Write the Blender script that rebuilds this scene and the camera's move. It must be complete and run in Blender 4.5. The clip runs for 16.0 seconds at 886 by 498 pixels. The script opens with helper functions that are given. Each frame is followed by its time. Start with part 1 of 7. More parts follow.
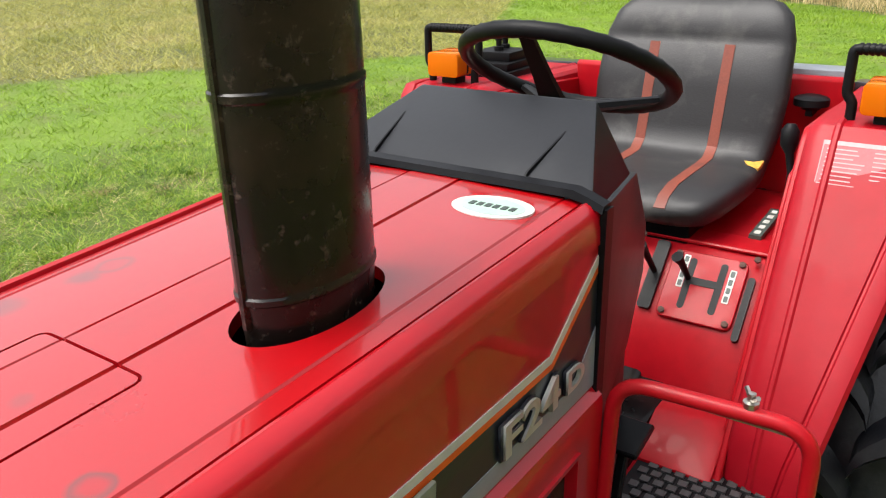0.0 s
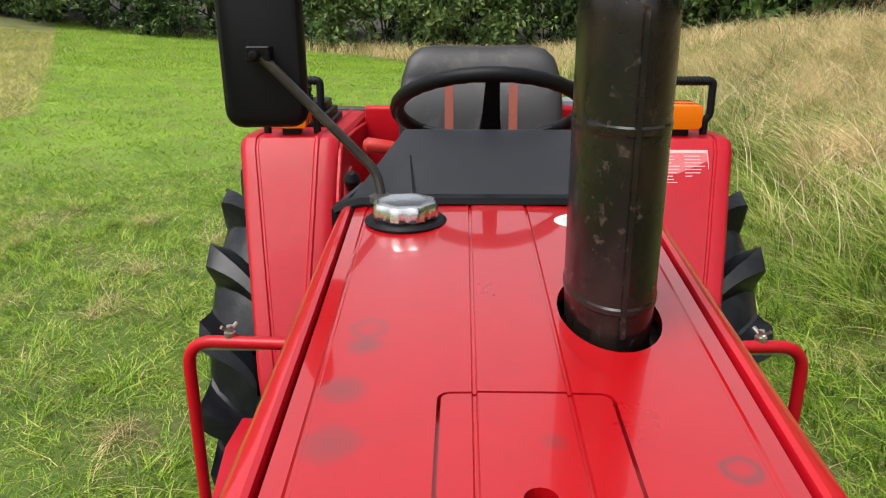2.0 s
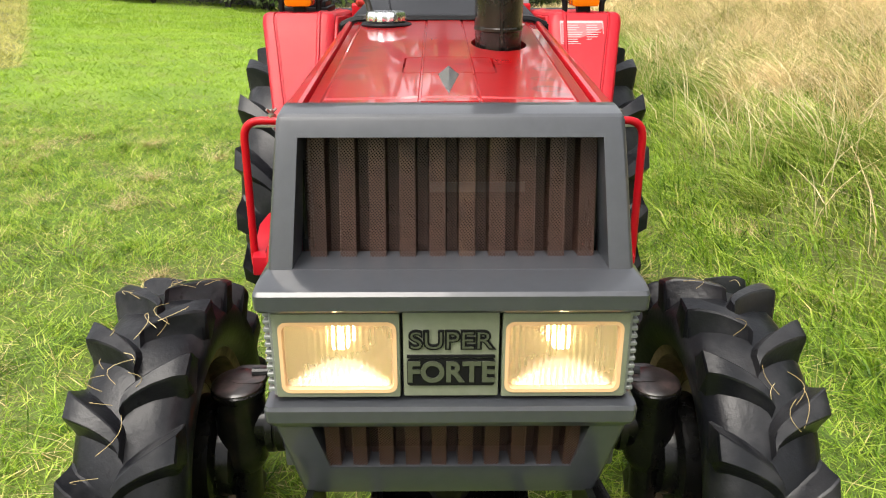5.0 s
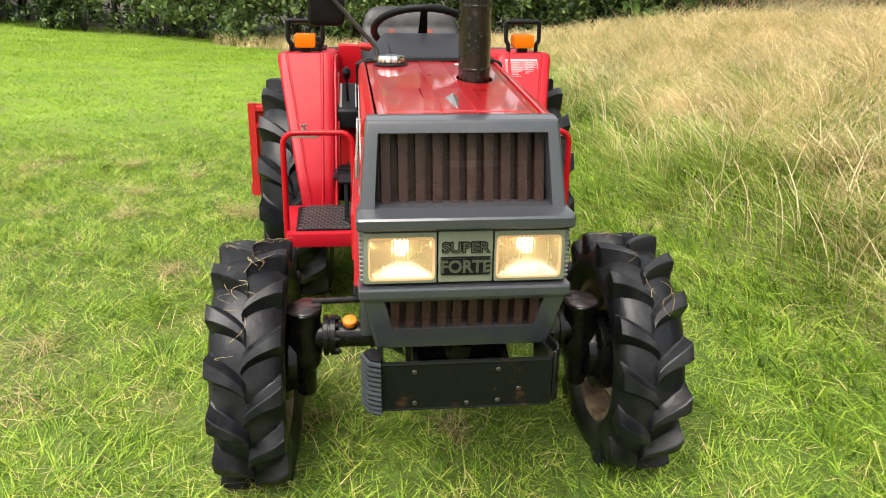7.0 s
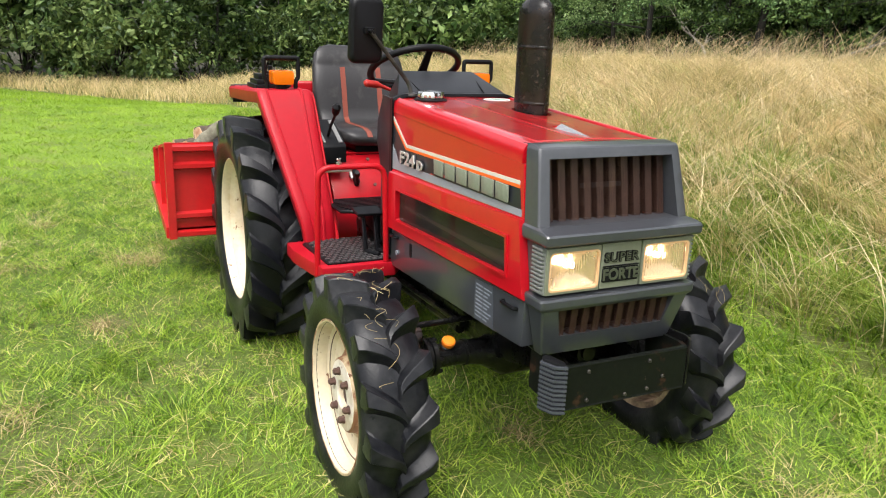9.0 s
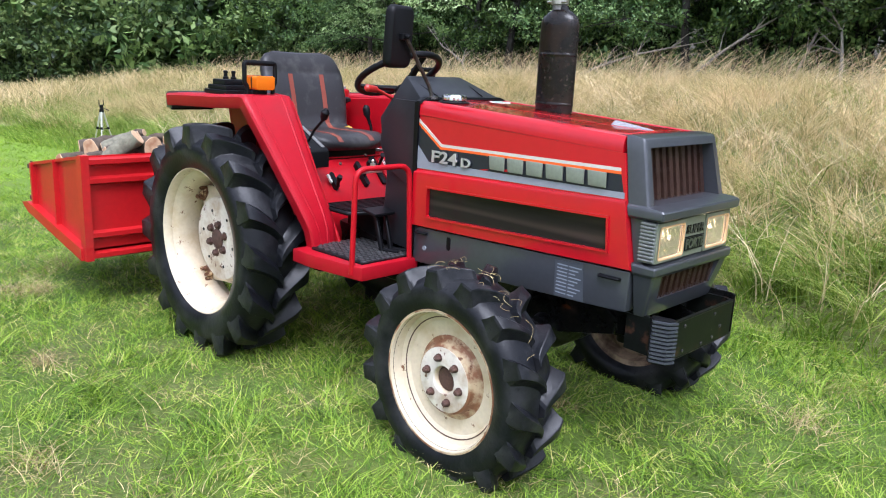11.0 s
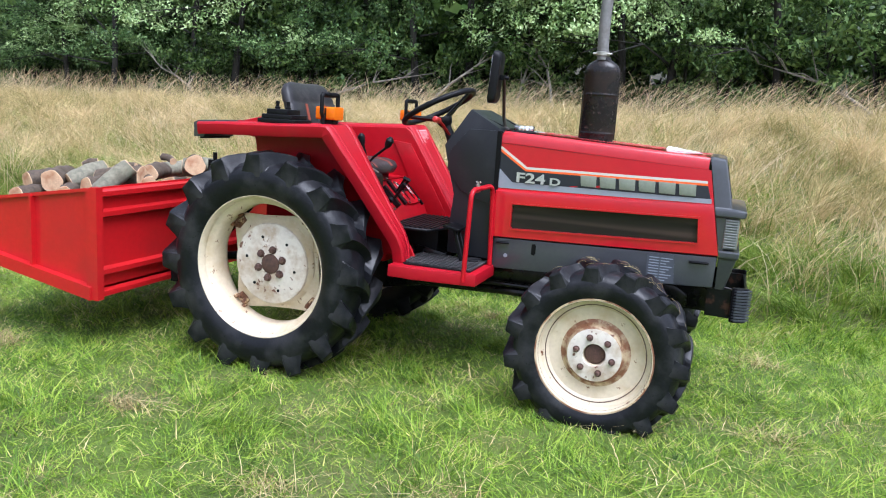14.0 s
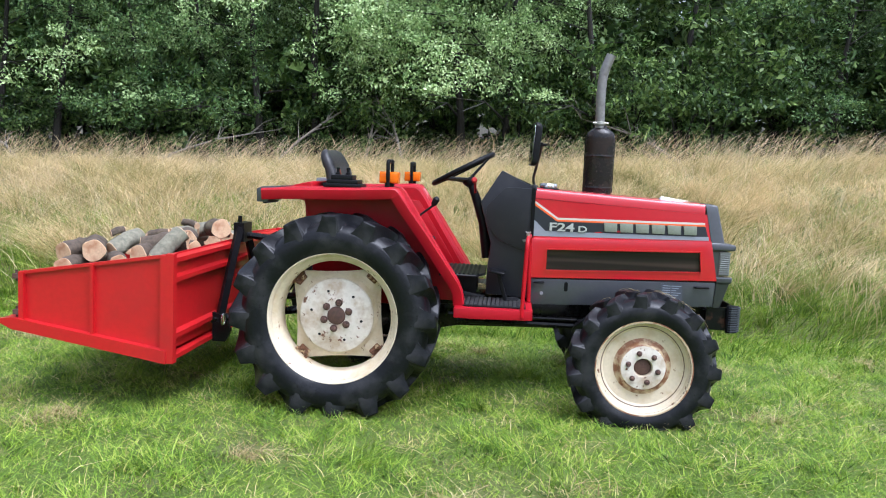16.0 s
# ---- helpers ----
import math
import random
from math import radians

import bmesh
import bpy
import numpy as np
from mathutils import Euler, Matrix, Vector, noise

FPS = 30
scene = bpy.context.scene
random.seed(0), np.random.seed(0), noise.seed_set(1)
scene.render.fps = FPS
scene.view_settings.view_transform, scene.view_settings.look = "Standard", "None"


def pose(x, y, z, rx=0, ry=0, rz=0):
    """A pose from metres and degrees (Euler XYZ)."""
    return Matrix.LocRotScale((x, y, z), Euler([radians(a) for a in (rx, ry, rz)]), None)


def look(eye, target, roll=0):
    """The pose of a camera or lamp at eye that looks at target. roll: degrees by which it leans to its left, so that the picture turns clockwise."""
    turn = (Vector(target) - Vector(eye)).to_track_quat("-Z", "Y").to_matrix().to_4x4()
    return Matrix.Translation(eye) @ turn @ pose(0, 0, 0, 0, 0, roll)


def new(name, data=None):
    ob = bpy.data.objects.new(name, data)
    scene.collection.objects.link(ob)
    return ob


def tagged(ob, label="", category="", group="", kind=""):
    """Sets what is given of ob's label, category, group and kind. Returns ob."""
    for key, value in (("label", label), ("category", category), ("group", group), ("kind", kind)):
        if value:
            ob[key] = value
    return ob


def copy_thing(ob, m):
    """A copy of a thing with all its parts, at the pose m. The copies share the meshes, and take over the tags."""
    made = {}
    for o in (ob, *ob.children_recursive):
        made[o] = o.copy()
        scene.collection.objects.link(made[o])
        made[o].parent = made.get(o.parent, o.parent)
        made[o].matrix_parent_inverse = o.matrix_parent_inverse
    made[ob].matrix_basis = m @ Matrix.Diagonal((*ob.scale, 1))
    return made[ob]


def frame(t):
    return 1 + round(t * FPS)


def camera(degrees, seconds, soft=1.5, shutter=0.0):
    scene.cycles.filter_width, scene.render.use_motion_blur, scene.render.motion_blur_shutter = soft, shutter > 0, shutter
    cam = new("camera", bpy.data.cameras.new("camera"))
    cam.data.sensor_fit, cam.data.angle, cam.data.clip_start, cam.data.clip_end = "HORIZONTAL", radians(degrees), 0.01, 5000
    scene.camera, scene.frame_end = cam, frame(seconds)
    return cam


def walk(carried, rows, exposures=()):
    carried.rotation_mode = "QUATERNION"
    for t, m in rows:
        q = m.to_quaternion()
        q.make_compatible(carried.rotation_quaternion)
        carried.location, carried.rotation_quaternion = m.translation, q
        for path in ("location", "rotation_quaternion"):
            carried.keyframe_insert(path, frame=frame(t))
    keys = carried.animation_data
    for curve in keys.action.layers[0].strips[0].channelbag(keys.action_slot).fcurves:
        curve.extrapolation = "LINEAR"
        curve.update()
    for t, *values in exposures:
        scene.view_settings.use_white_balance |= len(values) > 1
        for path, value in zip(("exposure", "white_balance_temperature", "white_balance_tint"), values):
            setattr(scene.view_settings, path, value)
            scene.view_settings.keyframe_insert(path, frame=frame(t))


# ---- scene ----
cam = camera(60.0, 16.0, soft=1.1)
PATH = [
    (0, (1.834, 0.6, 1.519), (0.316, -0.466, 0.77), -1.4),
    (0.3, (1.903, 0.489, 1.529), (0.269, -0.382, 0.774), -1.5),
    (0.5, (1.933, 0.391, 1.495), (0.229, -0.347, 0.753), -1.5),
    (1, (1.995, 0.2, 1.514), (0.184, -0.238, 0.786), -1.2),
    (1.5, (2.06, 0.021, 1.528), (0.193, -0.175, 0.839), -0.6),
    (2, (2.133, -0.055, 1.529), (0.24, -0.102, 0.887), -0.1),
    (2.5, (2.273, -0.044, 1.513), (0.367, -0.021, 0.907), 0.2),
    (3, (2.477, -0.018, 1.465), (0.568, 0.015, 0.873), 0.1),
    (3.5, (2.618, -0.011, 1.45), (0.711, 0.008, 0.85), -0.1),
    (4, (2.802, -0.027, 1.415), (0.904, -0.012, 0.785), -0.1),
    (4.5, (2.898, -0.016, 1.392), (1.014, -0.002, 0.722), -0.0),
    (5, (2.94, -0.018, 1.353), (1.068, -0.003, 0.647), -0.0),
    (5.2, (2.973, -0.024, 1.34), (1.105, -0.006, 0.625), -0.0),
    (7.3, (3.75, -0.317, 1.467), (1.868, -0.055, 0.845), 0.8),
    (7.5, (3.748, -0.393, 1.471), (1.872, -0.077, 0.857), 1.0),
    (8, (3.681, -0.66, 1.442), (1.835, -0.199, 0.825), 1.2),
    (8.5, (3.656, -0.969, 1.431), (1.85, -0.324, 0.86), 1.6),
    (8.7, (3.642, -1.093, 1.435), (1.859, -0.374, 0.882), 1.8),
    (10.8, (3.195, -2.197, 1.351), (1.799, -0.849, 0.868), 2.6),
    (11, (3.147, -2.279, 1.356), (1.785, -0.893, 0.885), 2.8),
    (11.5, (3.02, -2.583, 1.329), (1.744, -1.111, 0.878), 3.1),
    (12, (2.855, -2.803, 1.313), (1.663, -1.256, 0.882), 3.4),
    (12.5, (2.636, -2.999, 1.331), (1.538, -1.379, 0.915), 3.5),
    (13, (2.446, -3.278, 1.286), (1.485, -1.565, 0.909), 4.0),
    (13.5, (2.208, -3.463, 1.273), (1.404, -1.67, 0.9), 4.1),
    (14, (1.948, -3.612, 1.301), (1.286, -1.76, 0.937), 3.9),
    (14.5, (1.659, -3.82, 1.28), (1.146, -1.917, 0.938), 3.8),
    (15, (1.415, -4.039, 1.282), (1.041, -2.099, 0.969), 3.4),
    (15.5, (1.18, -4.243, 1.284), (0.909, -2.278, 1.032), 2.8),
    (16, (0.838, -4.384, 1.292), (0.68, -2.401, 1.085), 2.6),
]
EXPOSURES = [(0.0, 0.90, 6500, 10), (1.5, 0.62, 6400, 10), (2.5, 0.70, 6500, 10), (5.0, 1.18, 6800, 10), (7.5, 1.15, 6800, 10), (8.5, 1.02, 6700, 10), (11.0, 0.98, 5500, 17), (16.0, 1.00, 5450, 16)]
walk(cam, [(t, look(eye, target, roll)) for t, eye, target, roll in PATH], EXPOSURES)

# ---- world, sun, exposure ----
world = bpy.data.worlds.new("overcast_sky")
scene.world = world
world.use_nodes = True
wn = world.node_tree.nodes
wl = world.node_tree.links
sky = wn.new("ShaderNodeTexSky")
sky.sky_type = "NISHITA"
sky.sun_disc = False
sky.sun_elevation = radians(63)
sky.sun_rotation = radians(132)
sky.dust_density = 5.0
sky.air_density = 1.2
cloud = wn.new("ShaderNodeHueSaturation")
cloud.inputs["Saturation"].default_value = 0.25
wl.new(sky.outputs[0], cloud.inputs["Color"])
wl.new(cloud.outputs[0], wn["Background"].inputs[0])
wn["Background"].inputs[1].default_value = 0.15
sun = new("sun", bpy.data.lights.new("sun", "SUN"))
sun.data.energy = 1.6
sun.data.angle = radians(45)
sun.data.color = (1.0, 0.97, 0.92)
sun.matrix_world = look((3.0, -2.7, 8), (0, 0, 0))

# ---- materials ----
def node(nt, kind, **inputs):
    n = nt.nodes.new(kind)
    for k, v in inputs.items():
        n.inputs[k.replace("_", " ")].default_value = v
    return n


def noise_tex(nt, coord, scale, detail=4.0, rough=0.55):
    n = node(nt, "ShaderNodeTexNoise", Scale=scale, Detail=detail, Roughness=rough)
    nt.links.new(coord, n.inputs["Vector"])
    return n.outputs["Fac"]


def ramp(nt, fac, stops):
    r = nt.nodes.new("ShaderNodeValToRGB")
    r.color_ramp.elements[0].position, r.color_ramp.elements[0].color = stops[0][0], (*stops[0][1], 1)
    r.color_ramp.elements[1].position, r.color_ramp.elements[1].color = stops[-1][0], (*stops[-1][1], 1)
    for p, c in stops[1:-1]:
        e = r.color_ramp.elements.new(p)
        e.color = (*c, 1)
    nt.links.new(fac, r.inputs[0])
    return r.outputs[0]


def mix(nt, fac, a, b):
    m = nt.nodes.new("ShaderNodeMix")
    m.data_type = "RGBA"
    for sock, v in ((m.inputs[0], fac), (m.inputs[6], a), (m.inputs[7], b)):
        if isinstance(v, bpy.types.NodeSocket):
            nt.links.new(v, sock)
        else:
            sock.default_value = v if isinstance(v, (int, float)) else (*v, 1)
    return m.outputs[2]


def surface(name, base, rough=0.5, metal=0.0, coat=0.0, stain=None, stain_scale=4.0, stain_at=(0.55, 0.7),
            vary=0.12, grain=60.0, bump=0.05, bump_scale=0.0, rough_vary=0.1, fine=None, fine_at=(0.62, 0.7), fine_scale=40.0, spec=0.5):
    """A surface with grain and wear at two scales: base colour, broad stains, fine specks, roughness and relief."""
    m = bpy.data.materials.new(name)
    m.use_nodes = True
    nt = m.node_tree
    p = nt.nodes["Principled BSDF"]
    co = nt.nodes.new("ShaderNodeTexCoord").outputs["Object"]
    broad = noise_tex(nt, co, stain_scale, 6.0, 0.6)
    small = noise_tex(nt, co, grain, 3.0, 0.6)
    dark = tuple(c * (1 - vary) for c in base)
    light = tuple(min(1, c * (1 + vary)) for c in base)
    col = ramp(nt, small, [(0.3, dark), (0.7, light)])
    if stain:
        f = ramp(nt, broad, [(stain_at[0], (0, 0, 0)), (stain_at[1], (1, 1, 1))])
        col = mix(nt, f, col, stain)
    if fine:
        s = noise_tex(nt, co, fine_scale, 5.0, 0.65)
        f = ramp(nt, s, [(fine_at[0], (0, 0, 0)), (fine_at[1], (1, 1, 1))])
        col = mix(nt, f, col, fine)
    nt.links.new(col, p.inputs["Base Color"])
    r = nt.nodes.new("ShaderNodeMapRange")
    r.inputs["To Min"].default_value = max(0.02, rough - rough_vary)
    r.inputs["To Max"].default_value = min(1, rough + rough_vary)
    nt.links.new(broad, r.inputs["Value"])
    nt.links.new(r.outputs[0], p.inputs["Roughness"])
    p.inputs["Metallic"].default_value = metal
    p.inputs["Specular IOR Level"].default_value = spec
    p.inputs["Coat Weight"].default_value = coat
    p.inputs["Coat Roughness"].default_value = 0.04
    if bump:
        b = nt.nodes.new("ShaderNodeBump")
        b.inputs["Strength"].default_value = bump
        b.inputs["Distance"].default_value = 0.004
        nt.links.new(noise_tex(nt, co, bump_scale or grain, 4.0) if bump_scale else small, b.inputs["Height"])
        nt.links.new(b.outputs[0], p.inputs["Normal"])
    return m


RED = surface("red_paint", (0.42, 0.003, 0.010), 0.32, coat=0.65, spec=0.38, stain=(0.38, 0.006, 0.012), stain_scale=5, vary=0.05, grain=25, bump=0.012, rough_vary=0.08)
RED_SATIN = surface("satin_red_paint", (0.34, 0.004, 0.012), 0.45, coat=0.08, spec=0.22, stain=(0.31, 0.008, 0.015), stain_scale=6, vary=0.05, grain=28, bump=0.015, rough_vary=0.1,
                    fine=(0.22, 0.03, 0.03), fine_at=(0.70, 0.78), fine_scale=30)
RED_WORN = surface("worn_red_paint", (0.38, 0.004, 0.010), 0.38, coat=0.10, spec=0.22, stain=(0.30, 0.012, 0.014), stain_scale=6, stain_at=(0.55, 0.75), vary=0.07, grain=30, bump=0.02,
                   fine=(0.16, 0.06, 0.05), fine_at=(0.70, 0.76), fine_scale=35)
RED_BOX = surface("fresh_red_paint", (0.44, 0.006, 0.008), 0.42, coat=0.2, stain=(0.38, 0.008, 0.009), stain_scale=3, vary=0.06, grain=40, bump=0.03)
GREY = surface("dark_grey_paint", (0.040, 0.043, 0.050), 0.34, coat=0.6, stain=(0.048, 0.051, 0.058), stain_scale=6, vary=0.08, grain=60, bump=0.02)
BLACK = surface("black_paint", (0.005, 0.005, 0.006), 0.32, stain=(0.010, 0.010, 0.010), stain_scale=8, vary=0.15, grain=60, bump=0.03, spec=0.14)
BUMPER = surface("chipped_black_bumper", (0.006, 0.007, 0.006), 0.32, coat=0.05, stain=(0.045, 0.022, 0.014), stain_scale=11, stain_at=(0.60, 0.68), vary=0.2, grain=60, bump=0.05, spec=0.12,
                 fine=(0.10, 0.065, 0.05), fine_at=(0.70, 0.74), fine_scale=34)
GRIME = surface("greasy_black_metal", (0.005, 0.005, 0.0052), 0.28, coat=0.25, stain=(0.026, 0.020, 0.016), stain_scale=14, stain_at=(0.55, 0.8), vary=0.3, grain=50, bump=0.15, spec=0.12)
COWL = surface("satin_black_panel", (0.016, 0.017, 0.020), 0.36, stain=(0.024, 0.025, 0.028), stain_scale=6, vary=0.06, grain=120, bump=0.02, spec=0.30)
MUFF = surface("sooty_muffler_paint", (0.0075, 0.0062, 0.0055), 0.27, coat=0.08, stain=(0.022, 0.013, 0.009), stain_scale=9, stain_at=(0.48, 0.72), vary=0.3, grain=70, bump=0.06, spec=0.30,
               fine=(0.085, 0.062, 0.050), fine_at=(0.60, 0.74), fine_scale=70)
RUBBER = surface("tyre_rubber", (0.006, 0.0066, 0.0085), 0.34, stain=(0.030, 0.030, 0.032), stain_scale=8, stain_at=(0.48, 0.72), vary=0.25, grain=70, bump=0.25, spec=0.27,
                 fine=(0.003, 0.003, 0.004), fine_at=(0.64, 0.68), fine_scale=42)
GREY_RUBBER = surface("grey_rubber", (0.040, 0.045, 0.055), 0.50, stain=(0.060, 0.066, 0.078), stain_scale=14, vary=0.12, grain=90, bump=0.05)
PLASTIC = surface("black_plastic", (0.006, 0.006, 0.007), 0.45, vary=0.1, grain=150, bump=0.04, spec=0.16)
CREAM = surface("cream_rim_paint", (0.64, 0.55, 0.40), 0.45, stain=(0.54, 0.43, 0.27), stain_scale=9, stain_at=(0.50, 0.70), vary=0.06, grain=60, bump=0.05,
                fine=(0.16, 0.068, 0.028), fine_at=(0.635, 0.67), fine_scale=26)
CREAM_RUST = surface("rusty_cream_paint", (0.52, 0.40, 0.25), 0.55, stain=(0.22, 0.095, 0.045), stain_scale=15, stain_at=(0.42, 0.54), vary=0.1, grain=60, bump=0.1,
                     fine=(0.13, 0.05, 0.02), fine_at=(0.6, 0.66), fine_scale=36)
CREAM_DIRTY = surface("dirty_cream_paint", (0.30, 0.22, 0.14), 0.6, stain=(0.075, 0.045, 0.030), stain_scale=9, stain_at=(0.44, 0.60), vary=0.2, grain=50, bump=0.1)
HUBWHITE = surface("white_hub_paint", (0.66, 0.60, 0.52), 0.45, stain=(0.45, 0.35, 0.25), stain_scale=12, stain_at=(0.48, 0.66), vary=0.06, grain=60, bump=0.04,
                   fine=(0.15, 0.065, 0.035), fine_at=(0.625, 0.66), fine_scale=28)
RUSTY_CLAMP = surface("flaking_rust", (0.14, 0.060, 0.028), 0.75, stain=(0.50, 0.36, 0.20), stain_scale=26, stain_at=(0.56, 0.62), vary=0.35, grain=90, bump=0.3)
WORN_CAP = surface("worn_grey_red_paint", (0.020, 0.016, 0.016), 0.32, coat=0.2, stain=(0.07, 0.050, 0.048), stain_scale=22, stain_at=(0.45, 0.6), vary=0.2, grain=60, bump=0.06)
RUST = surface("rusty_steel", (0.085, 0.042, 0.030), 0.75, stain=(0.035, 0.024, 0.020), stain_scale=40, vary=0.3, grain=160, bump=0.3)
ORNAMENT = surface("dull_chrome", (0.50, 0.50, 0.50), 0.27, metal=0.85, vary=0.06, grain=60, bump=0.02)
CHROME = surface("chrome", (0.74, 0.74, 0.74), 0.25, metal=1.0, vary=0.04, grain=60, bump=0.01, rough_vary=0.06)
STEEL = surface("zinc_steel", (0.5, 0.48, 0.44), 0.38, metal=1.0, stain=(0.3, 0.25, 0.2), stain_scale=40, vary=0.12, grain=120, bump=0.05)
VINYL = surface("worn_black_vinyl", (0.022, 0.021, 0.022), 0.42, stain=(0.055, 0.052, 0.05), stain_scale=9, vary=0.1, grain=220, bump=0.12, spec=0.35)
ORANGE_VINYL = surface("faded_orange_vinyl", (0.20, 0.042, 0.022), 0.48, stain=(0.12, 0.03, 0.02), stain_scale=12, vary=0.1, grain=220, bump=0.12)
FOAM = surface("yellow_foam", (0.55, 0.33, 0.05), 0.9, vary=0.25, grain=120, bump=0.4)
DECAL_BLACK = surface("navy_black_decal", (0.014, 0.016, 0.022), 0.35, vary=0.1, grain=90, bump=0.0)
PRINT_BLUE = surface("bluish_print", (0.24, 0.27, 0.31), 0.45, vary=0.1, grain=90, bump=0.0)
PLATE_GREY = surface("dark_grey_plate", (0.055, 0.062, 0.075), 0.45, vary=0.08, grain=90, bump=0.0)
DECAL_WHITE = surface("cream_decal", (0.52, 0.49, 0.43), 0.4, vary=0.05, grain=90, bump=0.0)
DECAL_ORANGE = surface("orange_decal", (0.75, 0.11, 0.01), 0.4, vary=0.05, grain=90, bump=0.0)
DECAL_GREY = surface("silver_grey_decal", (0.22, 0.24, 0.27), 0.4, vary=0.05, grain=90, bump=0.0)
BADGE = surface("badge_silver", (0.52, 0.53, 0.50), 0.32, metal=0.5, vary=0.05, grain=90, bump=0.0)
BADGE_OLIVE = surface("olive_silver_badge", (0.20, 0.22, 0.17), 0.42, metal=0.1, vary=0.08, grain=90, bump=0.0)
OLIVE = surface("olive_grey_plastic", (0.175, 0.19, 0.135), 0.40, stain=(0.205, 0.22, 0.165), stain_scale=10, vary=0.06, grain=90, bump=0.02)
WORD_OLIVE = surface("dark_olive_letters", (0.060, 0.068, 0.045), 0.35, vary=0.08, grain=90, bump=0.0)
STICKER = surface("pale_sticker", (0.62, 0.62, 0.58), 0.45, stain=(0.45, 0.46, 0.42), stain_scale=25, vary=0.08, grain=90, bump=0.0)
PRINT_RED = surface("faded_print", (0.48, 0.10, 0.11), 0.45, vary=0.15, grain=140, bump=0.0)
PRINT_PINK = surface("pink_print", (0.62, 0.34, 0.34), 0.45, vary=0.1, grain=120, bump=0.0)
PRINT_DARK = surface("dark_print", (0.05, 0.07, 0.06), 0.5, vary=0.2, grain=140, bump=0.0)
GREEN_PRINT = surface("pale_green_sticker", (0.36, 0.50, 0.42), 0.45, vary=0.08, grain=60, bump=0.0)
RED_KNOB = surface("red_plastic", (0.42, 0.02, 0.015), 0.4, vary=0.1, grain=90, bump=0.02)
YELLOW_PLASTIC = surface("orange_plastic_plug", (0.80, 0.19, 0.01), 0.4, vary=0.08, grain=90, bump=0.02)
BARK = surface("grey_bark", (0.075, 0.054, 0.036), 0.85, stain=(0.17, 0.155, 0.095), stain_scale=7, vary=0.35, grain=45, bump=0.6, bump_scale=30)
TREE_BARK = surface("dark_tree_bark", (0.015, 0.013, 0.010), 0.9, stain=(0.022, 0.024, 0.014), stain_scale=3, vary=0.3, grain=20, bump=0.6, bump_scale=14)
PIPE = surface("grey_pipe_steel", (0.20, 0.195, 0.19), 0.45, metal=0.5, stain=(0.12, 0.11, 0.10), stain_scale=12, vary=0.12, grain=70, bump=0.03)
BLACK_ARM = surface("worn_black_bar", (0.030, 0.027, 0.024), 0.35, stain=(0.06, 0.05, 0.04), stain_scale=30, vary=0.15, grain=90, bump=0.05, spec=0.4)
MAT = surface("dusty_rubber_mat", (0.050, 0.049, 0.050), 0.42, stain=(0.09, 0.085, 0.08), stain_scale=12, vary=0.2, grain=90, bump=0.1, spec=0.45)
BRANCH = surface("bare_grey_wood", (0.20, 0.18, 0.15), 0.85, stain=(0.12, 0.11, 0.09), stain_scale=8, vary=0.25, grain=40, bump=0.5, bump_scale=25)
BARK_PALE = surface("pale_lichen_bark", (0.165, 0.155, 0.110), 0.85, stain=(0.22, 0.235, 0.16), stain_scale=9, vary=0.3, grain=45, bump=0.6, bump_scale=30)
CUTWOOD = surface("sawn_wood_end", (0.55, 0.37, 0.22), 0.8, stain=(0.40, 0.21, 0.11), stain_scale=14, vary=0.15, grain=110, bump=0.2)
ALU = surface("pale_aluminium", (0.62, 0.60, 0.55), 0.4, metal=0.6, vary=0.06, grain=60, bump=0.02)
SAW_GREY = surface("pale_grey_saw_plastic", (0.55, 0.55, 0.53), 0.5, vary=0.08, grain=60, bump=0.02)


def perforated():
    """Brown perforated sheet: real round holes through it."""
    m = surface("perforated_brown_sheet", (0.050, 0.023, 0.016), 0.5, metal=0.1, stain=(0.105, 0.060, 0.036), stain_scale=6, vary=0.2, grain=60, bump=0.05)
    nt = m.node_tree
    co = nt.nodes.new("ShaderNodeTexCoord").outputs["Object"]
    v = nt.nodes.new("ShaderNodeTexVoronoi")
    v.inputs["Scale"].default_value = 310
    v.inputs["Randomness"].default_value = 0.0
    sep = nt.nodes.new("ShaderNodeSeparateXYZ")
    nt.links.new(co, sep.inputs[0])
    along = nt.nodes.new("ShaderNodeMath")
    nt.links.new(sep.outputs[0], along.inputs[0])
    nt.links.new(sep.outputs[1], along.inputs[1])
    com = nt.nodes.new("ShaderNodeCombineXYZ")
    nt.links.new(along.outputs[0], com.inputs[0])
    nt.links.new(sep.outputs[2], com.inputs[1])
    rot = nt.nodes.new("ShaderNodeVectorRotate")
    rot.inputs["Angle"].default_value = radians(45)
    nt.links.new(com.outputs[0], rot.inputs["Vector"])
    v.voronoi_dimensions = "2D"
    nt.links.new(rot.outputs[0], v.inputs["Vector"])
    lt = nt.nodes.new("ShaderNodeMath")
    lt.operation = "GREATER_THAN"
    lt.inputs[1].default_value = 0.34
    nt.links.new(v.outputs["Distance"], lt.inputs[0])
    nt.links.new(lt.outputs[0], nt.nodes["Principled BSDF"].inputs["Alpha"])
    return m


MESHSHEET = perforated()


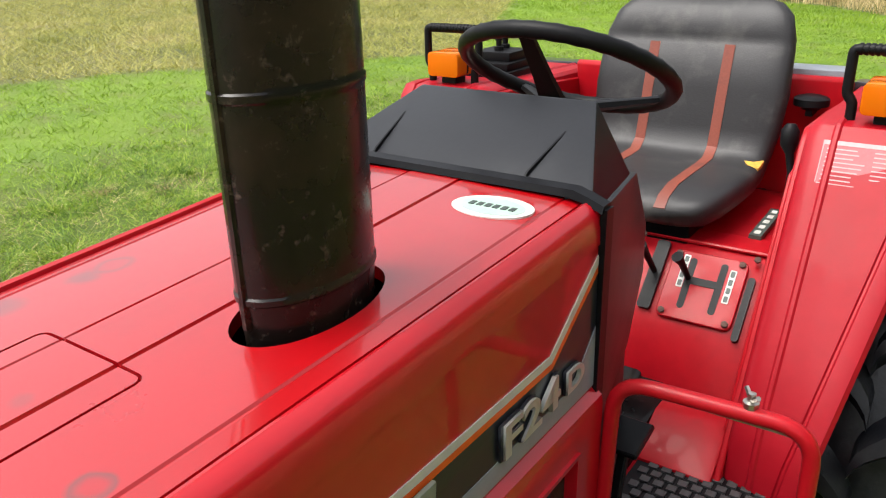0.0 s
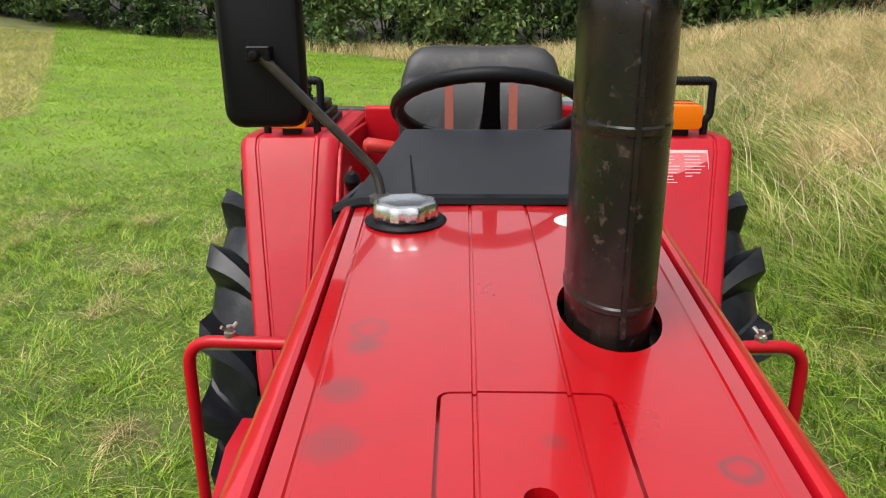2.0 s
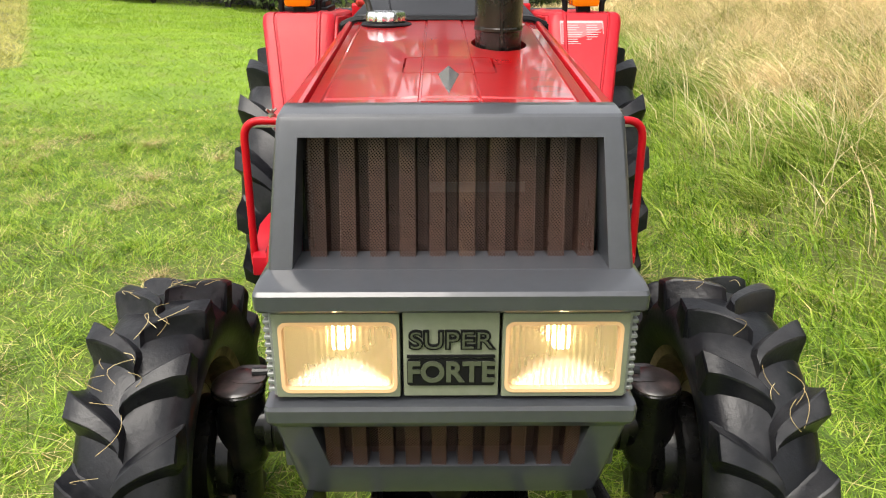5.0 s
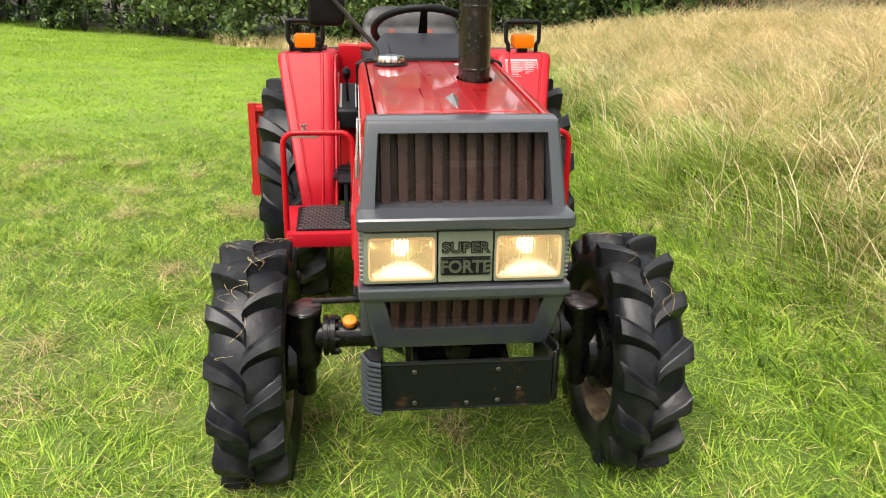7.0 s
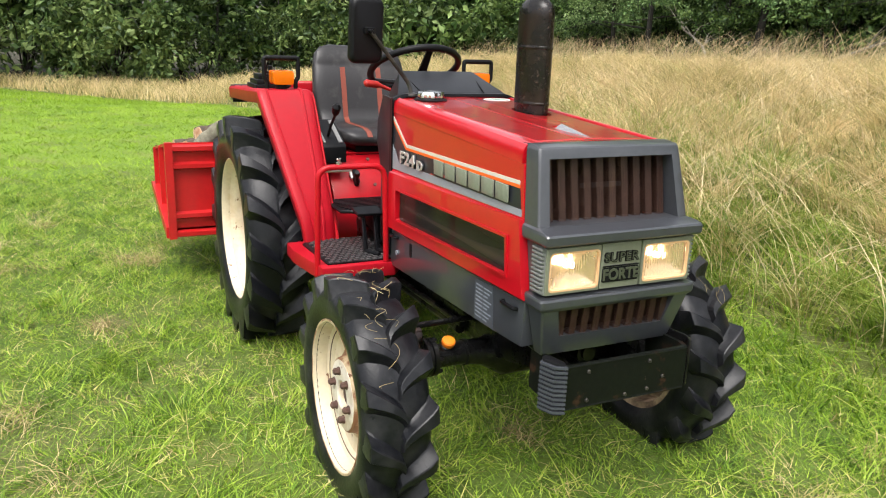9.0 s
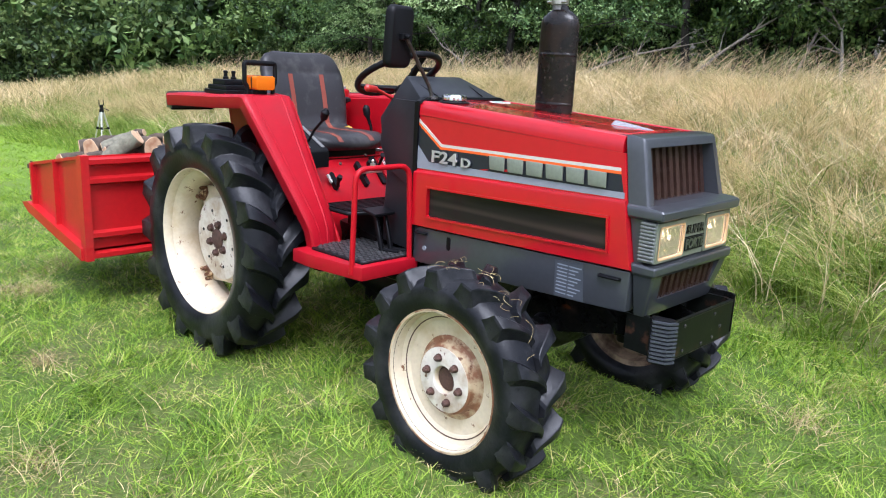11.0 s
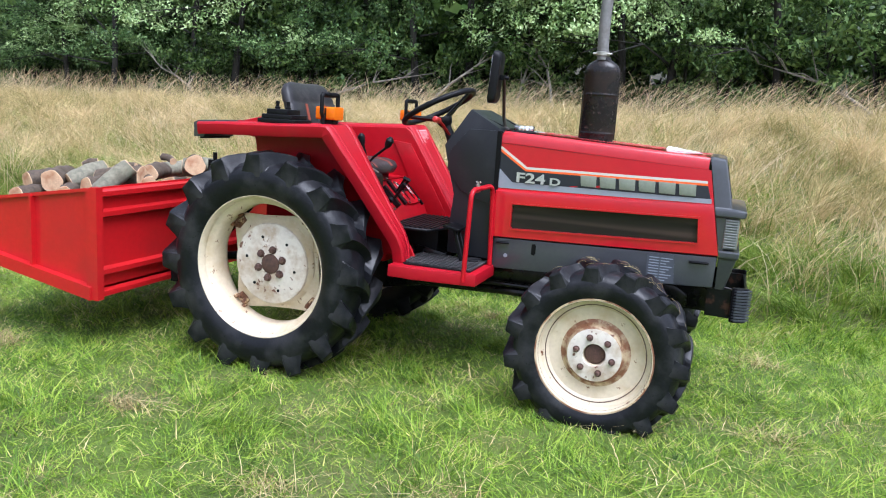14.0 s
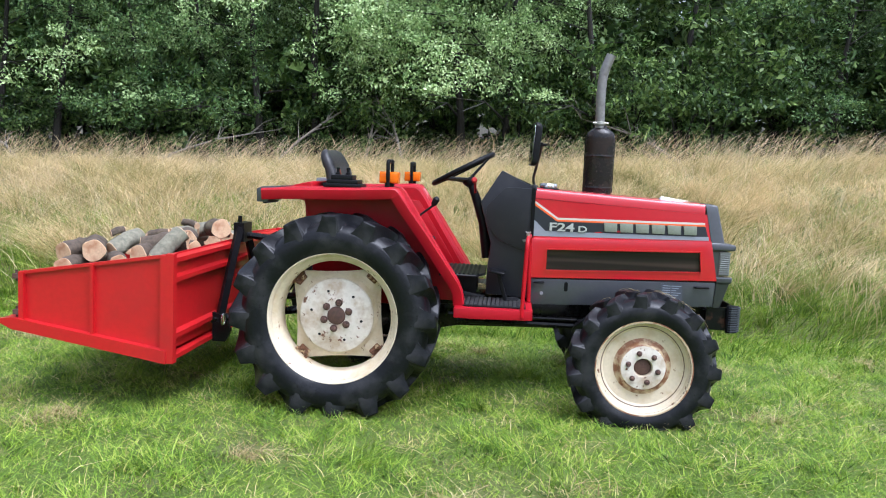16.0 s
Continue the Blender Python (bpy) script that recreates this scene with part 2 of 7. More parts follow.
def bonnet_paint():
    """Glossy red with old oil rings and blotches where they lie on the bonnet."""
    m = surface("bonnet_red_paint", (0.36, 0.002, 0.005), 0.30, coat=1.0, spec=0.45, stain=(0.33, 0.003, 0.006), stain_scale=5, vary=0.04, grain=25, bump=0.010, rough_vary=0.08,
                fine=(0.05, 0.01, 0.01), fine_at=(0.765, 0.785), fine_scale=50)
    nt = m.node_tree
    p = nt.nodes["Principled BSDF"]
    col = p.inputs["Base Color"].links[0].from_socket
    co = nt.nodes.new("ShaderNodeTexCoord").outputs["Object"]
    wob = node(nt, "ShaderNodeTexNoise", Scale=28.0, Detail=4.0)
    nt.links.new(co, wob.inputs["Vector"])
    shift = nt.nodes.new("ShaderNodeVectorMath")
    shift.operation = "MULTIPLY_ADD"
    nt.links.new(wob.outputs["Color"], shift.inputs[0])
    shift.inputs[1].default_value = (0.018, 0.018, 0)
    shift.inputs[2].default_value = (-0.009, -0.009, 0)
    moved = nt.nodes.new("ShaderNodeVectorMath")
    nt.links.new(co, moved.inputs[0])
    nt.links.new(shift.outputs[0], moved.inputs[1])
    for x, y, r, ring, amount in ((1.628, 0.159, 0.017, True, 0.55), (1.714, 0.151, 0.018, True, 0.45), (1.79, 0.146, 0.022, True, 0.55), (1.83, 0.16, 0.018, False, 0.35), (1.40, -0.150, 0.020, True, 0.35), (1.435, -0.152, 0.018, False, 0.4),
                                  (1.52, -0.162, 0.022, False, 0.35), (1.60, -0.159, 0.026, False, 0.32), (1.70, -0.154, 0.028, False, 0.28), (1.60, 0.02, 0.012, False, 0.25)):
        d = nt.nodes.new("ShaderNodeVectorMath")
        d.operation = "DISTANCE"
        nt.links.new(moved.outputs[0], d.inputs[0])
        d.inputs[1].default_value = (x, y, 1.212 - 0.049 * (x - 1.0) - 0.002)
        g = min(0.9, amount * 1.6)
        stops = [(0.0, (0.1 * g,) * 3), (r * 0.55, (0.15 * g,) * 3), (r * 0.85, (g,) * 3), (r * 1.15, (0, 0, 0))] if ring else [(0.0, (g,) * 3), (r * 0.7, (0.8 * g,) * 3), (r * 1.2, (0, 0, 0))]
        col = mix(nt, ramp(nt, d.outputs["Value"], stops), col, (0.085, 0.035, 0.035))
    nt.links.new(col, p.inputs["Base Color"])
    return m


BONNET = bonnet_paint()


def glass(name, tint, rough, alpha=1.0, glow=0.0, glow_col=(1, 0.8, 0.5)):
    m = bpy.data.materials.new(name)
    m.use_nodes = True
    p = m.node_tree.nodes["Principled BSDF"]
    p.inputs["Base Color"].default_value = (*tint, 1)
    p.inputs["Roughness"].default_value = rough
    p.inputs["Transmission Weight"].default_value = alpha
    p.inputs["IOR"].default_value = 1.45
    if glow:
        p.inputs["Emission Color"].default_value = (*glow_col, 1)
        p.inputs["Emission Strength"].default_value = glow
    return m




def pane(name, tint, gloss, see=0.85, glow=0.0, glow_col=(1.0, 0.72, 0.36), reflection_streaks=None):
    """Thin glass or clear plastic: see-through, with a clear reflection."""
    m = bpy.data.materials.new(name)
    m.use_nodes = True
    nt = m.node_tree
    p = nt.nodes["Principled BSDF"]
    p.inputs["Base Color"].default_value = (*tint, 1)
    p.inputs["Roughness"].default_value = gloss
    p.inputs["Coat Weight"].default_value = 0.12
    p.inputs["Specular IOR Level"].default_value = 0.22
    if glow:
        p.inputs["Emission Color"].default_value = (*glow_col, 1)
        p.inputs["Emission Strength"].default_value = glow
    # Streaky reflections on the pane are painted as bands of base colour.
    if reflection_streaks:
        mp = nt.nodes.new("ShaderNodeMapping")
        mp.inputs["Scale"].default_value = (0.7, 0.7, 16.0)
        nt.links.new(nt.nodes.new("ShaderNodeTexCoord").outputs["Object"], mp.inputs[0])
        nt.links.new(ramp(nt, noise_tex(nt, mp.outputs[0], 1.6, 1.0, 0.4), [(0.42, tint), (0.66, reflection_streaks)]), p.inputs["Base Color"])
    t = nt.nodes.new("ShaderNodeBsdfTransparent")
    t.inputs[0].default_value = (*tint, 1)
    ms = nt.nodes.new("ShaderNodeMixShader")
    ms.inputs[0].default_value = see
    nt.links.new(p.outputs[0], ms.inputs[1])
    nt.links.new(t.outputs[0], ms.inputs[2])
    nt.links.new(ms.outputs[0], nt.nodes["Material Output"].inputs["Surface"])
    return m


# The clear lens emits faintly, in place of the bulb's light in it.
LENS = glass("lamp_glass", (0.99, 0.96, 0.90), 0.06, 1.0, 0.03, (1.0, 0.82, 0.60))
AMBER = pane("amber_lens", (0.90, 0.20, 0.005), 0.15, 0.25)
SMOKE = pane("smoked_window", (0.030, 0.025, 0.022), 0.10, 0.40, reflection_streaks=(0.085, 0.062, 0.05))
BULB = glass("lit_bulb", (1, 0.9, 0.7), 0.4, 0.0, 21.0, (1.0, 0.76, 0.48))
MIRROR = surface("mirror_glass", (0.85, 0.85, 0.86), 0.02, metal=1.0, vary=0.0, grain=5, bump=0.0, rough_vary=0.0)
MARKER = surface("pale_grey_marker", (0.15, 0.16, 0.15), 0.4, vary=0.05, grain=90, bump=0.0)
# Chrome rim: warm colour and faint emission imitate the bulb's light on it.
LAMP_RIM = glass("lamplit_chrome_rim", (0.62, 0.40, 0.22), 0.25, 0.0, 0.05, (1.0, 0.45, 0.16))
REFLECTOR = surface("lamp_reflector", (0.82, 0.66, 0.46), 0.26, metal=0.85, vary=0.02, grain=20, bump=0.02)


def leafy(name, stops, rough=0.5, patch=0.6, trans=0.25, spread=1.4, own=1.0):
    """Blades and leaves: each one takes its own tone, and broad patches shift the mix."""
    m = bpy.data.materials.new(name)
    m.use_nodes = True
    nt = m.node_tree
    p = nt.nodes["Principled BSDF"]
    rnd = nt.nodes.new("ShaderNodeNewGeometry")
    pos = rnd.outputs["Position"]
    n = noise_tex(nt, pos, patch, 4.0, 0.6)
    add = nt.nodes.new("ShaderNodeMath")
    add.operation = "MULTIPLY_ADD"
    nt.links.new(n, add.inputs[0])
    add.inputs[1].default_value = spread
    add.inputs[2].default_value = 0.5 * (1 - own) - 0.5 * spread
    s = nt.nodes.new("ShaderNodeMath")
    s.operation = "MULTIPLY_ADD"
    nt.links.new(rnd.outputs["Random Per Island"], s.inputs[0])
    s.inputs[1].default_value = own
    nt.links.new(add.outputs[0], s.inputs[2])
    col = ramp(nt, s.outputs[0], stops)
    nt.links.new(col, p.inputs["Base Color"])
    p.inputs["Roughness"].default_value = rough
    p.inputs["Specular IOR Level"].default_value = 0.3
    if trans:
        t = nt.nodes.new("ShaderNodeBsdfTranslucent")
        nt.links.new(col, t.inputs["Color"])
        ms = nt.nodes.new("ShaderNodeMixShader")
        ms.inputs[0].default_value = trans
        nt.links.new(p.outputs[0], ms.inputs[1])
        nt.links.new(t.outputs[0], ms.inputs[2])
        nt.links.new(ms.outputs[0], nt.nodes["Material Output"].inputs["Surface"])
    return m


LAWN = leafy("short_grass", [(0.0, (0.034, 0.080, 0.009)), (0.25, (0.105, 0.205, 0.016)), (0.55, (0.23, 0.365, 0.032)), (0.82, (0.38, 0.50, 0.065)), (0.93, (0.52, 0.50, 0.15)), (1.0, (0.64, 0.53, 0.27))], 0.45, 6.5, spread=1.5, own=0.72)
HAY = leafy("tall_dry_grass", [(0.0, (0.11, 0.135, 0.032)), (0.22, (0.31, 0.27, 0.10)), (0.55, (0.63, 0.50, 0.24)), (1.0, (0.90, 0.72, 0.44))], 0.6, 1.4, trans=0.38, spread=2.2, own=0.65)
THATCH = leafy("dead_brown_grass", [(0.0, (0.19, 0.145, 0.060)), (0.5, (0.40, 0.31, 0.145)), (1.0, (0.60, 0.50, 0.27))], 0.7, 1.5, trans=0.15)
FIELD = leafy("far_short_grass", [(0.0, (0.105, 0.20, 0.010)), (0.5, (0.225, 0.365, 0.021)), (1.0, (0.37, 0.49, 0.055))], 0.5, 0.9, spread=1.3, own=0.45)
STALK = leafy("pale_seed_stalks", [(0.0, (0.54, 0.40, 0.22)), (0.5, (0.72, 0.57, 0.35)), (1.0, (0.84, 0.71, 0.49))], 0.7, 0.5, trans=0.35)
MEADOW = leafy("yellowing_meadow_grass", [(0.0, (0.27, 0.30, 0.05)), (0.5, (0.40, 0.39, 0.10)), (1.0, (0.52, 0.45, 0.17))], 0.55, 0.5, trans=0.2, own=0.5)
ASH_LEAF = leafy("silvery_green_leaves", [(0.0, (0.10, 0.19, 0.05)), (0.5, (0.33, 0.48, 0.18)), (1.0, (0.62, 0.76, 0.40))], 0.45, 0.8)
DARK_LEAF = leafy("dark_green_leaves", [(0.0, (0.012, 0.030, 0.007)), (0.5, (0.055, 0.11, 0.024)), (1.0, (0.20, 0.29, 0.08))], 0.45, 0.7)
MID_LEAF = leafy("mid_green_leaves", [(0.0, (0.025, 0.06, 0.018)), (0.5, (0.095, 0.18, 0.055)), (1.0, (0.24, 0.35, 0.13))], 0.45, 0.6, spread=1.6)
HEDGE_LEAF = leafy("mixed_hedge_leaves", [(0.0, (0.016, 0.036, 0.010)), (0.5, (0.075, 0.13, 0.034)), (1.0, (0.21, 0.28, 0.09))], 0.5, 0.35, spread=1.8)
FAR_LEAF = leafy("light_green_leaves", [(0.0, (0.030, 0.060, 0.015)), (0.5, (0.11, 0.175, 0.042)), (1.0, (0.27, 0.33, 0.10))], 0.5, 0.35, spread=1.6)


BANK_GREEN = leafy("rank_green_grass", [(0.0, (0.06, 0.115, 0.013)), (0.4, (0.18, 0.28, 0.032)), (0.75, (0.34, 0.40, 0.08)), (1.0, (0.52, 0.45, 0.19))], 0.5, 1.6, trans=0.2, spread=1.8, own=0.6)


def ground_material():
    m = bpy.data.materials.new("grassland_soil")
    m.use_nodes = True
    nt = m.node_tree
    p = nt.nodes["Principled BSDF"]
    pos = nt.nodes.new("ShaderNodeNewGeometry").outputs["Position"]
    # Near soil is darkened for the shade between blades; far ground takes grass colour.
    green = ramp(nt, noise_tex(nt, pos, 1.1, 6.0, 0.65), [(0.3, (0.040, 0.070, 0.007)), (0.5, (0.085, 0.135, 0.011)), (0.7, (0.16, 0.21, 0.022))])
    fine = ramp(nt, noise_tex(nt, pos, 45, 4.0, 0.7), [(0.3, (0.025, 0.045, 0.006)), (0.7, (0.13, 0.20, 0.018))])
    green = mix(nt, 0.5, green, fine)
    lighter_far = nt.nodes.new("ShaderNodeAttribute")
    lighter_far.attribute_name = "lighter_far"
    full = ramp(nt, noise_tex(nt, pos, 0.6, 5.0, 0.6), [(0.3, (0.095, 0.175, 0.011)), (0.7, (0.18, 0.275, 0.021))])
    green = mix(nt, lighter_far.outputs["Fac"], green, full)
    straw = ramp(nt, noise_tex(nt, pos, 60, 4.0, 0.7), [(0.35, (0.05, 0.04, 0.018)), (0.65, (0.26, 0.20, 0.10))])
    thin = nt.nodes.new("ShaderNodeAttribute")
    thin.attribute_name = "stubble"
    weak = nt.nodes.new("ShaderNodeMath")
    weak.operation = "MULTIPLY"
    weak.inputs[1].default_value = 0.45
    nt.links.new(thin.outputs["Fac"], weak.inputs[0])
    col = mix(nt, weak.outputs[0], green, straw)
    # The long-grass ground is darkened for the shade under the matted stems.
    hay = ramp(nt, noise_tex(nt, pos, 0.5, 6.0, 0.7), [(0.3, (0.065, 0.085, 0.016)), (0.5, (0.12, 0.125, 0.035)), (0.75, (0.22, 0.185, 0.075))])
    at = nt.nodes.new("ShaderNodeAttribute")
    at.attribute_name = "unmown"
    col = mix(nt, at.outputs["Fac"], col, hay)
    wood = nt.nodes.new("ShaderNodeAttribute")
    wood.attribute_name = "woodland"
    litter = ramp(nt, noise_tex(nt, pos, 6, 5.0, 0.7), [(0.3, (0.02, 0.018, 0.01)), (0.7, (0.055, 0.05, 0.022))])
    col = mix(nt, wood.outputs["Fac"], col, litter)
    nt.links.new(col, p.inputs["Base Color"])
    p.inputs["Roughness"].default_value = 0.9
    b = nt.nodes.new("ShaderNodeBump")
    b.inputs["Strength"].default_value = 0.8
    b.inputs["Distance"].default_value = 0.03
    nt.links.new(noise_tex(nt, pos, 30, 5.0, 0.7), b.inputs["Height"])
    nt.links.new(b.outputs[0], p.inputs["Normal"])
    return m


SOIL = ground_material()

# ---- mesh tools ----
def part(name, bm, material, parent=None, label="", smooth=35):
    """Links a bmesh as one mesh object, under a thing or a part."""
    me = bpy.data.meshes.new(name)
    bmesh.ops.recalc_face_normals(bm, faces=bm.faces)
    bm.to_mesh(me)
    bm.free()
    me.materials.append(material)
    if smooth:
        me.shade_smooth()
        me.set_sharp_from_angle(angle=radians(smooth))
    ob = new(name, me)
    if parent:
        ob.parent = parent
    if label:
        tagged(ob, label)
    return ob


def thing(name, label, category, group="", at=None):
    ob = tagged(new(name), label, category, group)
    ob.empty_display_size = 0.1
    if at is not None:
        ob.matrix_world = at
    return ob


def box(bm, lo, hi, m=None):
    vs = [bm.verts.new((x, y, z)) for x in (lo[0], hi[0]) for y in (lo[1], hi[1]) for z in (lo[2], hi[2])]
    for f in ((0, 1, 3, 2), (4, 6, 7, 5), (0, 4, 5, 1), (2, 3, 7, 6), (0, 2, 6, 4), (1, 5, 7, 3)):
        bm.faces.new([vs[i] for i in f])
    if m is not None:
        bmesh.ops.transform(bm, matrix=m, verts=vs)
    return vs


def prism(bm, pts, axis, a, b):
    """Extrudes a polygon along an axis from a to b; pts are the two other coordinates in x, y, z order."""
    def put(p, h):
        return {"x": (h, p[0], p[1]), "y": (p[0], h, p[1]), "z": (p[0], p[1], h)}[axis]
    lo = [bm.verts.new(put(p, a)) for p in pts]
    hi = [bm.verts.new(put(p, b)) for p in pts]
    n = len(pts)
    bm.faces.new(lo)
    bm.faces.new(hi[::-1])
    for i in range(n):
        bm.faces.new((lo[i], hi[i], hi[(i + 1) % n], lo[(i + 1) % n]))
    return lo + hi


def loft(bm, rings, closed=True, caps=True):
    """Skins rings of equally many points."""
    vr = [[bm.verts.new(p) for p in r] for r in rings]
    n = len(vr[0])
    for a, b in zip(vr, vr[1:]):
        for i in range(n if closed else n - 1):
            j = (i + 1) % n
            bm.faces.new((a[i], a[j], b[j], b[i]))
    if caps and closed:
        bm.faces.new(vr[0][::-1])
        bm.faces.new(vr[-1])
    return vr


def tube(bm, pts, radius, n=10, caps=True):
    """A round bar along a line of points; radius is one number or one for each point."""
    pts = [Vector(p) for p in pts]
    rs = radius if isinstance(radius, (list, tuple)) else [radius] * len(pts)
    rings = []
    up = Vector((0, 0, 1))
    for i, p in enumerate(pts):
        d = (pts[min(i + 1, len(pts) - 1)] - pts[max(i - 1, 0)]).normalized()
        if i == 0:
            up = Vector((0, 0, 1)) if abs(d.z) < 0.9 else Vector((1, 0, 0))
        side = d.cross(up).normalized()
        up = side.cross(d).normalized()
        rings.append([p + (side * math.cos(a) + up * math.sin(a)) * rs[i] for a in (2 * math.pi * k / n for k in range(n))])
    return loft(bm, rings, True, caps)


def bend(pts, r, steps=4):
    """Rounds the inner corners of a line of points."""
    pts = [Vector(p) for p in pts]
    out = [pts[0]]
    for a, b, c in zip(pts, pts[1:], pts[2:]):
        d1, d2 = (a - b), (c - b)
        k = min(r, d1.length * 0.45, d2.length * 0.45)
        p, q = b + d1.normalized() * k, b + d2.normalized() * k
        for s in range(steps + 1):
            t = s / steps
            out.append(p * (1 - t) ** 2 + b * 2 * t * (1 - t) + q * t * t)
    out.append(pts[-1])
    return out


def lathe(bm, profile, n=48, m=None, closed=False):
    """Turns (radius, height) pairs round the z axis."""
    rings = []
    for r, h in profile:
        rings.append([(r * math.cos(2 * math.pi * k / n), r * math.sin(2 * math.pi * k / n), h) for k in range(n)])
    vr = loft(bm, rings, True, False)
    if closed:
        for i in range(n):
            j = (i + 1) % n
            bm.faces.new((vr[-1][i], vr[-1][j], vr[0][j], vr[0][i]))
    else:
        for ring, r in ((vr[0], profile[0][0]), (vr[-1], profile[-1][0])):
            if r > 1e-5:
                bm.faces.new(ring)
    vs = [v for r in vr for v in r]
    if m is not None:
        bmesh.ops.transform(bm, matrix=m, verts=vs)
    return vs


def rounded(bm, width, seg=2, angle=30):
    """Bevels the edges that are sharper than angle."""
    bmesh.ops.recalc_face_normals(bm, faces=bm.faces)
    bm.normal_update()
    es = [e for e in bm.edges if len(e.link_faces) == 2 and e.calc_face_angle(0) > radians(angle)]
    bmesh.ops.bevel(bm, geom=es, offset=width, segments=seg, affect="EDGES", profile=0.6, clamp_overlap=True)


def rrect(w, h, r, n=4, cx=0.0, cy=0.0):
    """Points of a rectangle with round corners."""
    pts = []
    for sx, sy, a0 in ((1, 1, 0), (-1, 1, 90), (-1, -1, 180), (1, -1, 270)):
        for k in range(n + 1):
            a = radians(a0 + 90 * k / n)
            pts.append((cx + sx * (w / 2 - r) + r * math.cos(a), cy + sy * (h / 2 - r) + r * math.sin(a)))
    return pts


def cut(ob, cutter):
    """Cuts the bmesh cutter out of ob."""
    me = bpy.data.meshes.new("cutter")
    bmesh.ops.recalc_face_normals(cutter, faces=cutter.faces)
    cutter.to_mesh(me)
    cutter.free()
    tool = new("cutter", me)
    md = ob.modifiers.new("cut", "BOOLEAN")
    md.operation, md.solver, md.object, md.use_self = "DIFFERENCE", "EXACT", tool, True
    deps = bpy.context.evaluated_depsgraph_get()
    deps.update()
    done = bpy.data.meshes.new_from_object(ob.evaluated_get(deps))
    ob.modifiers.clear()
    old = ob.data
    done.materials.clear()
    done.materials.append(old.materials[0])
    ob.data = done
    done.shade_smooth()
    done.set_sharp_from_angle(angle=radians(35))
    bpy.data.objects.remove(tool)
    bpy.data.meshes.remove(me)
    return ob


def lettering(name, text, size, depth, m, material, parent=None, label="", shear=0.0, wide=1.0, bold=0.022):
    """Raised letters in the built-in font, as a mesh."""
    cu = bpy.data.curves.new(name, "FONT")
    cu.body, cu.size, cu.extrude, cu.shear, cu.align_x, cu.align_y = text, size, depth, shear, "CENTER", "CENTER"
    cu.offset = size * bold
    tmp = new(name, cu)
    deps = bpy.context.evaluated_depsgraph_get()
    me = bpy.data.meshes.new_from_object(tmp.evaluated_get(deps))
    bpy.data.objects.remove(tmp)
    me.transform(m @ Matrix.Diagonal((wide, 1, 1, 1)))
    me.materials.clear()
    me.materials.append(material)
    ob = new(name, me)
    if parent:
        ob.parent = parent
    if label:
        tagged(ob, label)
    return ob


def from_arrays(name, verts, quads, material, label, category, kind="stuff"):
    """One mesh of many separate four-cornered pieces."""
    me = bpy.data.meshes.new(name)
    me.vertices.add(len(verts))
    me.vertices.foreach_set("co", verts.astype(np.float32).ravel())
    me.loops.add(quads.size)
    me.loops.foreach_set("vertex_index", quads.astype(np.int32).ravel())
    me.polygons.add(len(quads))
    me.polygons.foreach_set("loop_start", np.arange(0, quads.size, quads.shape[1], dtype=np.int32))
    me.update(calc_edges=True)
    me.materials.append(material)
    return tagged(new(name, me), label, category, kind=kind)

# ---- the land ----
def smooth(a, b, v):
    t = np.clip((v - a) / (b - a), 0, 1)
    return t * t * (3 - 2 * t)


def edge_y(x):
    """Where the mown strip ends and the long grass of the bank begins."""
    return 1.76 + 0.09 * np.sin(0.9 * x + 0.5) + 0.07 * np.sin(2.3 * x) + 0.35 * smooth(2.6, 5.5, x) + 0.25 * smooth(3, 9, -x)


def height(x, y):
    x, y = np.asarray(x, float), np.asarray(y, float)
    far = -0.77 + 0.0029 * np.clip(4 - y, 0, 45) ** 2
    base = smooth(4, 28, -x) * far + 0.02 * np.clip(-x - 28, 0, 200)
    up = y - edge_y(x)
    crest = np.interp(x, (-30, -24, -20, -14, -8, -4.7, 1, 6, 12), (-0.6, -0.25, 0.26, 0.70, 0.88, 0.93, 1.17, 1.46, 1.68))
    share = 0.45 * np.clip(up / 6.3, 0, 1) + 0.55 * smooth(0, 6.3, up)
    bank = share * (crest - base) + 0.10 * smooth(0, 0.6, up) * smooth(8, 2, up) + 0.08 * np.clip(y - 10, 0, 200)
    bumps = 0.015 * np.sin(2.1 * x + 0.7) * np.sin(1.7 * y + 0.2) * smooth(0.5, 2.5, np.hypot(x - 0.8, y))
    rise = 0.042 * smooth(0.3, 1.3, x) * smooth(3.4, 2.2, x) * smooth(1.6, 1.0, np.abs(y))
    return base + bank + bumps + rise + 0.022


def unmown(x, y):
    """1 on the long grass of the bank and of the far meadow, 0 on the mown strip."""
    bank = smooth(-0.25, 0.25, y - edge_y(x))
    end = smooth(-0.5, 0.5, -x - 15.5 - 0.35 * (2 - y) - 6 * smooth(0, 6, 2 - y)) * smooth(-7, -4, y)
    meadow = smooth(-0.15, 0.15, wedge_of(x, y))
    return np.maximum(np.maximum(bank, end), meadow)


def wedge_of(x, y):
    """Distance into the uncut meadow, whose corner lies at (-7.6, -5.6)."""
    u, v = x + 7.6, y + 5.6
    return np.minimum(0.44 * u - 0.90 * v, -0.58 * u - 0.81 * v)


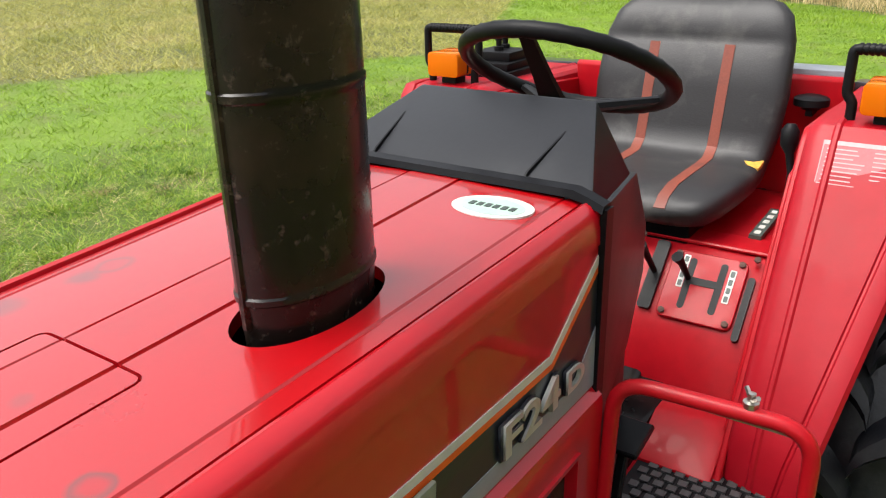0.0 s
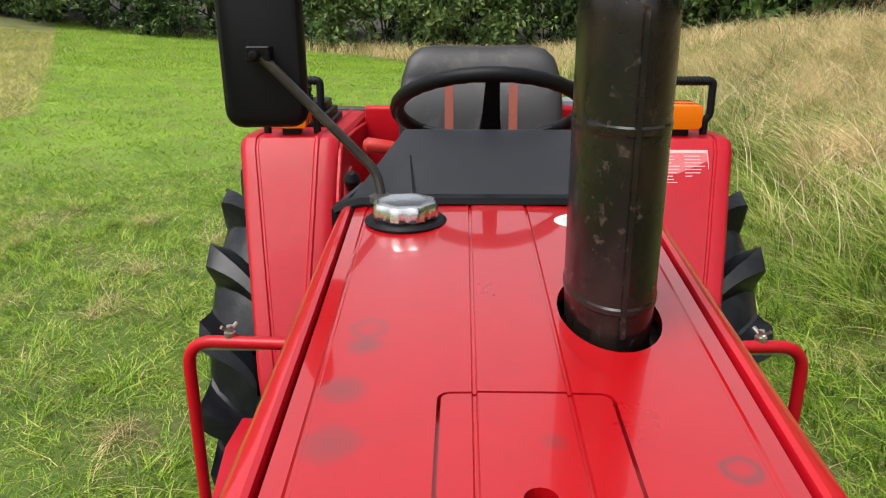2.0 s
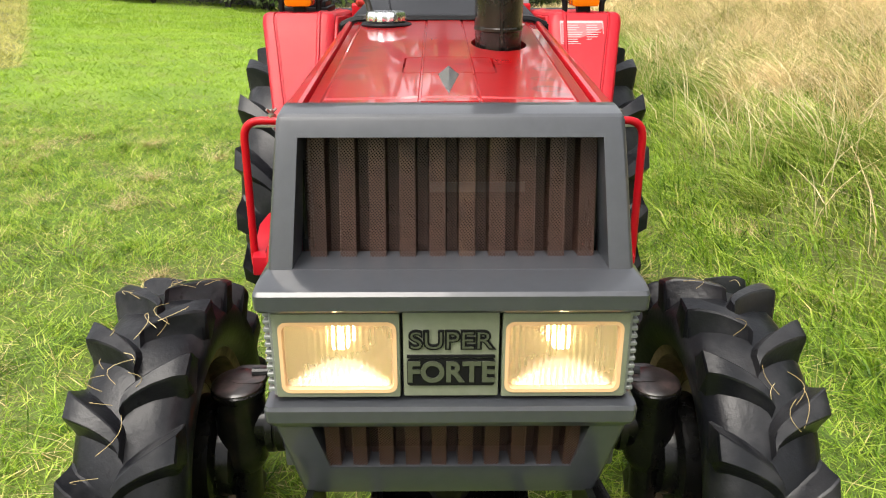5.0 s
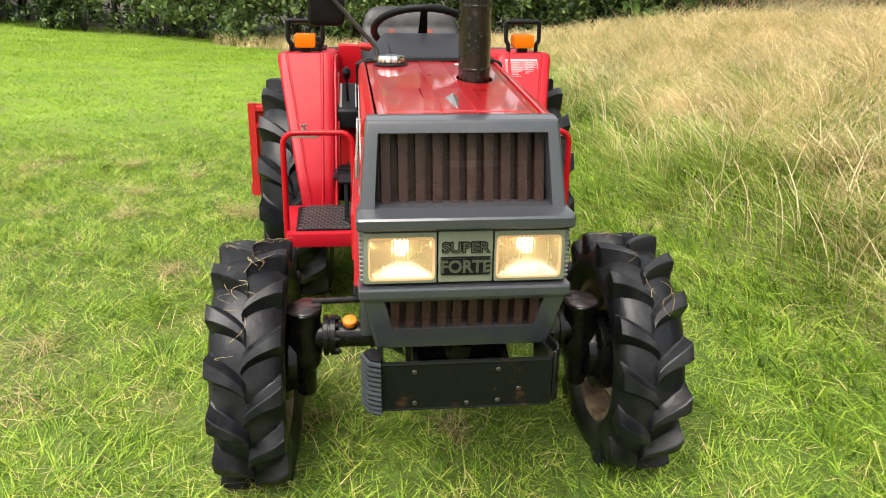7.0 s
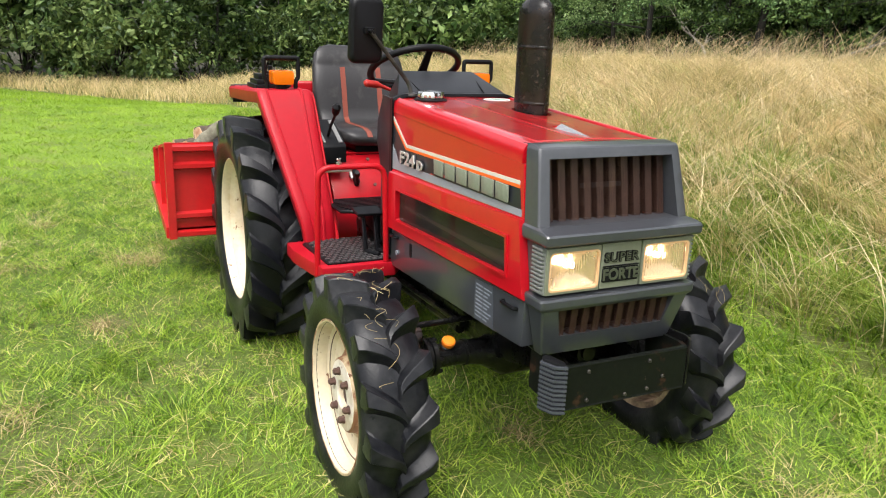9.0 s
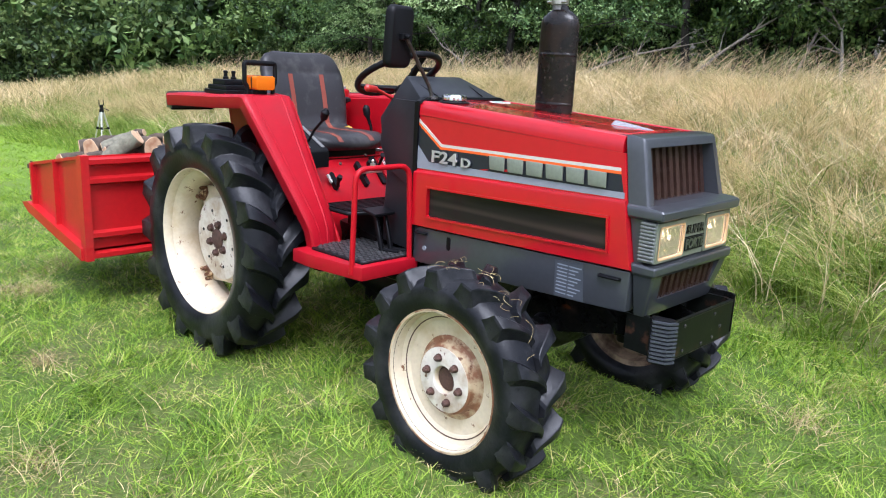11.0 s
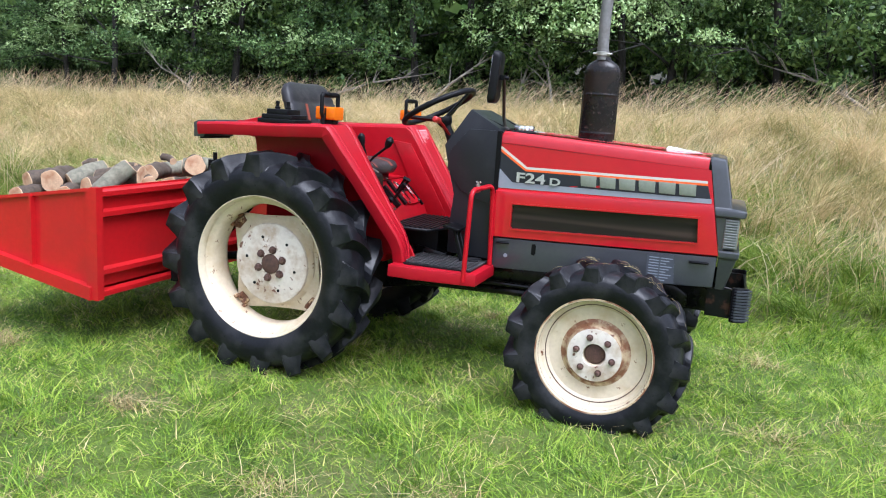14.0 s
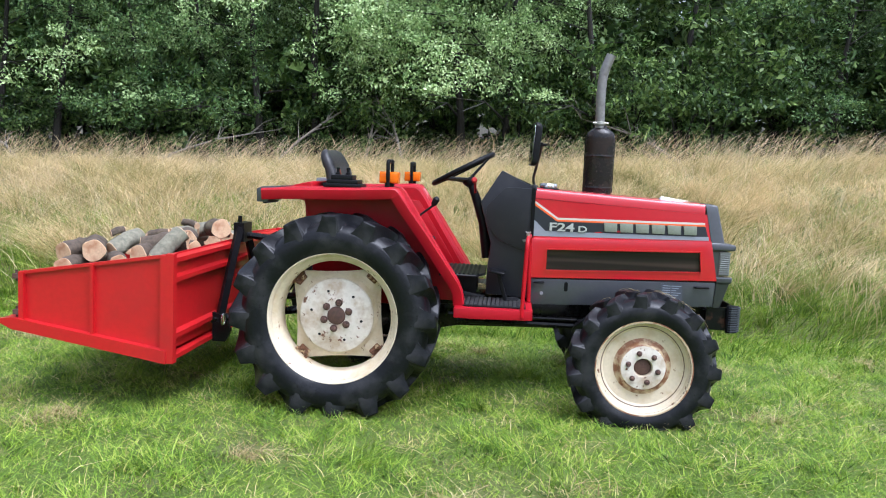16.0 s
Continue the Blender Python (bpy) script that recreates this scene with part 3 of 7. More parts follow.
def land():
    k = np.sinh(np.linspace(-5.2, 5.2, 230)) / np.sinh(5.2)
    xs, ys = k * 420 - 1.0, k * 420
    gx, gy = np.meshgrid(xs, ys, indexing="ij")
    gz = height(gx, gy)
    n = len(xs)
    verts = np.stack([gx.ravel(), gy.ravel(), gz.ravel()], 1)
    i = np.arange(n * n).reshape(n, n)
    quads = np.stack([i[:-1, :-1].ravel(), i[1:, :-1].ravel(), i[1:, 1:].ravel(), i[:-1, 1:].ravel()], 1)
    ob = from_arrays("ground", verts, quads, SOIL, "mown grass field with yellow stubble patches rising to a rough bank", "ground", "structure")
    at = ob.data.attributes.new("unmown", "FLOAT", "POINT")
    at.data.foreach_set("value", unmown(verts[:, 0], verts[:, 1]).astype(np.float32))
    at = ob.data.attributes.new("stubble", "FLOAT", "POINT")
    at.data.foreach_set("value", stubble(verts[:, 0], verts[:, 1]).astype(np.float32))
    x, y = verts[:, 0], verts[:, 1]
    at = ob.data.attributes.new("lighter_far", "FLOAT", "POINT")
    at.data.foreach_set("value", np.maximum(smooth(-2.4, -6.0, x), smooth(-3.2, -6.0, y)).astype(np.float32))
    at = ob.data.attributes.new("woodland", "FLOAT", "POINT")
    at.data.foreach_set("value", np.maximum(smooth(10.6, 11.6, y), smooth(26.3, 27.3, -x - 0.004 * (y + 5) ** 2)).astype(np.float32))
    ob.data.shade_smooth()



def ripple(x, y, f=1.0):
    """A smooth uneven pattern between 0 and 1."""
    return 0.5 + 0.25 * np.sin(f * 3.1 * x + 1.7 * np.sin(f * 2.3 * y)) + 0.25 * np.sin(f * 2.7 * y + 1.9 * np.sin(f * 1.9 * x) + 1.0)


def stubble(x, y):
    """Thin yellow patches in the mown strip."""
    return np.maximum(0.85 * smooth(0.70, 0.95, ripple(x + 0.7, y * 1.3 - 0.4, 1.6)) * smooth(0.25, 0.6, ripple(y, x, 4.7)), 0.9 * smooth(0.80, 0.92, ripple(y + 1.3, x - 0.6, 3.3)))


def blades(name, xy, tall, wide, lean, segs, material, label, category, drift=None, drift_by=0.0, head=False, tuft=0.0, seed=1, swirl=0.0, aim=None):
    """Bent tapering blades of grass rooted at the points xy; head: a seed head at the tip."""
    n = len(xy)
    g = np.random.default_rng(seed)
    a = g.uniform(0, 2 * math.pi, n)
    la = g.uniform(0, 2 * math.pi, n)
    if drift is not None:
        la = drift + swirl * (ripple(xy[:, 0] + 3.0, xy[:, 1], 0.55) + ripple(xy[:, 1], xy[:, 0], 1.3) - 1.0) + g.normal(0, drift_by, n)
    if aim is not None:
        la = aim + g.normal(0, drift_by, n)
    h = tall * g.uniform(0.55, 1.3, n)
    if tuft:
        h = h * (1 - tuft + 2 * tuft * ripple(xy[:, 0], xy[:, 1], 2.2) * ripple(xy[:, 1], xy[:, 0], 5.0) * 1.6)
    w = wide * g.uniform(0.6, 1.3, n)
    ln = np.minimum(lean * g.uniform(0.2, 1.6, n) * h, 0.75)
    side = np.stack([np.cos(a), np.sin(a), np.zeros(n)], 1)
    fall = np.stack([np.cos(la), np.sin(la), np.zeros(n)], 1)
    root = np.stack([xy[:, 0], xy[:, 1], height(xy[:, 0], xy[:, 1]) - 0.01], 1)
    rows = []
    for s in range(segs + 1):
        t = s / segs
        c = root + fall * (ln * t * t)[:, None]
        c[:, 2] += h * (t - 0.25 * min(1.4, lean) * t * t)
        if head:
            k = (0.45, 0.40, 0.35, 1.0, 0.1)[min(4, int(round(t * 4)))]
        else:
            k = 1 - 0.85 * t ** 1.5
        half = (w * 0.5 * k)[:, None] * side
        rows += [c - half, c + half]
    verts = np.stack(rows, 1).reshape(-1, 3)
    base = (np.arange(n) * 2 * (segs + 1))[:, None]
    quads = np.concatenate([base + np.array([2 * s, 2 * s + 1, 2 * s + 3, 2 * s + 2]) for s in range(segs)])
    return from_arrays(name, verts, quads, material, label, category)


land()
rng = np.random.default_rng(7)


def scatter(n, x0, x1, y0, y1, keep):
    p = np.stack([rng.uniform(x0, x1, n), rng.uniform(y0, y1, n)], 1)
    return p[keep(p[:, 0], p[:, 1])]


def mown(x, y):
    return unmown(x, y) < 0.5


def some(x, share):
    return rng.random(len(x)) < share


def close_by(x, y):
    """Share of fine blades: 1 round the tractor, 0 out in the field."""
    return np.minimum(np.minimum(smooth(-5.0, -2.8, x), smooth(-5.2, -3.4, y)), smooth(5.6, 4.6, x))


def combed(xy):
    """The way the blades of each tuft lean."""
    x, y = xy[:, 0], xy[:, 1]
    return 8.0 * ripple(x, y, 3.4) + 6.0 * ripple(y + 2.0, x, 6.1)


near = scatter(390000, -5.0, 5.6, -5.2, 2.6, lambda x, y: mown(x, y) & some(x, close_by(x, y) * (0.78 + 0.22 * ripple(x, y, 1.5)) * (1 - 0.50 * stubble(x, y))))
blades("short_grass", near, 0.062, 0.0058, 1.25, 1, LAWN, "short bright green mown grass in uneven tufts", "grass", tuft=0.45, seed=3, aim=combed(near), drift_by=1.0)
moss = scatter(120000, -4.4, 5.2, -4.8, 2.0, mown)
blades("under_grass", moss, 0.042, 0.0070, 1.2, 1, LAWN, "fine short grass close to the soil", "grass", seed=23)
longer = scatter(14000, -3.6, 5.2, -4.2, 2.6, lambda x, y: mown(x, y) & some(x, 0.2 + 0.8 * ripple(x, y, 2.2)))
blades("longer_grass", longer, 0.090, 0.0040, 1.2, 2, LAWN, "longer arching blades among the mown grass", "grass", seed=4, aim=combed(longer), drift_by=0.8)
clippings = scatter(60000, -3.6, 5.2, -4.2, 2.6, lambda x, y: mown(x, y) & some(x, 0.12 + 0.80 * stubble(x, y)))
blades("dry_clippings", clippings, 0.062, 0.0040, 2.2, 2, HAY, "dry straw-coloured clippings in the stubble patches", "grass", seed=5)
spots = scatter(105, -3.4, 4.8, -4.0, 1.6, mown)
dead = np.concatenate([p + rng.normal(0, rng.uniform(0.03, 0.09), (int(rng.uniform(50, 170)), 2)) * np.array([1.3, 0.8]) for p in spots])
blades("dead_grass_tufts", dead, 0.085, 0.0036, 1.6, 2, THATCH, "small matted tufts of dead brown grass in the lawn", "grass", seed=15)
lush = np.concatenate([p + rng.normal(0, rng.uniform(0.04, 0.12), (int(rng.uniform(40, 120)), 2)) for p in scatter(170, -3.4, 4.8, -4.0, 1.9, mown)])
blades("lush_tufts", lush, 0.100, 0.0052, 1.1, 3, LAWN, "longer lush green tufts in the lawn", "grass", seed=16, aim=combed(lush), drift_by=0.7)
mid = scatter(180000, -16, 7, -9, 2.6, lambda x, y: mown(x, y) & some(x, 1 - close_by(x, y)))
blades("field_grass", mid, 0.060, 0.0125, 1.3, 1, FIELD, "short bright green grass of the mown field", "grass", tuft=0.4, seed=6, aim=combed(mid), drift_by=0.9)
far_field = scatter(110000, -29, -15.5, -26, 3.0, mown)
blades("far_field_grass", far_field, 0.070, 0.020, 0.6, 1, FIELD, "bright green grass of the far field", "grass", tuft=0.3, seed=14)
fringe = scatter(44000, -12, 7, 1.2, 4.0, lambda x, y: np.abs(y - edge_y(x) - 0.35) < 0.95)
blades("long_green_grass", fringe, 0.18, 0.0085, 1.2, 2, LAWN, "longer green grass along the foot of the bank", "grass", drift=-1.2, drift_by=1.0, seed=7)
def clumped(x, y):
    """Share of dry stems: clumps with gaps, few of them at the green foot of the bank."""
    up = y - edge_y(x)
    return (0.12 + 0.88 * smooth(0.25, 0.75, ripple(x, y, 1.1)) * (0.35 + 0.65 * ripple(y, x, 2.9))) * (0.10 + 0.90 * smooth(0.4, 2.2, up + 1.6 * (ripple(x, y, 0.45) - 0.5)))


tall = scatter(140000, -16, 10, 2.2, 11.5, lambda x, y: (y > edge_y(x) + 0.1) & some(x, clumped(x, y)))
blades("tall_dry_grass", tall, 0.42, 0.0065, 1.15, 2, HAY, "tall straw-coloured dry grass, bent and matted, on the bank", "grass", drift=-0.6, drift_by=1.5, tuft=0.45, seed=8, swirl=2.6)
green = scatter(90000, -16, 10, 1.8, 11.0, lambda x, y: (y > edge_y(x) + 0.12) & some(x, np.maximum(0.55 * smooth(0.45, 0.80, ripple(y, x, 0.9)), 0.85 * smooth(4.6, 1.2, y - edge_y(x) + 1.6 * (ripple(y, x, 0.7) - 0.5)))))
blades("green_undergrowth", green, 0.34, 0.0085, 1.5, 2, BANK_GREEN, "rank green grass growing through the dry grass", "grass", drift=-1.0, drift_by=1.2, tuft=0.4, seed=9, swirl=2.0)


def tussocks(count, x0, x1, y0, y1, lo, hi, keep, lean_to):
    """Roots of matted tussocks and the way each blade falls: outwards, and with the wind."""
    roots, falls = [], []
    for p in scatter(count, x0, x1, y0, y1, keep):
        n = int(rng.uniform(lo, hi))
        a = rng.uniform(0, 6.283, n)
        r = rng.uniform(0.05, 0.17) * np.sqrt(rng.random(n))
        way = lean_to + 1.1 * math.sin(1.3 * p[0] + 0.9 * p[1]) + rng.normal(0, 0.5)
        roots.append(p + np.stack([r * np.cos(a), r * np.sin(a)], 1))
        falls.append(np.arctan2(0.55 * np.sin(a) + np.sin(way), 0.55 * np.cos(a) + np.cos(way)))
    return np.concatenate(roots), np.concatenate(falls)


on_bank = lambda x, y: (y > edge_y(x) + 0.25) & some(x, 0.25 + 0.75 * smooth(0.2, 1.6, y - edge_y(x)))
mat, way = tussocks(760, -12, 7, 1.9, 8.5, 40, 100, on_bank, -1.0)
blades("dry_tussocks", mat, 0.46, 0.0075, 1.1, 3, HAY, "matted tussocks of dry grass combed over by the wind", "grass", drift_by=1.1, aim=way, seed=21)
mat, way = tussocks(460, -9, 6, 1.7, 5.5, 40, 90, lambda x, y: (y > edge_y(x) + 0.05) & some(x, smooth(3.2, 0.4, y - edge_y(x))), -1.3)
blades("green_tussocks", mat, 0.32, 0.0085, 1.2, 4, BANK_GREEN, "rank green tussocks leaning out of the bank", "grass", drift_by=0.7, aim=way, seed=22)
stalks = scatter(26000, -16, 11, 2.6, 11.8, lambda x, y: (y > edge_y(x) + 0.8) & some(x, (0.2 + 0.8 * ripple(x, y, 0.9)) * (0.10 + 0.80 * smooth(7.0, 9.5, y))))
blades("seed_stalks", stalks, 0.78, 0.0062, 0.8, 4, STALK, "tall pale grass stalks with seed heads", "grass", drift=-0.2, drift_by=0.8, head=True, seed=10)
blond = scatter(15000, -7, 9, 1.8, 8.5, lambda x, y: (y > edge_y(x) + 0.1) & some(x, 0.15 + 0.85 * smooth(0.35, 0.8, ripple(x * 0.8, y + 1.0, 0.8))))
blades("blond_stalks", blond, 0.58, 0.0065, 1.0, 4, STALK, "pale blond matted stalks leaning on the bank", "grass", drift=-1.6, drift_by=1.3, seed=13, swirl=2.0)
endgrass = scatter(16000, -27, -14, -8, 9, lambda x, y: unmown(x, y) > 0.5)
blades("far_dry_grass", endgrass, 0.5, 0.02, 0.8, 2, HAY, "tall dry grass below the far wood", "grass", seed=11)
meadow = scatter(120000, -24, -1, -22, -5, lambda x, y: wedge_of(x, y) > 0)
blades("meadow_grass", meadow, 0.14, 0.015, 1.4, 1, MEADOW, "knee-high yellowing uncut meadow grass", "grass", seed=12)

# ---- the tractor: nose to +x, its right side at -y, rear axle over the origin ----
tractor = thing("tractor", "small red farm tractor with grey nose, cream rims and lit headlights", "tractor")
SIDES = (-1, 1)


def bonnet_top(x):
    return 1.212 - 0.049 * (x - 1.0)


def bonnet():
    xs = [0.985, 1.0, 1.15, 1.3, 1.45, 1.6, 1.75, 1.851, 1.8545, 1.860, 1.8635, 1.885]
    bm = bmesh.new()
    rings = []
    for x in xs:
        k = (x - 1.0) / 0.885
        e = 0.2185 - 0.021 * k
        z = bonnet_top(x)
        dip = 0.0030 if 1.853 < x < 1.861 else 0.0
        half = [(0.0, 0.003), (0.0395, 0.003), (0.0410, -0.0005), (0.0434, -0.0005), (0.0450, 0.0022), (e - 0.024, -0.0005), (e - 0.0222, -0.0028), (e - 0.0195, -0.0028), (e - 0.0175, -0.001), (e, -0.004)]
        half = [(y, h - dip if y < e - 0.023 else h) for y, h in half]
        top = [(-y, h) for y, h in half[::-1]] + half[1:]
        rings.append([(x, y, z + h) for y, h in top] + [(x, y, z - 0.014) for y, h in top[::-1]])
    loft(bm, rings)
    ob = part("bonnet_top_panel", bm, BONNET, tractor, "glossy red bonnet panel with creases and faint oil stains")
    c = bmesh.new()
    lathe(c, [(1.0, 1.0), (1.0, 1.4)], 40, Matrix.Translation((1.356, 0.106, 0)) @ Matrix.Diagonal((0.093, 0.055, 1, 1)))
    cut(ob, c)
    # the seam round the service hatch
    x0, x1, y0, y1, g = 1.528, 1.672, -0.072, 0.078, 0.0035
    z0 = bonnet_top(1.6) - 0.002
    c = bmesh.new()
    rings = []
    for w, z in ((0.0, z0 - 0.007), (0.0, z0 + 0.05), (g, z0 + 0.05), (g, z0 - 0.007)):
        rings.append([(x, y, z) for x, y in rrect(x1 - x0 + 2 * w, y1 - y0 + 2 * w, 0.008 + w, 3, (x0 + x1) / 2, (y0 + y1) / 2)])
    loft(c, rings + [rings[0]], caps=False)
    bmesh.ops.remove_doubles(c, verts=c.verts, dist=1e-6)
    cut(ob, c)
    c = bmesh.new()
    lathe(c, [(0.013, 1.0), (0.013, 1.4)], 16, pose(1.668, 0.004, 0))
    cut(ob, c)
    # rolled side rails
    for s in SIDES:
        bm = bmesh.new()
        rings = []
        for x in xs:
            k = (x - 1.0) / 0.885
            e = 0.2185 - 0.021 * k + 0.0045
            w = 0.247 - 0.012 * k
            z = bonnet_top(x)
            prof = [(e, -0.030), (e, -0.006), (e + 0.002, -0.001), (e + 0.007, 0.001), (w - 0.010, -0.003), (w - 0.003, -0.012), (w + 0.001, -0.030), (w + 0.002, -0.052), (e, -0.052)]
            rings.append([(x, s * y, z + h) for y, h in prof])
        loft(bm, rings)
        part("bonnet_rail", bm, RED, tractor, "red rolled edge of the bonnet")
    # under-bonnet darkness: the tank and engine block
    bm = bmesh.new()
    box(bm, (1.0, -0.20, 0.62), (1.86, 0.20, 1.12))
    part("engine_block", bm, GRIME, tractor, "dark engine and tank under the bonnet")


bonnet()


def side_at(x, z):
    """Half-width of the bonnet's flank."""
    return 0.249 + 0.010 * (0.95 - z) - 0.012 * max(0, (x - 1.0) / 0.885) * max(0, (z - 0.9) / 0.26)


def front_x(z):
    return 1.885 + (1.168 - z) * 0.2 if z > 0.765 else 1.966


def bonnet_sides():
    for s in SIDES:
        bm = bmesh.new()
        rings = []
        for k in range(9):
            u = k / 8
            ring = []
            prof = []
            for z, out in ((0.73, 0.004), (0.735, 0.012), (0.93, 0.014), (0.942, 0.012), (0.952, 0.0), (1.06, 0.0), (1.16, 0.0)):
                zz = z + (0.034 * u if z < 0.95 else 0.022 * u if z < 1.1 else 0)
                if z > 1.1:
                    zz = bonnet_top(1.0 + 0.885 * u) - 0.053
                x = 0.985 + (front_x(zz) - 0.985) * u
                prof.append((x, s * (side_at(x, zz) + out), zz))
            inner = [(p[0], s * 0.215, p[2]) for p in prof[::-1]]
            rings.append(prof + inner)
        loft(bm, rings)
        ob = part("bonnet_side_panel", bm, RED, tractor, "red bonnet flank with a stepped lower edge")
        c = bmesh.new()
        prism(c, [(1.066, 0.785), (1.066, 0.885), (1.074, 0.893), (1.862, 0.918), (1.872, 0.910), (1.880, 0.815), (1.872, 0.806), (1.076, 0.777)], "y", s * 0.1, s * 0.4)
        cut(ob, c)
        # raised lip round the window, dark mesh and smoky pane within
        bm = bmesh.new()
        outer = [(1.060, 0.771), (1.060, 0.895), (1.876, 0.922), (1.886, 0.806)]
        inner = [(1.068, 0.779), (1.068, 0.889), (1.868, 0.914), (1.878, 0.812)]
        y0, y1 = s * 0.25, s * 0.268
        ring = [[(x, y, z) for x, z in pts] for pts, y in ((outer, y0), (outer, y1), (inner, y1), (inner, y0))]
        loft(bm, ring, caps=False)
        part("window_lip", bm, RED, ob)
        bm = bmesh.new()
        prism(bm, [(1.062, 0.775), (1.062, 0.892), (1.874, 0.918), (1.884, 0.808)], "y", s * 0.222, s * 0.228)
        part("side_grille", bm, MESHSHEET, ob, "brown perforated side grille")
        bm = bmesh.new()
        prism(bm, [(1.064, 0.777), (1.064, 0.890), (1.872, 0.916), (1.882, 0.810)], "y", s * 0.246, s * 0.249)
        part("window_pane", bm, SMOKE, ob, "smoked window pane")
        # lower grey flank
        bm = bmesh.new()
        prism(bm, [(0.985, 0.585), (0.982, 0.726), (1.963, 0.759), (1.958, 0.628), (1.80, 0.618)], "y", s * 0.20, s * 0.250)
        rounded(bm, 0.006)
        low = part("lower_side_panel", bm, GREY, tractor, "dark grey lower flank panel")
        for x, z, w in ((1.035, 0.708, 0.05), (1.893, 0.728, 0.07)):
            bm = bmesh.new()
            tube(bm, bend([(x - w / 2, s * 0.25, z), (x - w / 2, s * 0.262, z), (x + w / 2, s * 0.262, z + 0.002), (x + w / 2, s * 0.25, z)], 0.006), 0.006, 8)
            part("latch", bm, BLACK, low)
        bm = bmesh.new()
        prism(bm, rrect(0.020, 0.052, 0.009, 4, 1.181, 0.692), "y", s * 0.249, s * 0.2515)
        part("keyhole_plate", bm, BLACK, low)
        bm = bmesh.new()
        lathe(bm, [(0.009, 0.0), (0.009, 0.004)], 20, Matrix.Translation((1.052, s * 0.25, 0.650)) @ Matrix.Rotation(radians(90 * -s), 4, "X"))
        part("round_badge", bm, DECAL_GREY, low)
        bm = bmesh.new()
        prism(bm, [(1.684, 0.617), (1.680, 0.739), (1.790, 0.748), (1.802, 0.622)], "y", s * 0.250, s * 0.2515)
        plate = part("instruction_plate", bm, PLATE_GREY, tractor, "grey instruction plate with rows of print")
        bm = bmesh.new()
        for r in range(9):
            z = 0.728 - r * 0.012
            for a, b in ((0, 0.42), (0.48, 0.97 - 0.12 * (r % 3))):
                box(bm, (1.690 + 0.1 * a, s * 0.2515, z - 0.002), (1.690 + 0.1 * b, s * 0.2519, z + 0.002))
        part("print", bm, PRINT_BLUE, plate)
        decals(s, ob)


def decals(s, ob):
    def flat(name, pts, mat, lift, label=""):
        bm = bmesh.new()
        loft(bm, [[(x, s * (side_at(x, z) + h), z) for x, z in pts] for h in (-0.002, lift)])
        return part(name, bm, mat, ob, label, smooth=0)
    # the band runs nose-wards and climbs at the rear
    def edge(o):
        return [(0.992, 1.146 - o * 1.25), (1.118 - o * 0.25, 1.061 - o), (1.887 + o * 0.2, 1.071 - o)]
    lowz = [(1.913, 0.979), (0.992, 0.957)]
    top, mid, low = edge(0), edge(0.0105), edge(0.0195)
    flat("dark_band", low + lowz, DECAL_BLACK, 0.0010, "navy black side band")
    flat("white_stripe", top + mid[::-1], DECAL_WHITE, 0.0016, "cream stripe")
    flat("orange_stripe", mid + low[::-1], DECAL_ORANGE, 0.0014, "orange stripe")
    flat("grey_stripe", [(0.992, 1.045), (1.055, 0.987), (1.911, 0.998), (1.913, 0.979), (0.992, 0.957)], DECAL_GREY, 0.0018, "silver-grey wedge and lower stripe")
    turn = Matrix.Rotation(radians(90), 4, "X") if s < 0 else Matrix.Rotation(radians(180), 4, "Z") @ Matrix.Rotation(radians(90), 4, "X")
    y = s * 0.2535
    for text, x, z, size in (("F24", 1.139, 1.010, 0.060), ("D", 1.250, 1.005, 0.044)):
        if s > 0:
            x = {"F24": 1.172, "D": 1.061}[text]
        lettering("model_letters", text, size * 1.06, 0.0018, Matrix.Translation((x, s * 0.2515, z)) @ turn, DECAL_BLACK, ob, wide=1.58)
        lettering("model_letters", text, size, 0.003, Matrix.Translation((x, y, z)) @ turn, BADGE, ob, "silver raised model letters", wide=1.56)
    # the maker's name as six plain slanted slabs
    for i in range(6):
        x0 = 1.366 + i * 0.083
        z0 = 1.000 + i * 0.0008
        sl = 0.010
        bm = bmesh.new()
        prism(bm, [(x0, z0), (x0 + 0.066, z0), (x0 + 0.074 - sl, z0 + 0.048), (x0 + 0.004 - sl, z0 + 0.048)], "y", s * 0.248, s * 0.2545)
        rounded(bm, 0.003)
        part("name_slab", bm, BADGE_OLIVE, ob, "olive-silver raised name slab")


bonnet_sides()


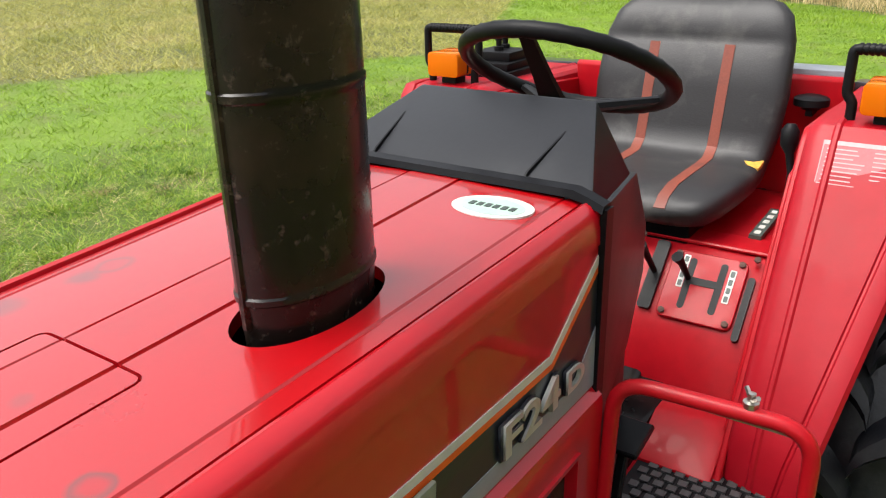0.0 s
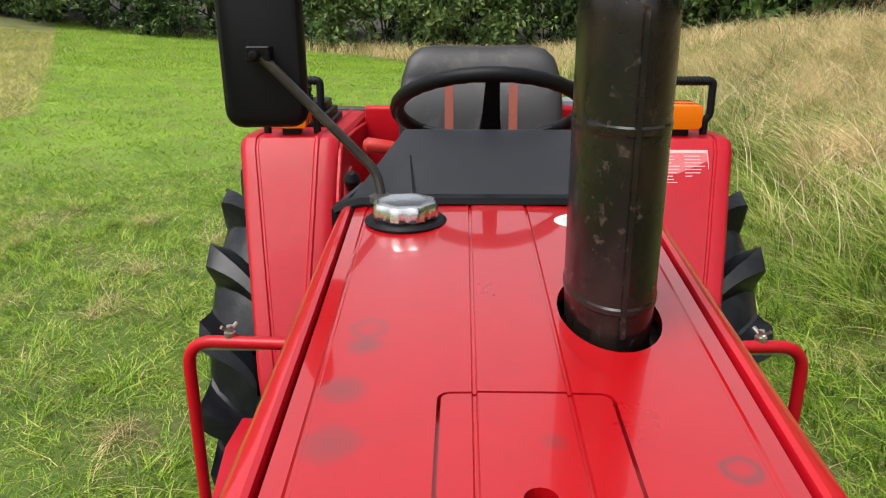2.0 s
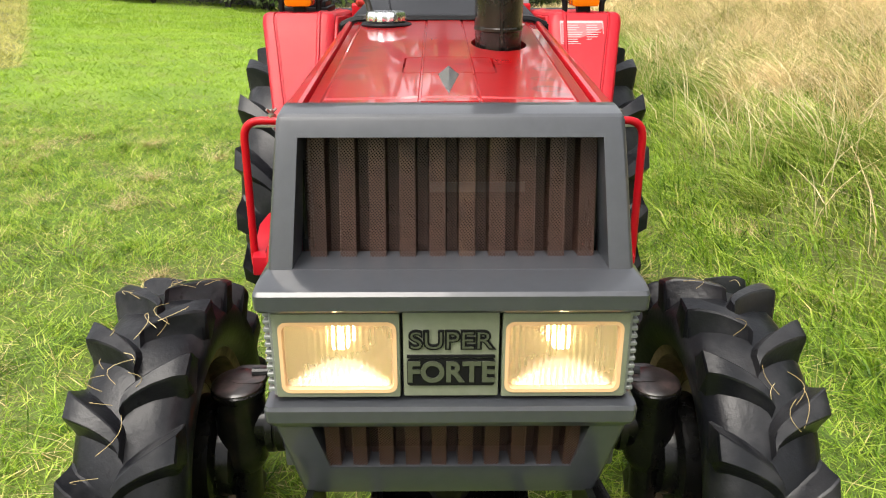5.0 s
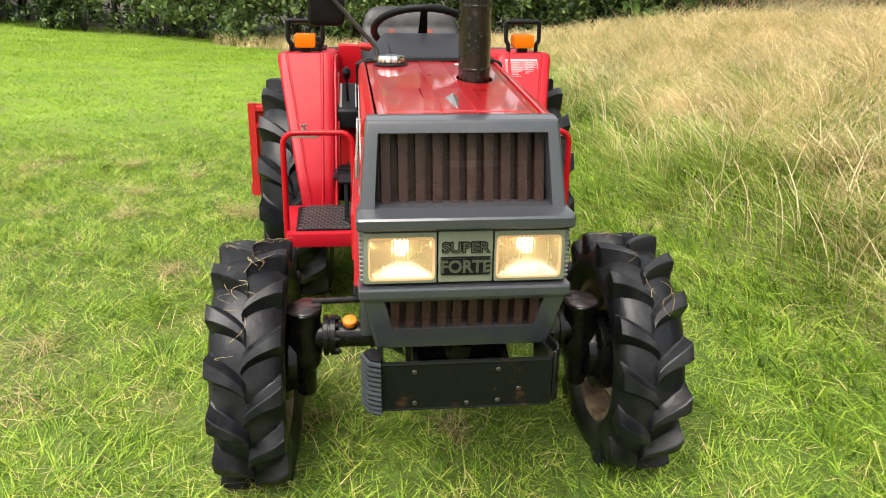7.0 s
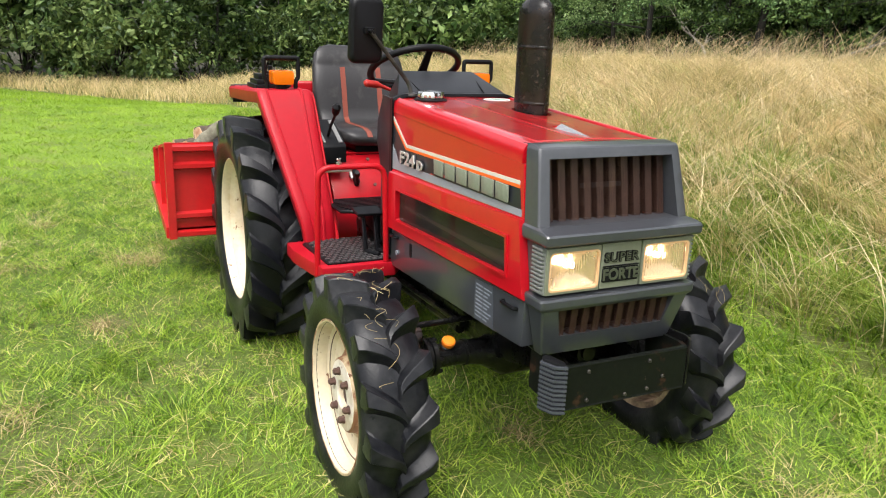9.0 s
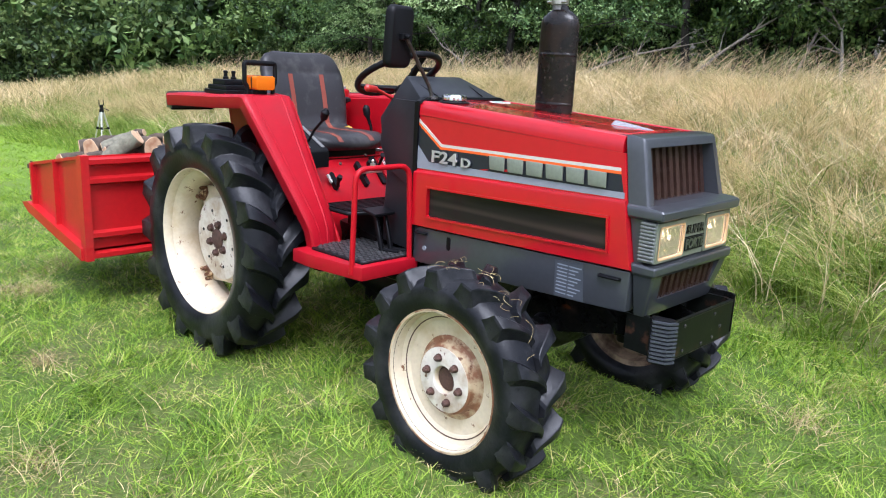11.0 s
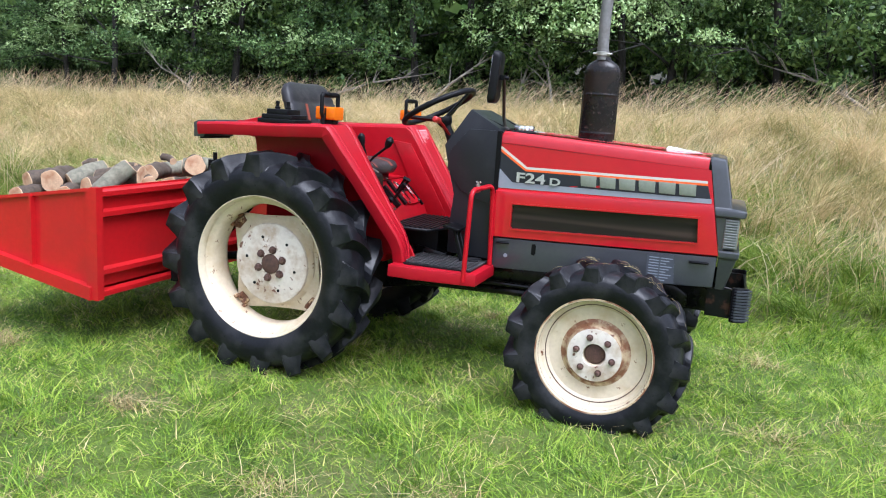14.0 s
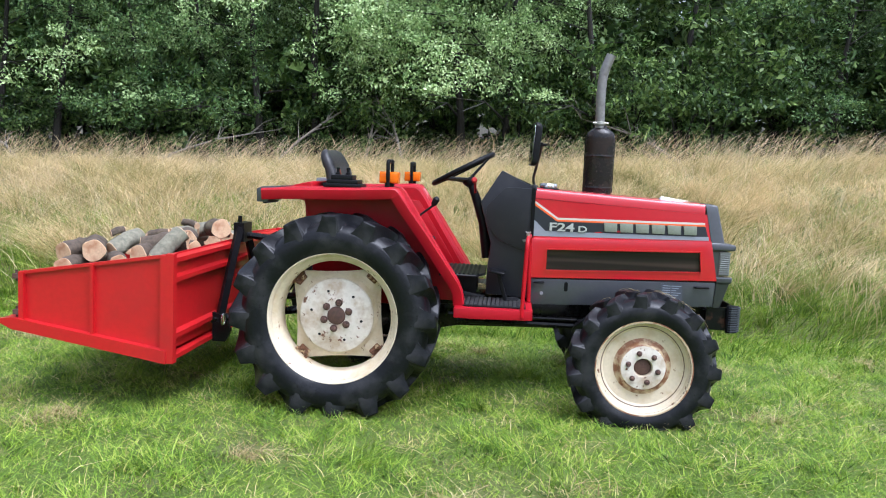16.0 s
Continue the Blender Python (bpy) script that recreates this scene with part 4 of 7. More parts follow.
def nose():
    prof = [(0.617, 2.004, 0.212), (0.625, 2.008, 0.216), (0.752, 2.038, 0.243), (0.758, 2.044, 0.250), (0.764, 2.047, 0.253), (0.782, 2.048, 0.254), (0.788, 2.046, 0.252), (0.790, 1.986, 0.238),
            (0.924, 1.986, 0.238), (0.930, 2.050, 0.250), (0.935, 2.055, 0.253), (0.955, 2.056, 0.2535), (0.960, 2.052, 0.252), (0.9635, 2.040, 0.251), (0.968, 1.9965, 0.2445), (1.12, 1.961, 0.2315), (1.157, 1.9515, 0.228), (1.162, 1.9490, 0.2265), (1.1655, 1.944, 0.225), (1.1705, 1.915, 0.2235)]
    bm = bmesh.new()
    rings = []
    for z, xf, w in prof:
        xb = front_x(z) + 0.003
        if z > 0.765:
            xb = max(xb, front_x(1.168) + 0.003)
        c = 0.009
        ring = [(xb, -w, z), (xf - 0.07, -w, z)]
        for k in range(5):
            a = radians(180 + 90 * k / 4)
            ring.append((xf - c - c * math.sin(a) - c * 0, -w + c + c * math.cos(a), z))
        ring += [(p[0], -p[1], p[2]) for p in ring[::-1]]
        rings.append(ring)
    loft(bm, rings)
    ob = part("nose", bm, GREY, tractor, "dark grey angular nose housing")
    c = bmesh.new()
    loft(c, [[(x, -w1, 0.9685), (x, w1, 0.9685), (x, w2, 1.137), (x, -w2, 1.137)] for x, w1, w2 in ((1.80, 0.205, 0.195), (1.945, 0.209, 0.199), (2.10, 0.213, 0.203))])
    cut(ob, c)
    c = bmesh.new()
    loft(c, [[(x, -0.172, 0.672), (x, 0.172, 0.672), (x, 0.192, 0.752), (x, -0.192, 0.752)] for x in (1.90, 2.10)])
    cut(ob, c)
    ob.data.set_sharp_from_angle(angle=radians(20))
    # corrugated perforated grilles
    for x, z0, z1, w, n, tilt, slope in ((1.945, 0.962, 1.142, 0.205, 10, 0.0, -0.18), (2.008, 0.665, 0.757, 0.188, 10, 0.0, 0.12)):
        pts = []
        pitch = 2 * w / n
        for i in range(n):
            y = -w + i * pitch
            pts += [(0.0, y), (0.0, y + pitch * 0.24), (0.032, y + pitch * 0.30), (0.032, y + pitch * 0.84), (0.0, y + pitch * 0.90)]
        pts.append((0.0, w))
        bm = bmesh.new()
        loft(bm, [[(x - 0.026 + dx + slope * (z - z0), y, z) for dx, y in pts] for z in (z0, z1)], closed=False)
        part("grille", bm, MESHSHEET, ob, "brown corrugated perforated grille", smooth=0)
    bm = bmesh.new()
    box(bm, (1.80, -0.20, 0.66), (1.855, 0.20, 1.14))
    part("radiator", bm, GRIME, ob, "dark radiator core behind the grille")
    # Added dark plates hide the red panels and give the shade behind the grilles.
    bm = bmesh.new()
    for s in SIDES:
        box(bm, (1.84, min(s * 0.2005, s * 0.2085), 0.955), (1.918, max(s * 0.2005, s * 0.2085), 1.140))
    box(bm, (1.84, -0.208, 0.935), (1.93, 0.208, 0.943))
    box(bm, (1.84, -0.20, 1.141), (1.89, 0.20, 1.146))
    box(bm, (1.935, -0.196, 0.635), (1.960, 0.196, 0.757))
    part("grille_shade_backing", bm, GRIME, ob, "added dark plates giving the shaded depth behind the grilles")
    bm = bmesh.new()
    box(bm, (1.858, -0.03, 1.035), (1.862, 0.11, 1.05))
    part("label_strip", bm, PLATE_GREY, ob)
    # lamp panel: two lamp units and the name plate between
    for s in SIDES:
        bm = bmesh.new()
        prism(bm, [(s * 0.068, 0.796), (s * 0.236, 0.796), (s * 0.236, 0.921), (s * 0.068, 0.921)], "x", 1.99, 2.034)
        rounded(bm, 0.003)
        unit = part("headlight", bm, OLIVE, tractor, "rectangular lit headlight in an olive bezel")
        c = bmesh.new()
        prism(c, rrect(0.150, 0.100, 0.010, 4, s * 0.150, 0.857), "x", 1.995, 2.1)
        cut(unit, c)
        bm = bmesh.new()
        loft(bm, [[(2.036, y, z) for y, z in rrect(0.156, 0.106, 0.012, 4, s * 0.150, 0.857)], [(2.036, y, z) for y, z in rrect(0.146, 0.096, 0.009, 4, s * 0.150, 0.857)],
                  [(2.028, y, z) for y, z in rrect(0.142, 0.092, 0.008, 4, s * 0.150, 0.857)]], caps=False)
        part("lamp_surround", bm, LAMP_RIM, unit, "chrome lamp rim with the bulb's warm light put into its colour")
        bm = bmesh.new()
        rings = []
        for k in range(6):
            u = k / 5
            rings.append([(2.026 - 0.027 * math.sin(u * math.pi / 2), y, z) for y, z in rrect(0.148 * (1 - 0.84 * u), 0.098 * (1 - 0.76 * u), 0.009 + (0.0115 - 0.009) * u + 0.022 * u * (1 - u), 4, s * 0.150, 0.857)])
        loft(bm, rings, caps=False)
        bm.faces.new([v for v in bm.verts][-20:])
        part("reflector", bm, REFLECTOR, unit, smooth=80)
        bm = bmesh.new()
        lathe(bm, [(0.0, -0.009), (0.006, -0.007), (0.008, 0.0), (0.006, 0.007), (0.0, 0.009)], 14, Matrix.Translation((2.008, s * 0.150, 0.866)))
        part("bulb", bm, BULB, unit, "lit bulb")
        bm = bmesh.new()
        n = 36
        rings = []
        for i in range(n + 1):
            y = s * 0.150 - 0.072 + 0.144 * i / n
            d = 0.0017 * (i % 2)
            rings.append([(2.029 + d, y, 0.810), (2.032 + d, y, 0.857), (2.029 + d, y, 0.904), (2.026, y, 0.904), (2.026, y, 0.810)])
        loft(bm, rings)
        part("lens", bm, LENS, unit, "ribbed clear lens")
        # ribbed side marker
        bm = bmesh.new()
        box(bm, (1.976, min(s * 0.230, s * 0.2405), 0.796), (2.029, max(s * 0.230, s * 0.2405), 0.922))
        rounded(bm, 0.002, 1)
        mark = part("ribbed_marker", bm, MARKER, tractor, "ribbed pale grey side marker")
        for i in range(11):
            z = 0.802 + i * 0.0112
            bm = bmesh.new()
            box(bm, (1.978, min(s * 0.238, s * 0.2485), z), (2.028, max(s * 0.238, s * 0.2485), z + 0.0065))
            rounded(bm, 0.0015, 1)
            part("rib", bm, MARKER, mark)
    bm = bmesh.new()
    box(bm, (1.99, -0.064, 0.796), (2.031, 0.064, 0.921))
    rounded(bm, 0.002)
    plate = part("name_panel", bm, OLIVE, tractor, "olive panel with raised black words")
    bm = bmesh.new()
    prism(bm, rrect(0.118, 0.040, 0.004, 2, 0.0, 0.834), "x", 2.030, 2.034)
    prism(bm, rrect(0.118, 0.003, 0.001, 2, 0.0, 0.858), "x", 2.030, 2.035)
    part("word_backing", bm, PLASTIC, plate)
    face = Matrix.Rotation(radians(90), 4, "Z") @ Matrix.Rotation(radians(90), 4, "X")
    lettering("word", "SUPER", 0.036, 0.002, Matrix.Translation((2.0325, 0, 0.881)) @ face, PLASTIC, plate, "raised black word", wide=1.12, bold=0.05)
    lettering("word", "SUPER", 0.0355, 0.001, Matrix.Translation((2.0345, 0, 0.881)) @ face, WORD_OLIVE, plate, "olive line inside the letters", wide=1.13, bold=-0.012)
    lettering("word", "FORTE", 0.042, 0.002, Matrix.Translation((2.0345, 0, 0.834)) @ face, WORD_OLIVE, plate, wide=0.95, bold=0.03)
    # arrow-shaped ornament on the bonnet
    bm = bmesh.new()
    z0 = bonnet_top(1.7) + 0.001
    pts = [(1.690, -0.018), (1.681, 0.001), (1.690, 0.020), (1.849, 0.0)]
    ridge = [(1.698, 0.001, z0 + 0.017), (1.845, 0.0, bonnet_top(1.845) + 0.005)]
    vb = [bm.verts.new((x, y, bonnet_top(x) + 0.001)) for x, y in pts]
    vr = [bm.verts.new(p) for p in ridge]
    for f in ((vb[0], vb[3], vr[1], vr[0]), (vb[3], vb[2], vr[0], vr[1]), (vb[0], vr[0], vb[1]), (vb[1], vr[0], vb[2]), (vb[0], vb[1], vb[2], vb[3])):
        try:
            bm.faces.new(f)
        except ValueError:
            pass
    part("ornament", bm, ORNAMENT, tractor, "chrome arrow-shaped bonnet ornament", smooth=0)


nose()


def exhaust():
    cx, cy = 1.354, 0.105
    oval = Matrix.Translation((cx, cy, 0)) @ Matrix.Diagonal((1.0, 0.58, 1, 1))
    bm = bmesh.new()
    lathe(bm, [(0.074, 1.10), (0.079, 1.200), (0.081, 1.222), (0.0835, 1.224), (0.0835, 1.229), (0.0815, 1.231), (0.0815, 1.234), (0.082, 1.396), (0.082, 1.400), (0.0840, 1.402), (0.0840, 1.408), (0.082, 1.410), (0.082, 1.414),
               (0.0815, 1.500), (0.0815, 1.510), (0.079, 1.528), (0.070, 1.542), (0.052, 1.556), (0.034, 1.566), (0.030, 1.58)], 56, oval)
    body = part("exhaust", bm, MUFF, tractor, "tall sooty black oval muffler")
    for s in SIDES:
        bm = bmesh.new()
        rings = [[(cx + s * (0.0815 + 0.0035 * h), cy - 0.004 * w, z) for h, w in ((-0.5, 1), (1, 0.6), (1, -0.6), (-0.5, -1))] for z in (1.20, 1.515)]
        loft(bm, rings)
        part("weld_seam", bm, MUFF, body)
    bm = bmesh.new()
    pts = bend([(cx - 0.008, cy, 1.565), (cx - 0.014, cy, 1.75), (cx - 0.008, cy, 1.87), (cx + 0.030, cy, 1.975)], 0.09, 8)
    tube(bm, pts, 0.0265, 20, caps=False)
    tube(bm, pts, 0.0235, 20, caps=False)
    part("pipe", bm, PIPE, body, "bent grey exhaust pipe")
    bm = bmesh.new()
    lathe(bm, [(0.028, 1.583), (0.033, 1.585), (0.033, 1.600), (0.028, 1.602)], 24, pose(cx - 0.008, cy, 0))
    tube(bm, [(cx - 0.05, cy - 0.02, 1.592), (cx + 0.038, cy - 0.02, 1.592)], 0.005, 8)
    part("clamp", bm, STEEL, body, "steel pipe clamp")


exhaust()


def filler_cap():
    at = Vector((1.062, -0.136, bonnet_top(1.06) - 0.002))
    bm = bmesh.new()
    lathe(bm, [(0.058, 0.0), (0.060, 0.004), (0.055, 0.008), (0.0, 0.008)], 40, Matrix.Translation(at))
    seal = part("filler_seal", bm, PLASTIC, tractor, "black rubber filler seal")
    bm = bmesh.new()
    n = 48
    rings = []
    for r, h in ((0.043, 0.008), (0.046, 0.012), (0.046, 0.026), (0.043, 0.032), (0.034, 0.0335), (0.030, 0.0325)):
        ring = []
        for k in range(n):
            a = 2 * math.pi * k / n
            rr = r + (0.0022 if (k // 3) % 2 else -0.0012) * (1 if r > 0.04 else 0)
            ring.append((at.x + rr * math.cos(a), at.y + rr * math.sin(a), at.z + h))
        rings.append(ring)
    loft(bm, rings)
    part("filler_cap", bm, CHROME, seal, "chrome fuel filler cap with finger notches")
    # oval sticker
    bm = bmesh.new()
    pts = [(1.062 + 0.035 * math.cos(a) - 0.002 * math.sin(a), 0.134 + 0.055 * math.sin(a)) for a in (2 * math.pi * k / 36 for k in range(36))]
    loft(bm, [[(x, y, bonnet_top(x) - 0.004 + h) for x, y in pts] for h in (0.0, 0.0062)])
    ov = part("oval_sticker", bm, STICKER, tractor, "white and pale green oval sticker", smooth=0)
    bm = bmesh.new()
    pts = [(1.062 + 0.026 * math.cos(a), 0.134 + 0.045 * math.sin(a)) for a in (2 * math.pi * k / 36 for k in range(36))]
    loft(bm, [[(x, y, bonnet_top(x) + 0.001 + h) for x, y in pts] for h in (0.0, 0.0017)])
    part("sticker_field", bm, GREEN_PRINT, ov, smooth=0)
    bm = bmesh.new()
    for i in range(6):
        y = 0.102 + i * 0.0115
        x = 1.062
        box(bm, (x - 0.006, y, bonnet_top(x) + 0.002), (x + 0.006, y + 0.0075, bonnet_top(x) + 0.0034))
    part("print", bm, PRINT_DARK, ov)


filler_cap()


def cowl():
    """Black dash housing between bonnet and steering wheel."""
    bm = bmesh.new()
    prof = [(0.988, 1.214), (0.806, 1.300), (0.700, 1.125), (0.735, 1.0), (0.765, 0.90), (0.750, 0.75), (0.750, 0.62), (0.985, 0.62)]
    def w(x, z):
        return (0.244 if z < 1.20 else 0.244 - (z - 1.20) * 0.62) - 0.18 * max(0.0, 0.96 - x)
    rings = [[(x, s * w(x, z), z) for x, z in prof] for s in (-1, 1)]
    loft(bm, rings)
    rounded(bm, 0.006, 2)
    ob = part("dash_cowl", bm, COWL, tractor, "satin black dash cowl")
    # On each side a low black wedge stands for a shaded, recessed slot.
    for s in SIDES:
        bm = bmesh.new()
        rings = []
        for x, h in ((0.875, 0.0), (0.93, 0.004), (0.965, 0.006), (0.978, 0.001)):
            z = 1.214 + (0.988 - x) / 0.182 * 0.086
            y = s * (0.140 - (x - 0.875) * 0.12)
            rings.append([(x, y - 0.0025, z - 0.004), (x, y - 0.0015, z + h), (x, y + 0.0015, z + h), (x, y + 0.0025, z - 0.004)])
        loft(bm, rings)
        part("cowl_slot_shade", bm, BLACK, ob)
    for s in SIDES:
        bm = bmesh.new()
        a, b = sorted((s * 0.243, s * 0.2515))
        prism(bm, [(0.735, 1.103), (0.829, 1.210), (0.972, 1.210), (0.972, 0.872), (0.917, 0.884), (0.806, 0.924), (0.727, 1.020)], "y", a, b)
        for v in bm.verts:
            v.co.y -= s * 0.15 * (0.972 - v.co.x)
        rounded(bm, 0.0025, 2)
        part("side_cover", bm, COWL, ob, "satin black side cover with angled edges")
    # edge strip along the bonnet seam
    bm = bmesh.new()
    pts = [(0.984, y, 1.2225 - 0.02 * max(0, abs(y) - 0.215) * 20) for y in np.linspace(-0.252, 0.252, 25)]
    ring = [[(x - 0.014, y, z - 0.004), (x - 0.010, y, z + 0.004), (x + 0.010, y, z + 0.003), (x + 0.014, y, z - 0.006)] for x, y, z in pts]
    loft(bm, ring)
    for s in SIDES:
        box(bm, (0.971, min(s * 0.247, s * 0.256), 0.63), (0.992, max(s * 0.247, s * 0.256), 1.206))
    part("edge_strip", bm, BLACK, ob, "glossy black seam strip")


cowl()


def steering():
    c = Vector((0.585, 0.0, 1.298))
    tilt = Matrix.Translation(c) @ Matrix.Rotation(radians(-28.5), 4, "Y")
    bm = bmesh.new()
    R, r, n, k = 0.185, 0.0135, 64, 12
    rings = []
    for i in range(n):
        a = 2 * math.pi * i / n
        grip = 0.0012 * (i % 2)
        rings.append([tilt @ Vector(((R + (r + grip) * math.cos(b)) * math.cos(a), (R + (r + grip) * math.cos(b)) * math.sin(a), (r + grip) * math.sin(b))) for b in (2 * math.pi * j / k for j in range(k))])
    loft(bm, rings + [rings[0]], caps=False)
    bmesh.ops.remove_doubles(bm, verts=bm.verts, dist=1e-5)
    rim = part("steering_wheel", bm, PLASTIC, tractor, "black plastic three-spoke steering wheel")
    hub = Vector((0, 0, -0.072))
    for a in (0, 130, 230):
        bm = bmesh.new()
        d = Vector((math.cos(radians(a)), math.sin(radians(a)), 0))
        q = Vector((-d.y, d.x, 0))
        rings = []
        for t, wd, th in ((0.10, 0.024, 0.012), (0.45, 0.017, 0.010), (1.0, 0.012, 0.008)):
            p = hub.lerp(d * (R - 0.004), t)
            rings.append([tilt @ (p + q * wd * sx + Vector((0, 0, th * sz))) for sx, sz in ((-1, -0.6), (-1, 0.4), (-0.5, 1), (0.5, 1), (1, 0.4), (1, -0.6))])
        loft(bm, rings)
        part("spoke", bm, PLASTIC, rim)
    bm = bmesh.new()
    lathe(bm, [(0.022, -0.105), (0.034, -0.09), (0.040, -0.07), (0.036, -0.058), (0.0, -0.055)], 28, tilt)
    part("hub", bm, PLASTIC, rim)
    bm = bmesh.new()
    tube(bm, [tilt @ Vector((0, 0, -0.09)), (0.66, 0, 1.15), (0.715, 0, 1.0), (0.745, 0, 0.80)], [0.020, 0.024, 0.030, 0.032], 16)
    part("steering_column", bm, BLACK, tractor)
    bm = bmesh.new()
    tube(bm, [(0.66, -0.03, 1.17), (0.662, -0.15, 1.222), (0.660, -0.178, 1.232), (0.660, -0.19, 1.236), (0.660, -0.238, 1.242), (0.660, -0.246, 1.243)], [0.006, 0.007, 0.008, 0.014, 0.015, 0.008], 12)
    part("column_lever", bm, RED_KNOB, tractor, "red throttle lever knob")


steering()


def seat():
    w = 0.215
    def slab(profile, name, mat):
        """A padded slab whose rounded half-width follows the profile (x, z, nx, nz, half width, thickness)."""
        bm = bmesh.new()
        rings = []
        for x, z, nx, nz, hw, th in profile:
            ring = []
            for k in range(24):
                a = 2 * math.pi * k / 24
                cy = math.copysign(abs(math.cos(a)) ** 0.35, math.cos(a)) * hw
                cz = math.copysign(abs(math.sin(a)) ** 0.6, math.sin(a)) * th
                dish = -0.014 * (1 - (cy / hw) ** 2) if cz > 0 else 0
                ring.append((x + nx * (cz + dish), cy, z + nz * (cz + dish)))
            rings.append(ring)
        loft(bm, rings)
        return bm
    base = [(0.310, 0.955, 0.5, 0.86, 0.10, 0.012), (0.303, 0.962, 0.4, 0.9, 0.165, 0.028), (0.28, 0.972, 0.2, 0.98, 0.195, 0.038), (0.23, 0.980, 0, 1, 0.212, 0.042), (0.13, 0.980, 0, 1, 0.220, 0.042), (0.04, 0.978, 0.1, 0.99, 0.222, 0.042),
            (-0.03, 0.985, 0.45, 0.89, 0.222, 0.04), (-0.07, 1.015, 0.8, 0.6, 0.224, 0.04), (-0.09, 1.07, 0.97, 0.24, 0.234, 0.042), (-0.11, 1.16, 0.98, 0.2, 0.240, 0.042), (-0.135, 1.262, 0.97, 0.25, 0.234, 0.038), (-0.141, 1.272, 0.97, 0.25, 0.232, 0.033), (-0.146, 1.283, 0.97, 0.25, 0.231, 0.040),
            (-0.170, 1.335, 0.96, 0.28, 0.214, 0.034), (-0.180, 1.360, 0.95, 0.3, 0.188, 0.024), (-0.186, 1.372, 0.9, 0.4, 0.14, 0.010)]
    ob = part("seat", slab(base, "seat", VINYL), VINYL, tractor, "worn black vinyl tractor seat with two faded orange stripes and a split corner", smooth=60)
    for yc in (-0.092, 0.092):
        bm = bmesh.new()
        rings = []
        for x, z, nx, nz, hw, th in base[1:-5]:
            row = []
            for y in (yc - 0.0125, yc + 0.0125):
                k = min(1.0, abs(y) / hw)
                cz = th * max(0.0, 1 - k ** 5.7) ** 0.3
                d = cz - 0.014 * (1 - k * k) + 0.0022
                row.append((x + nx * d, y, z + nz * d))
            rings.append(row + [(p[0] - nx * 0.004, p[1], p[2] - nz * 0.004) for p in row[::-1]])
        loft(bm, rings)
        part("stripe", bm, ORANGE_VINYL, ob, "faded orange stripe")
    bm = bmesh.new()
    pts = [(-0.025, 0.175, 1.017), (0.00, 0.190, 1.013), (0.005, 0.216, 1.007), (-0.035, 0.219, 1.017), (-0.035, 0.19, 1.018)]
    loft(bm, [pts, [(x, y, z - 0.03) for x, y, z in pts]])
    part("foam", bm, FOAM, ob, "yellow foam showing through the split")
    bm = bmesh.new()
    box(bm, (0.0, -0.15, 0.885), (0.27, 0.15, 0.955))
    rounded(bm, 0.01)
    part("seat_pan", bm, BLACK, ob)


seat()

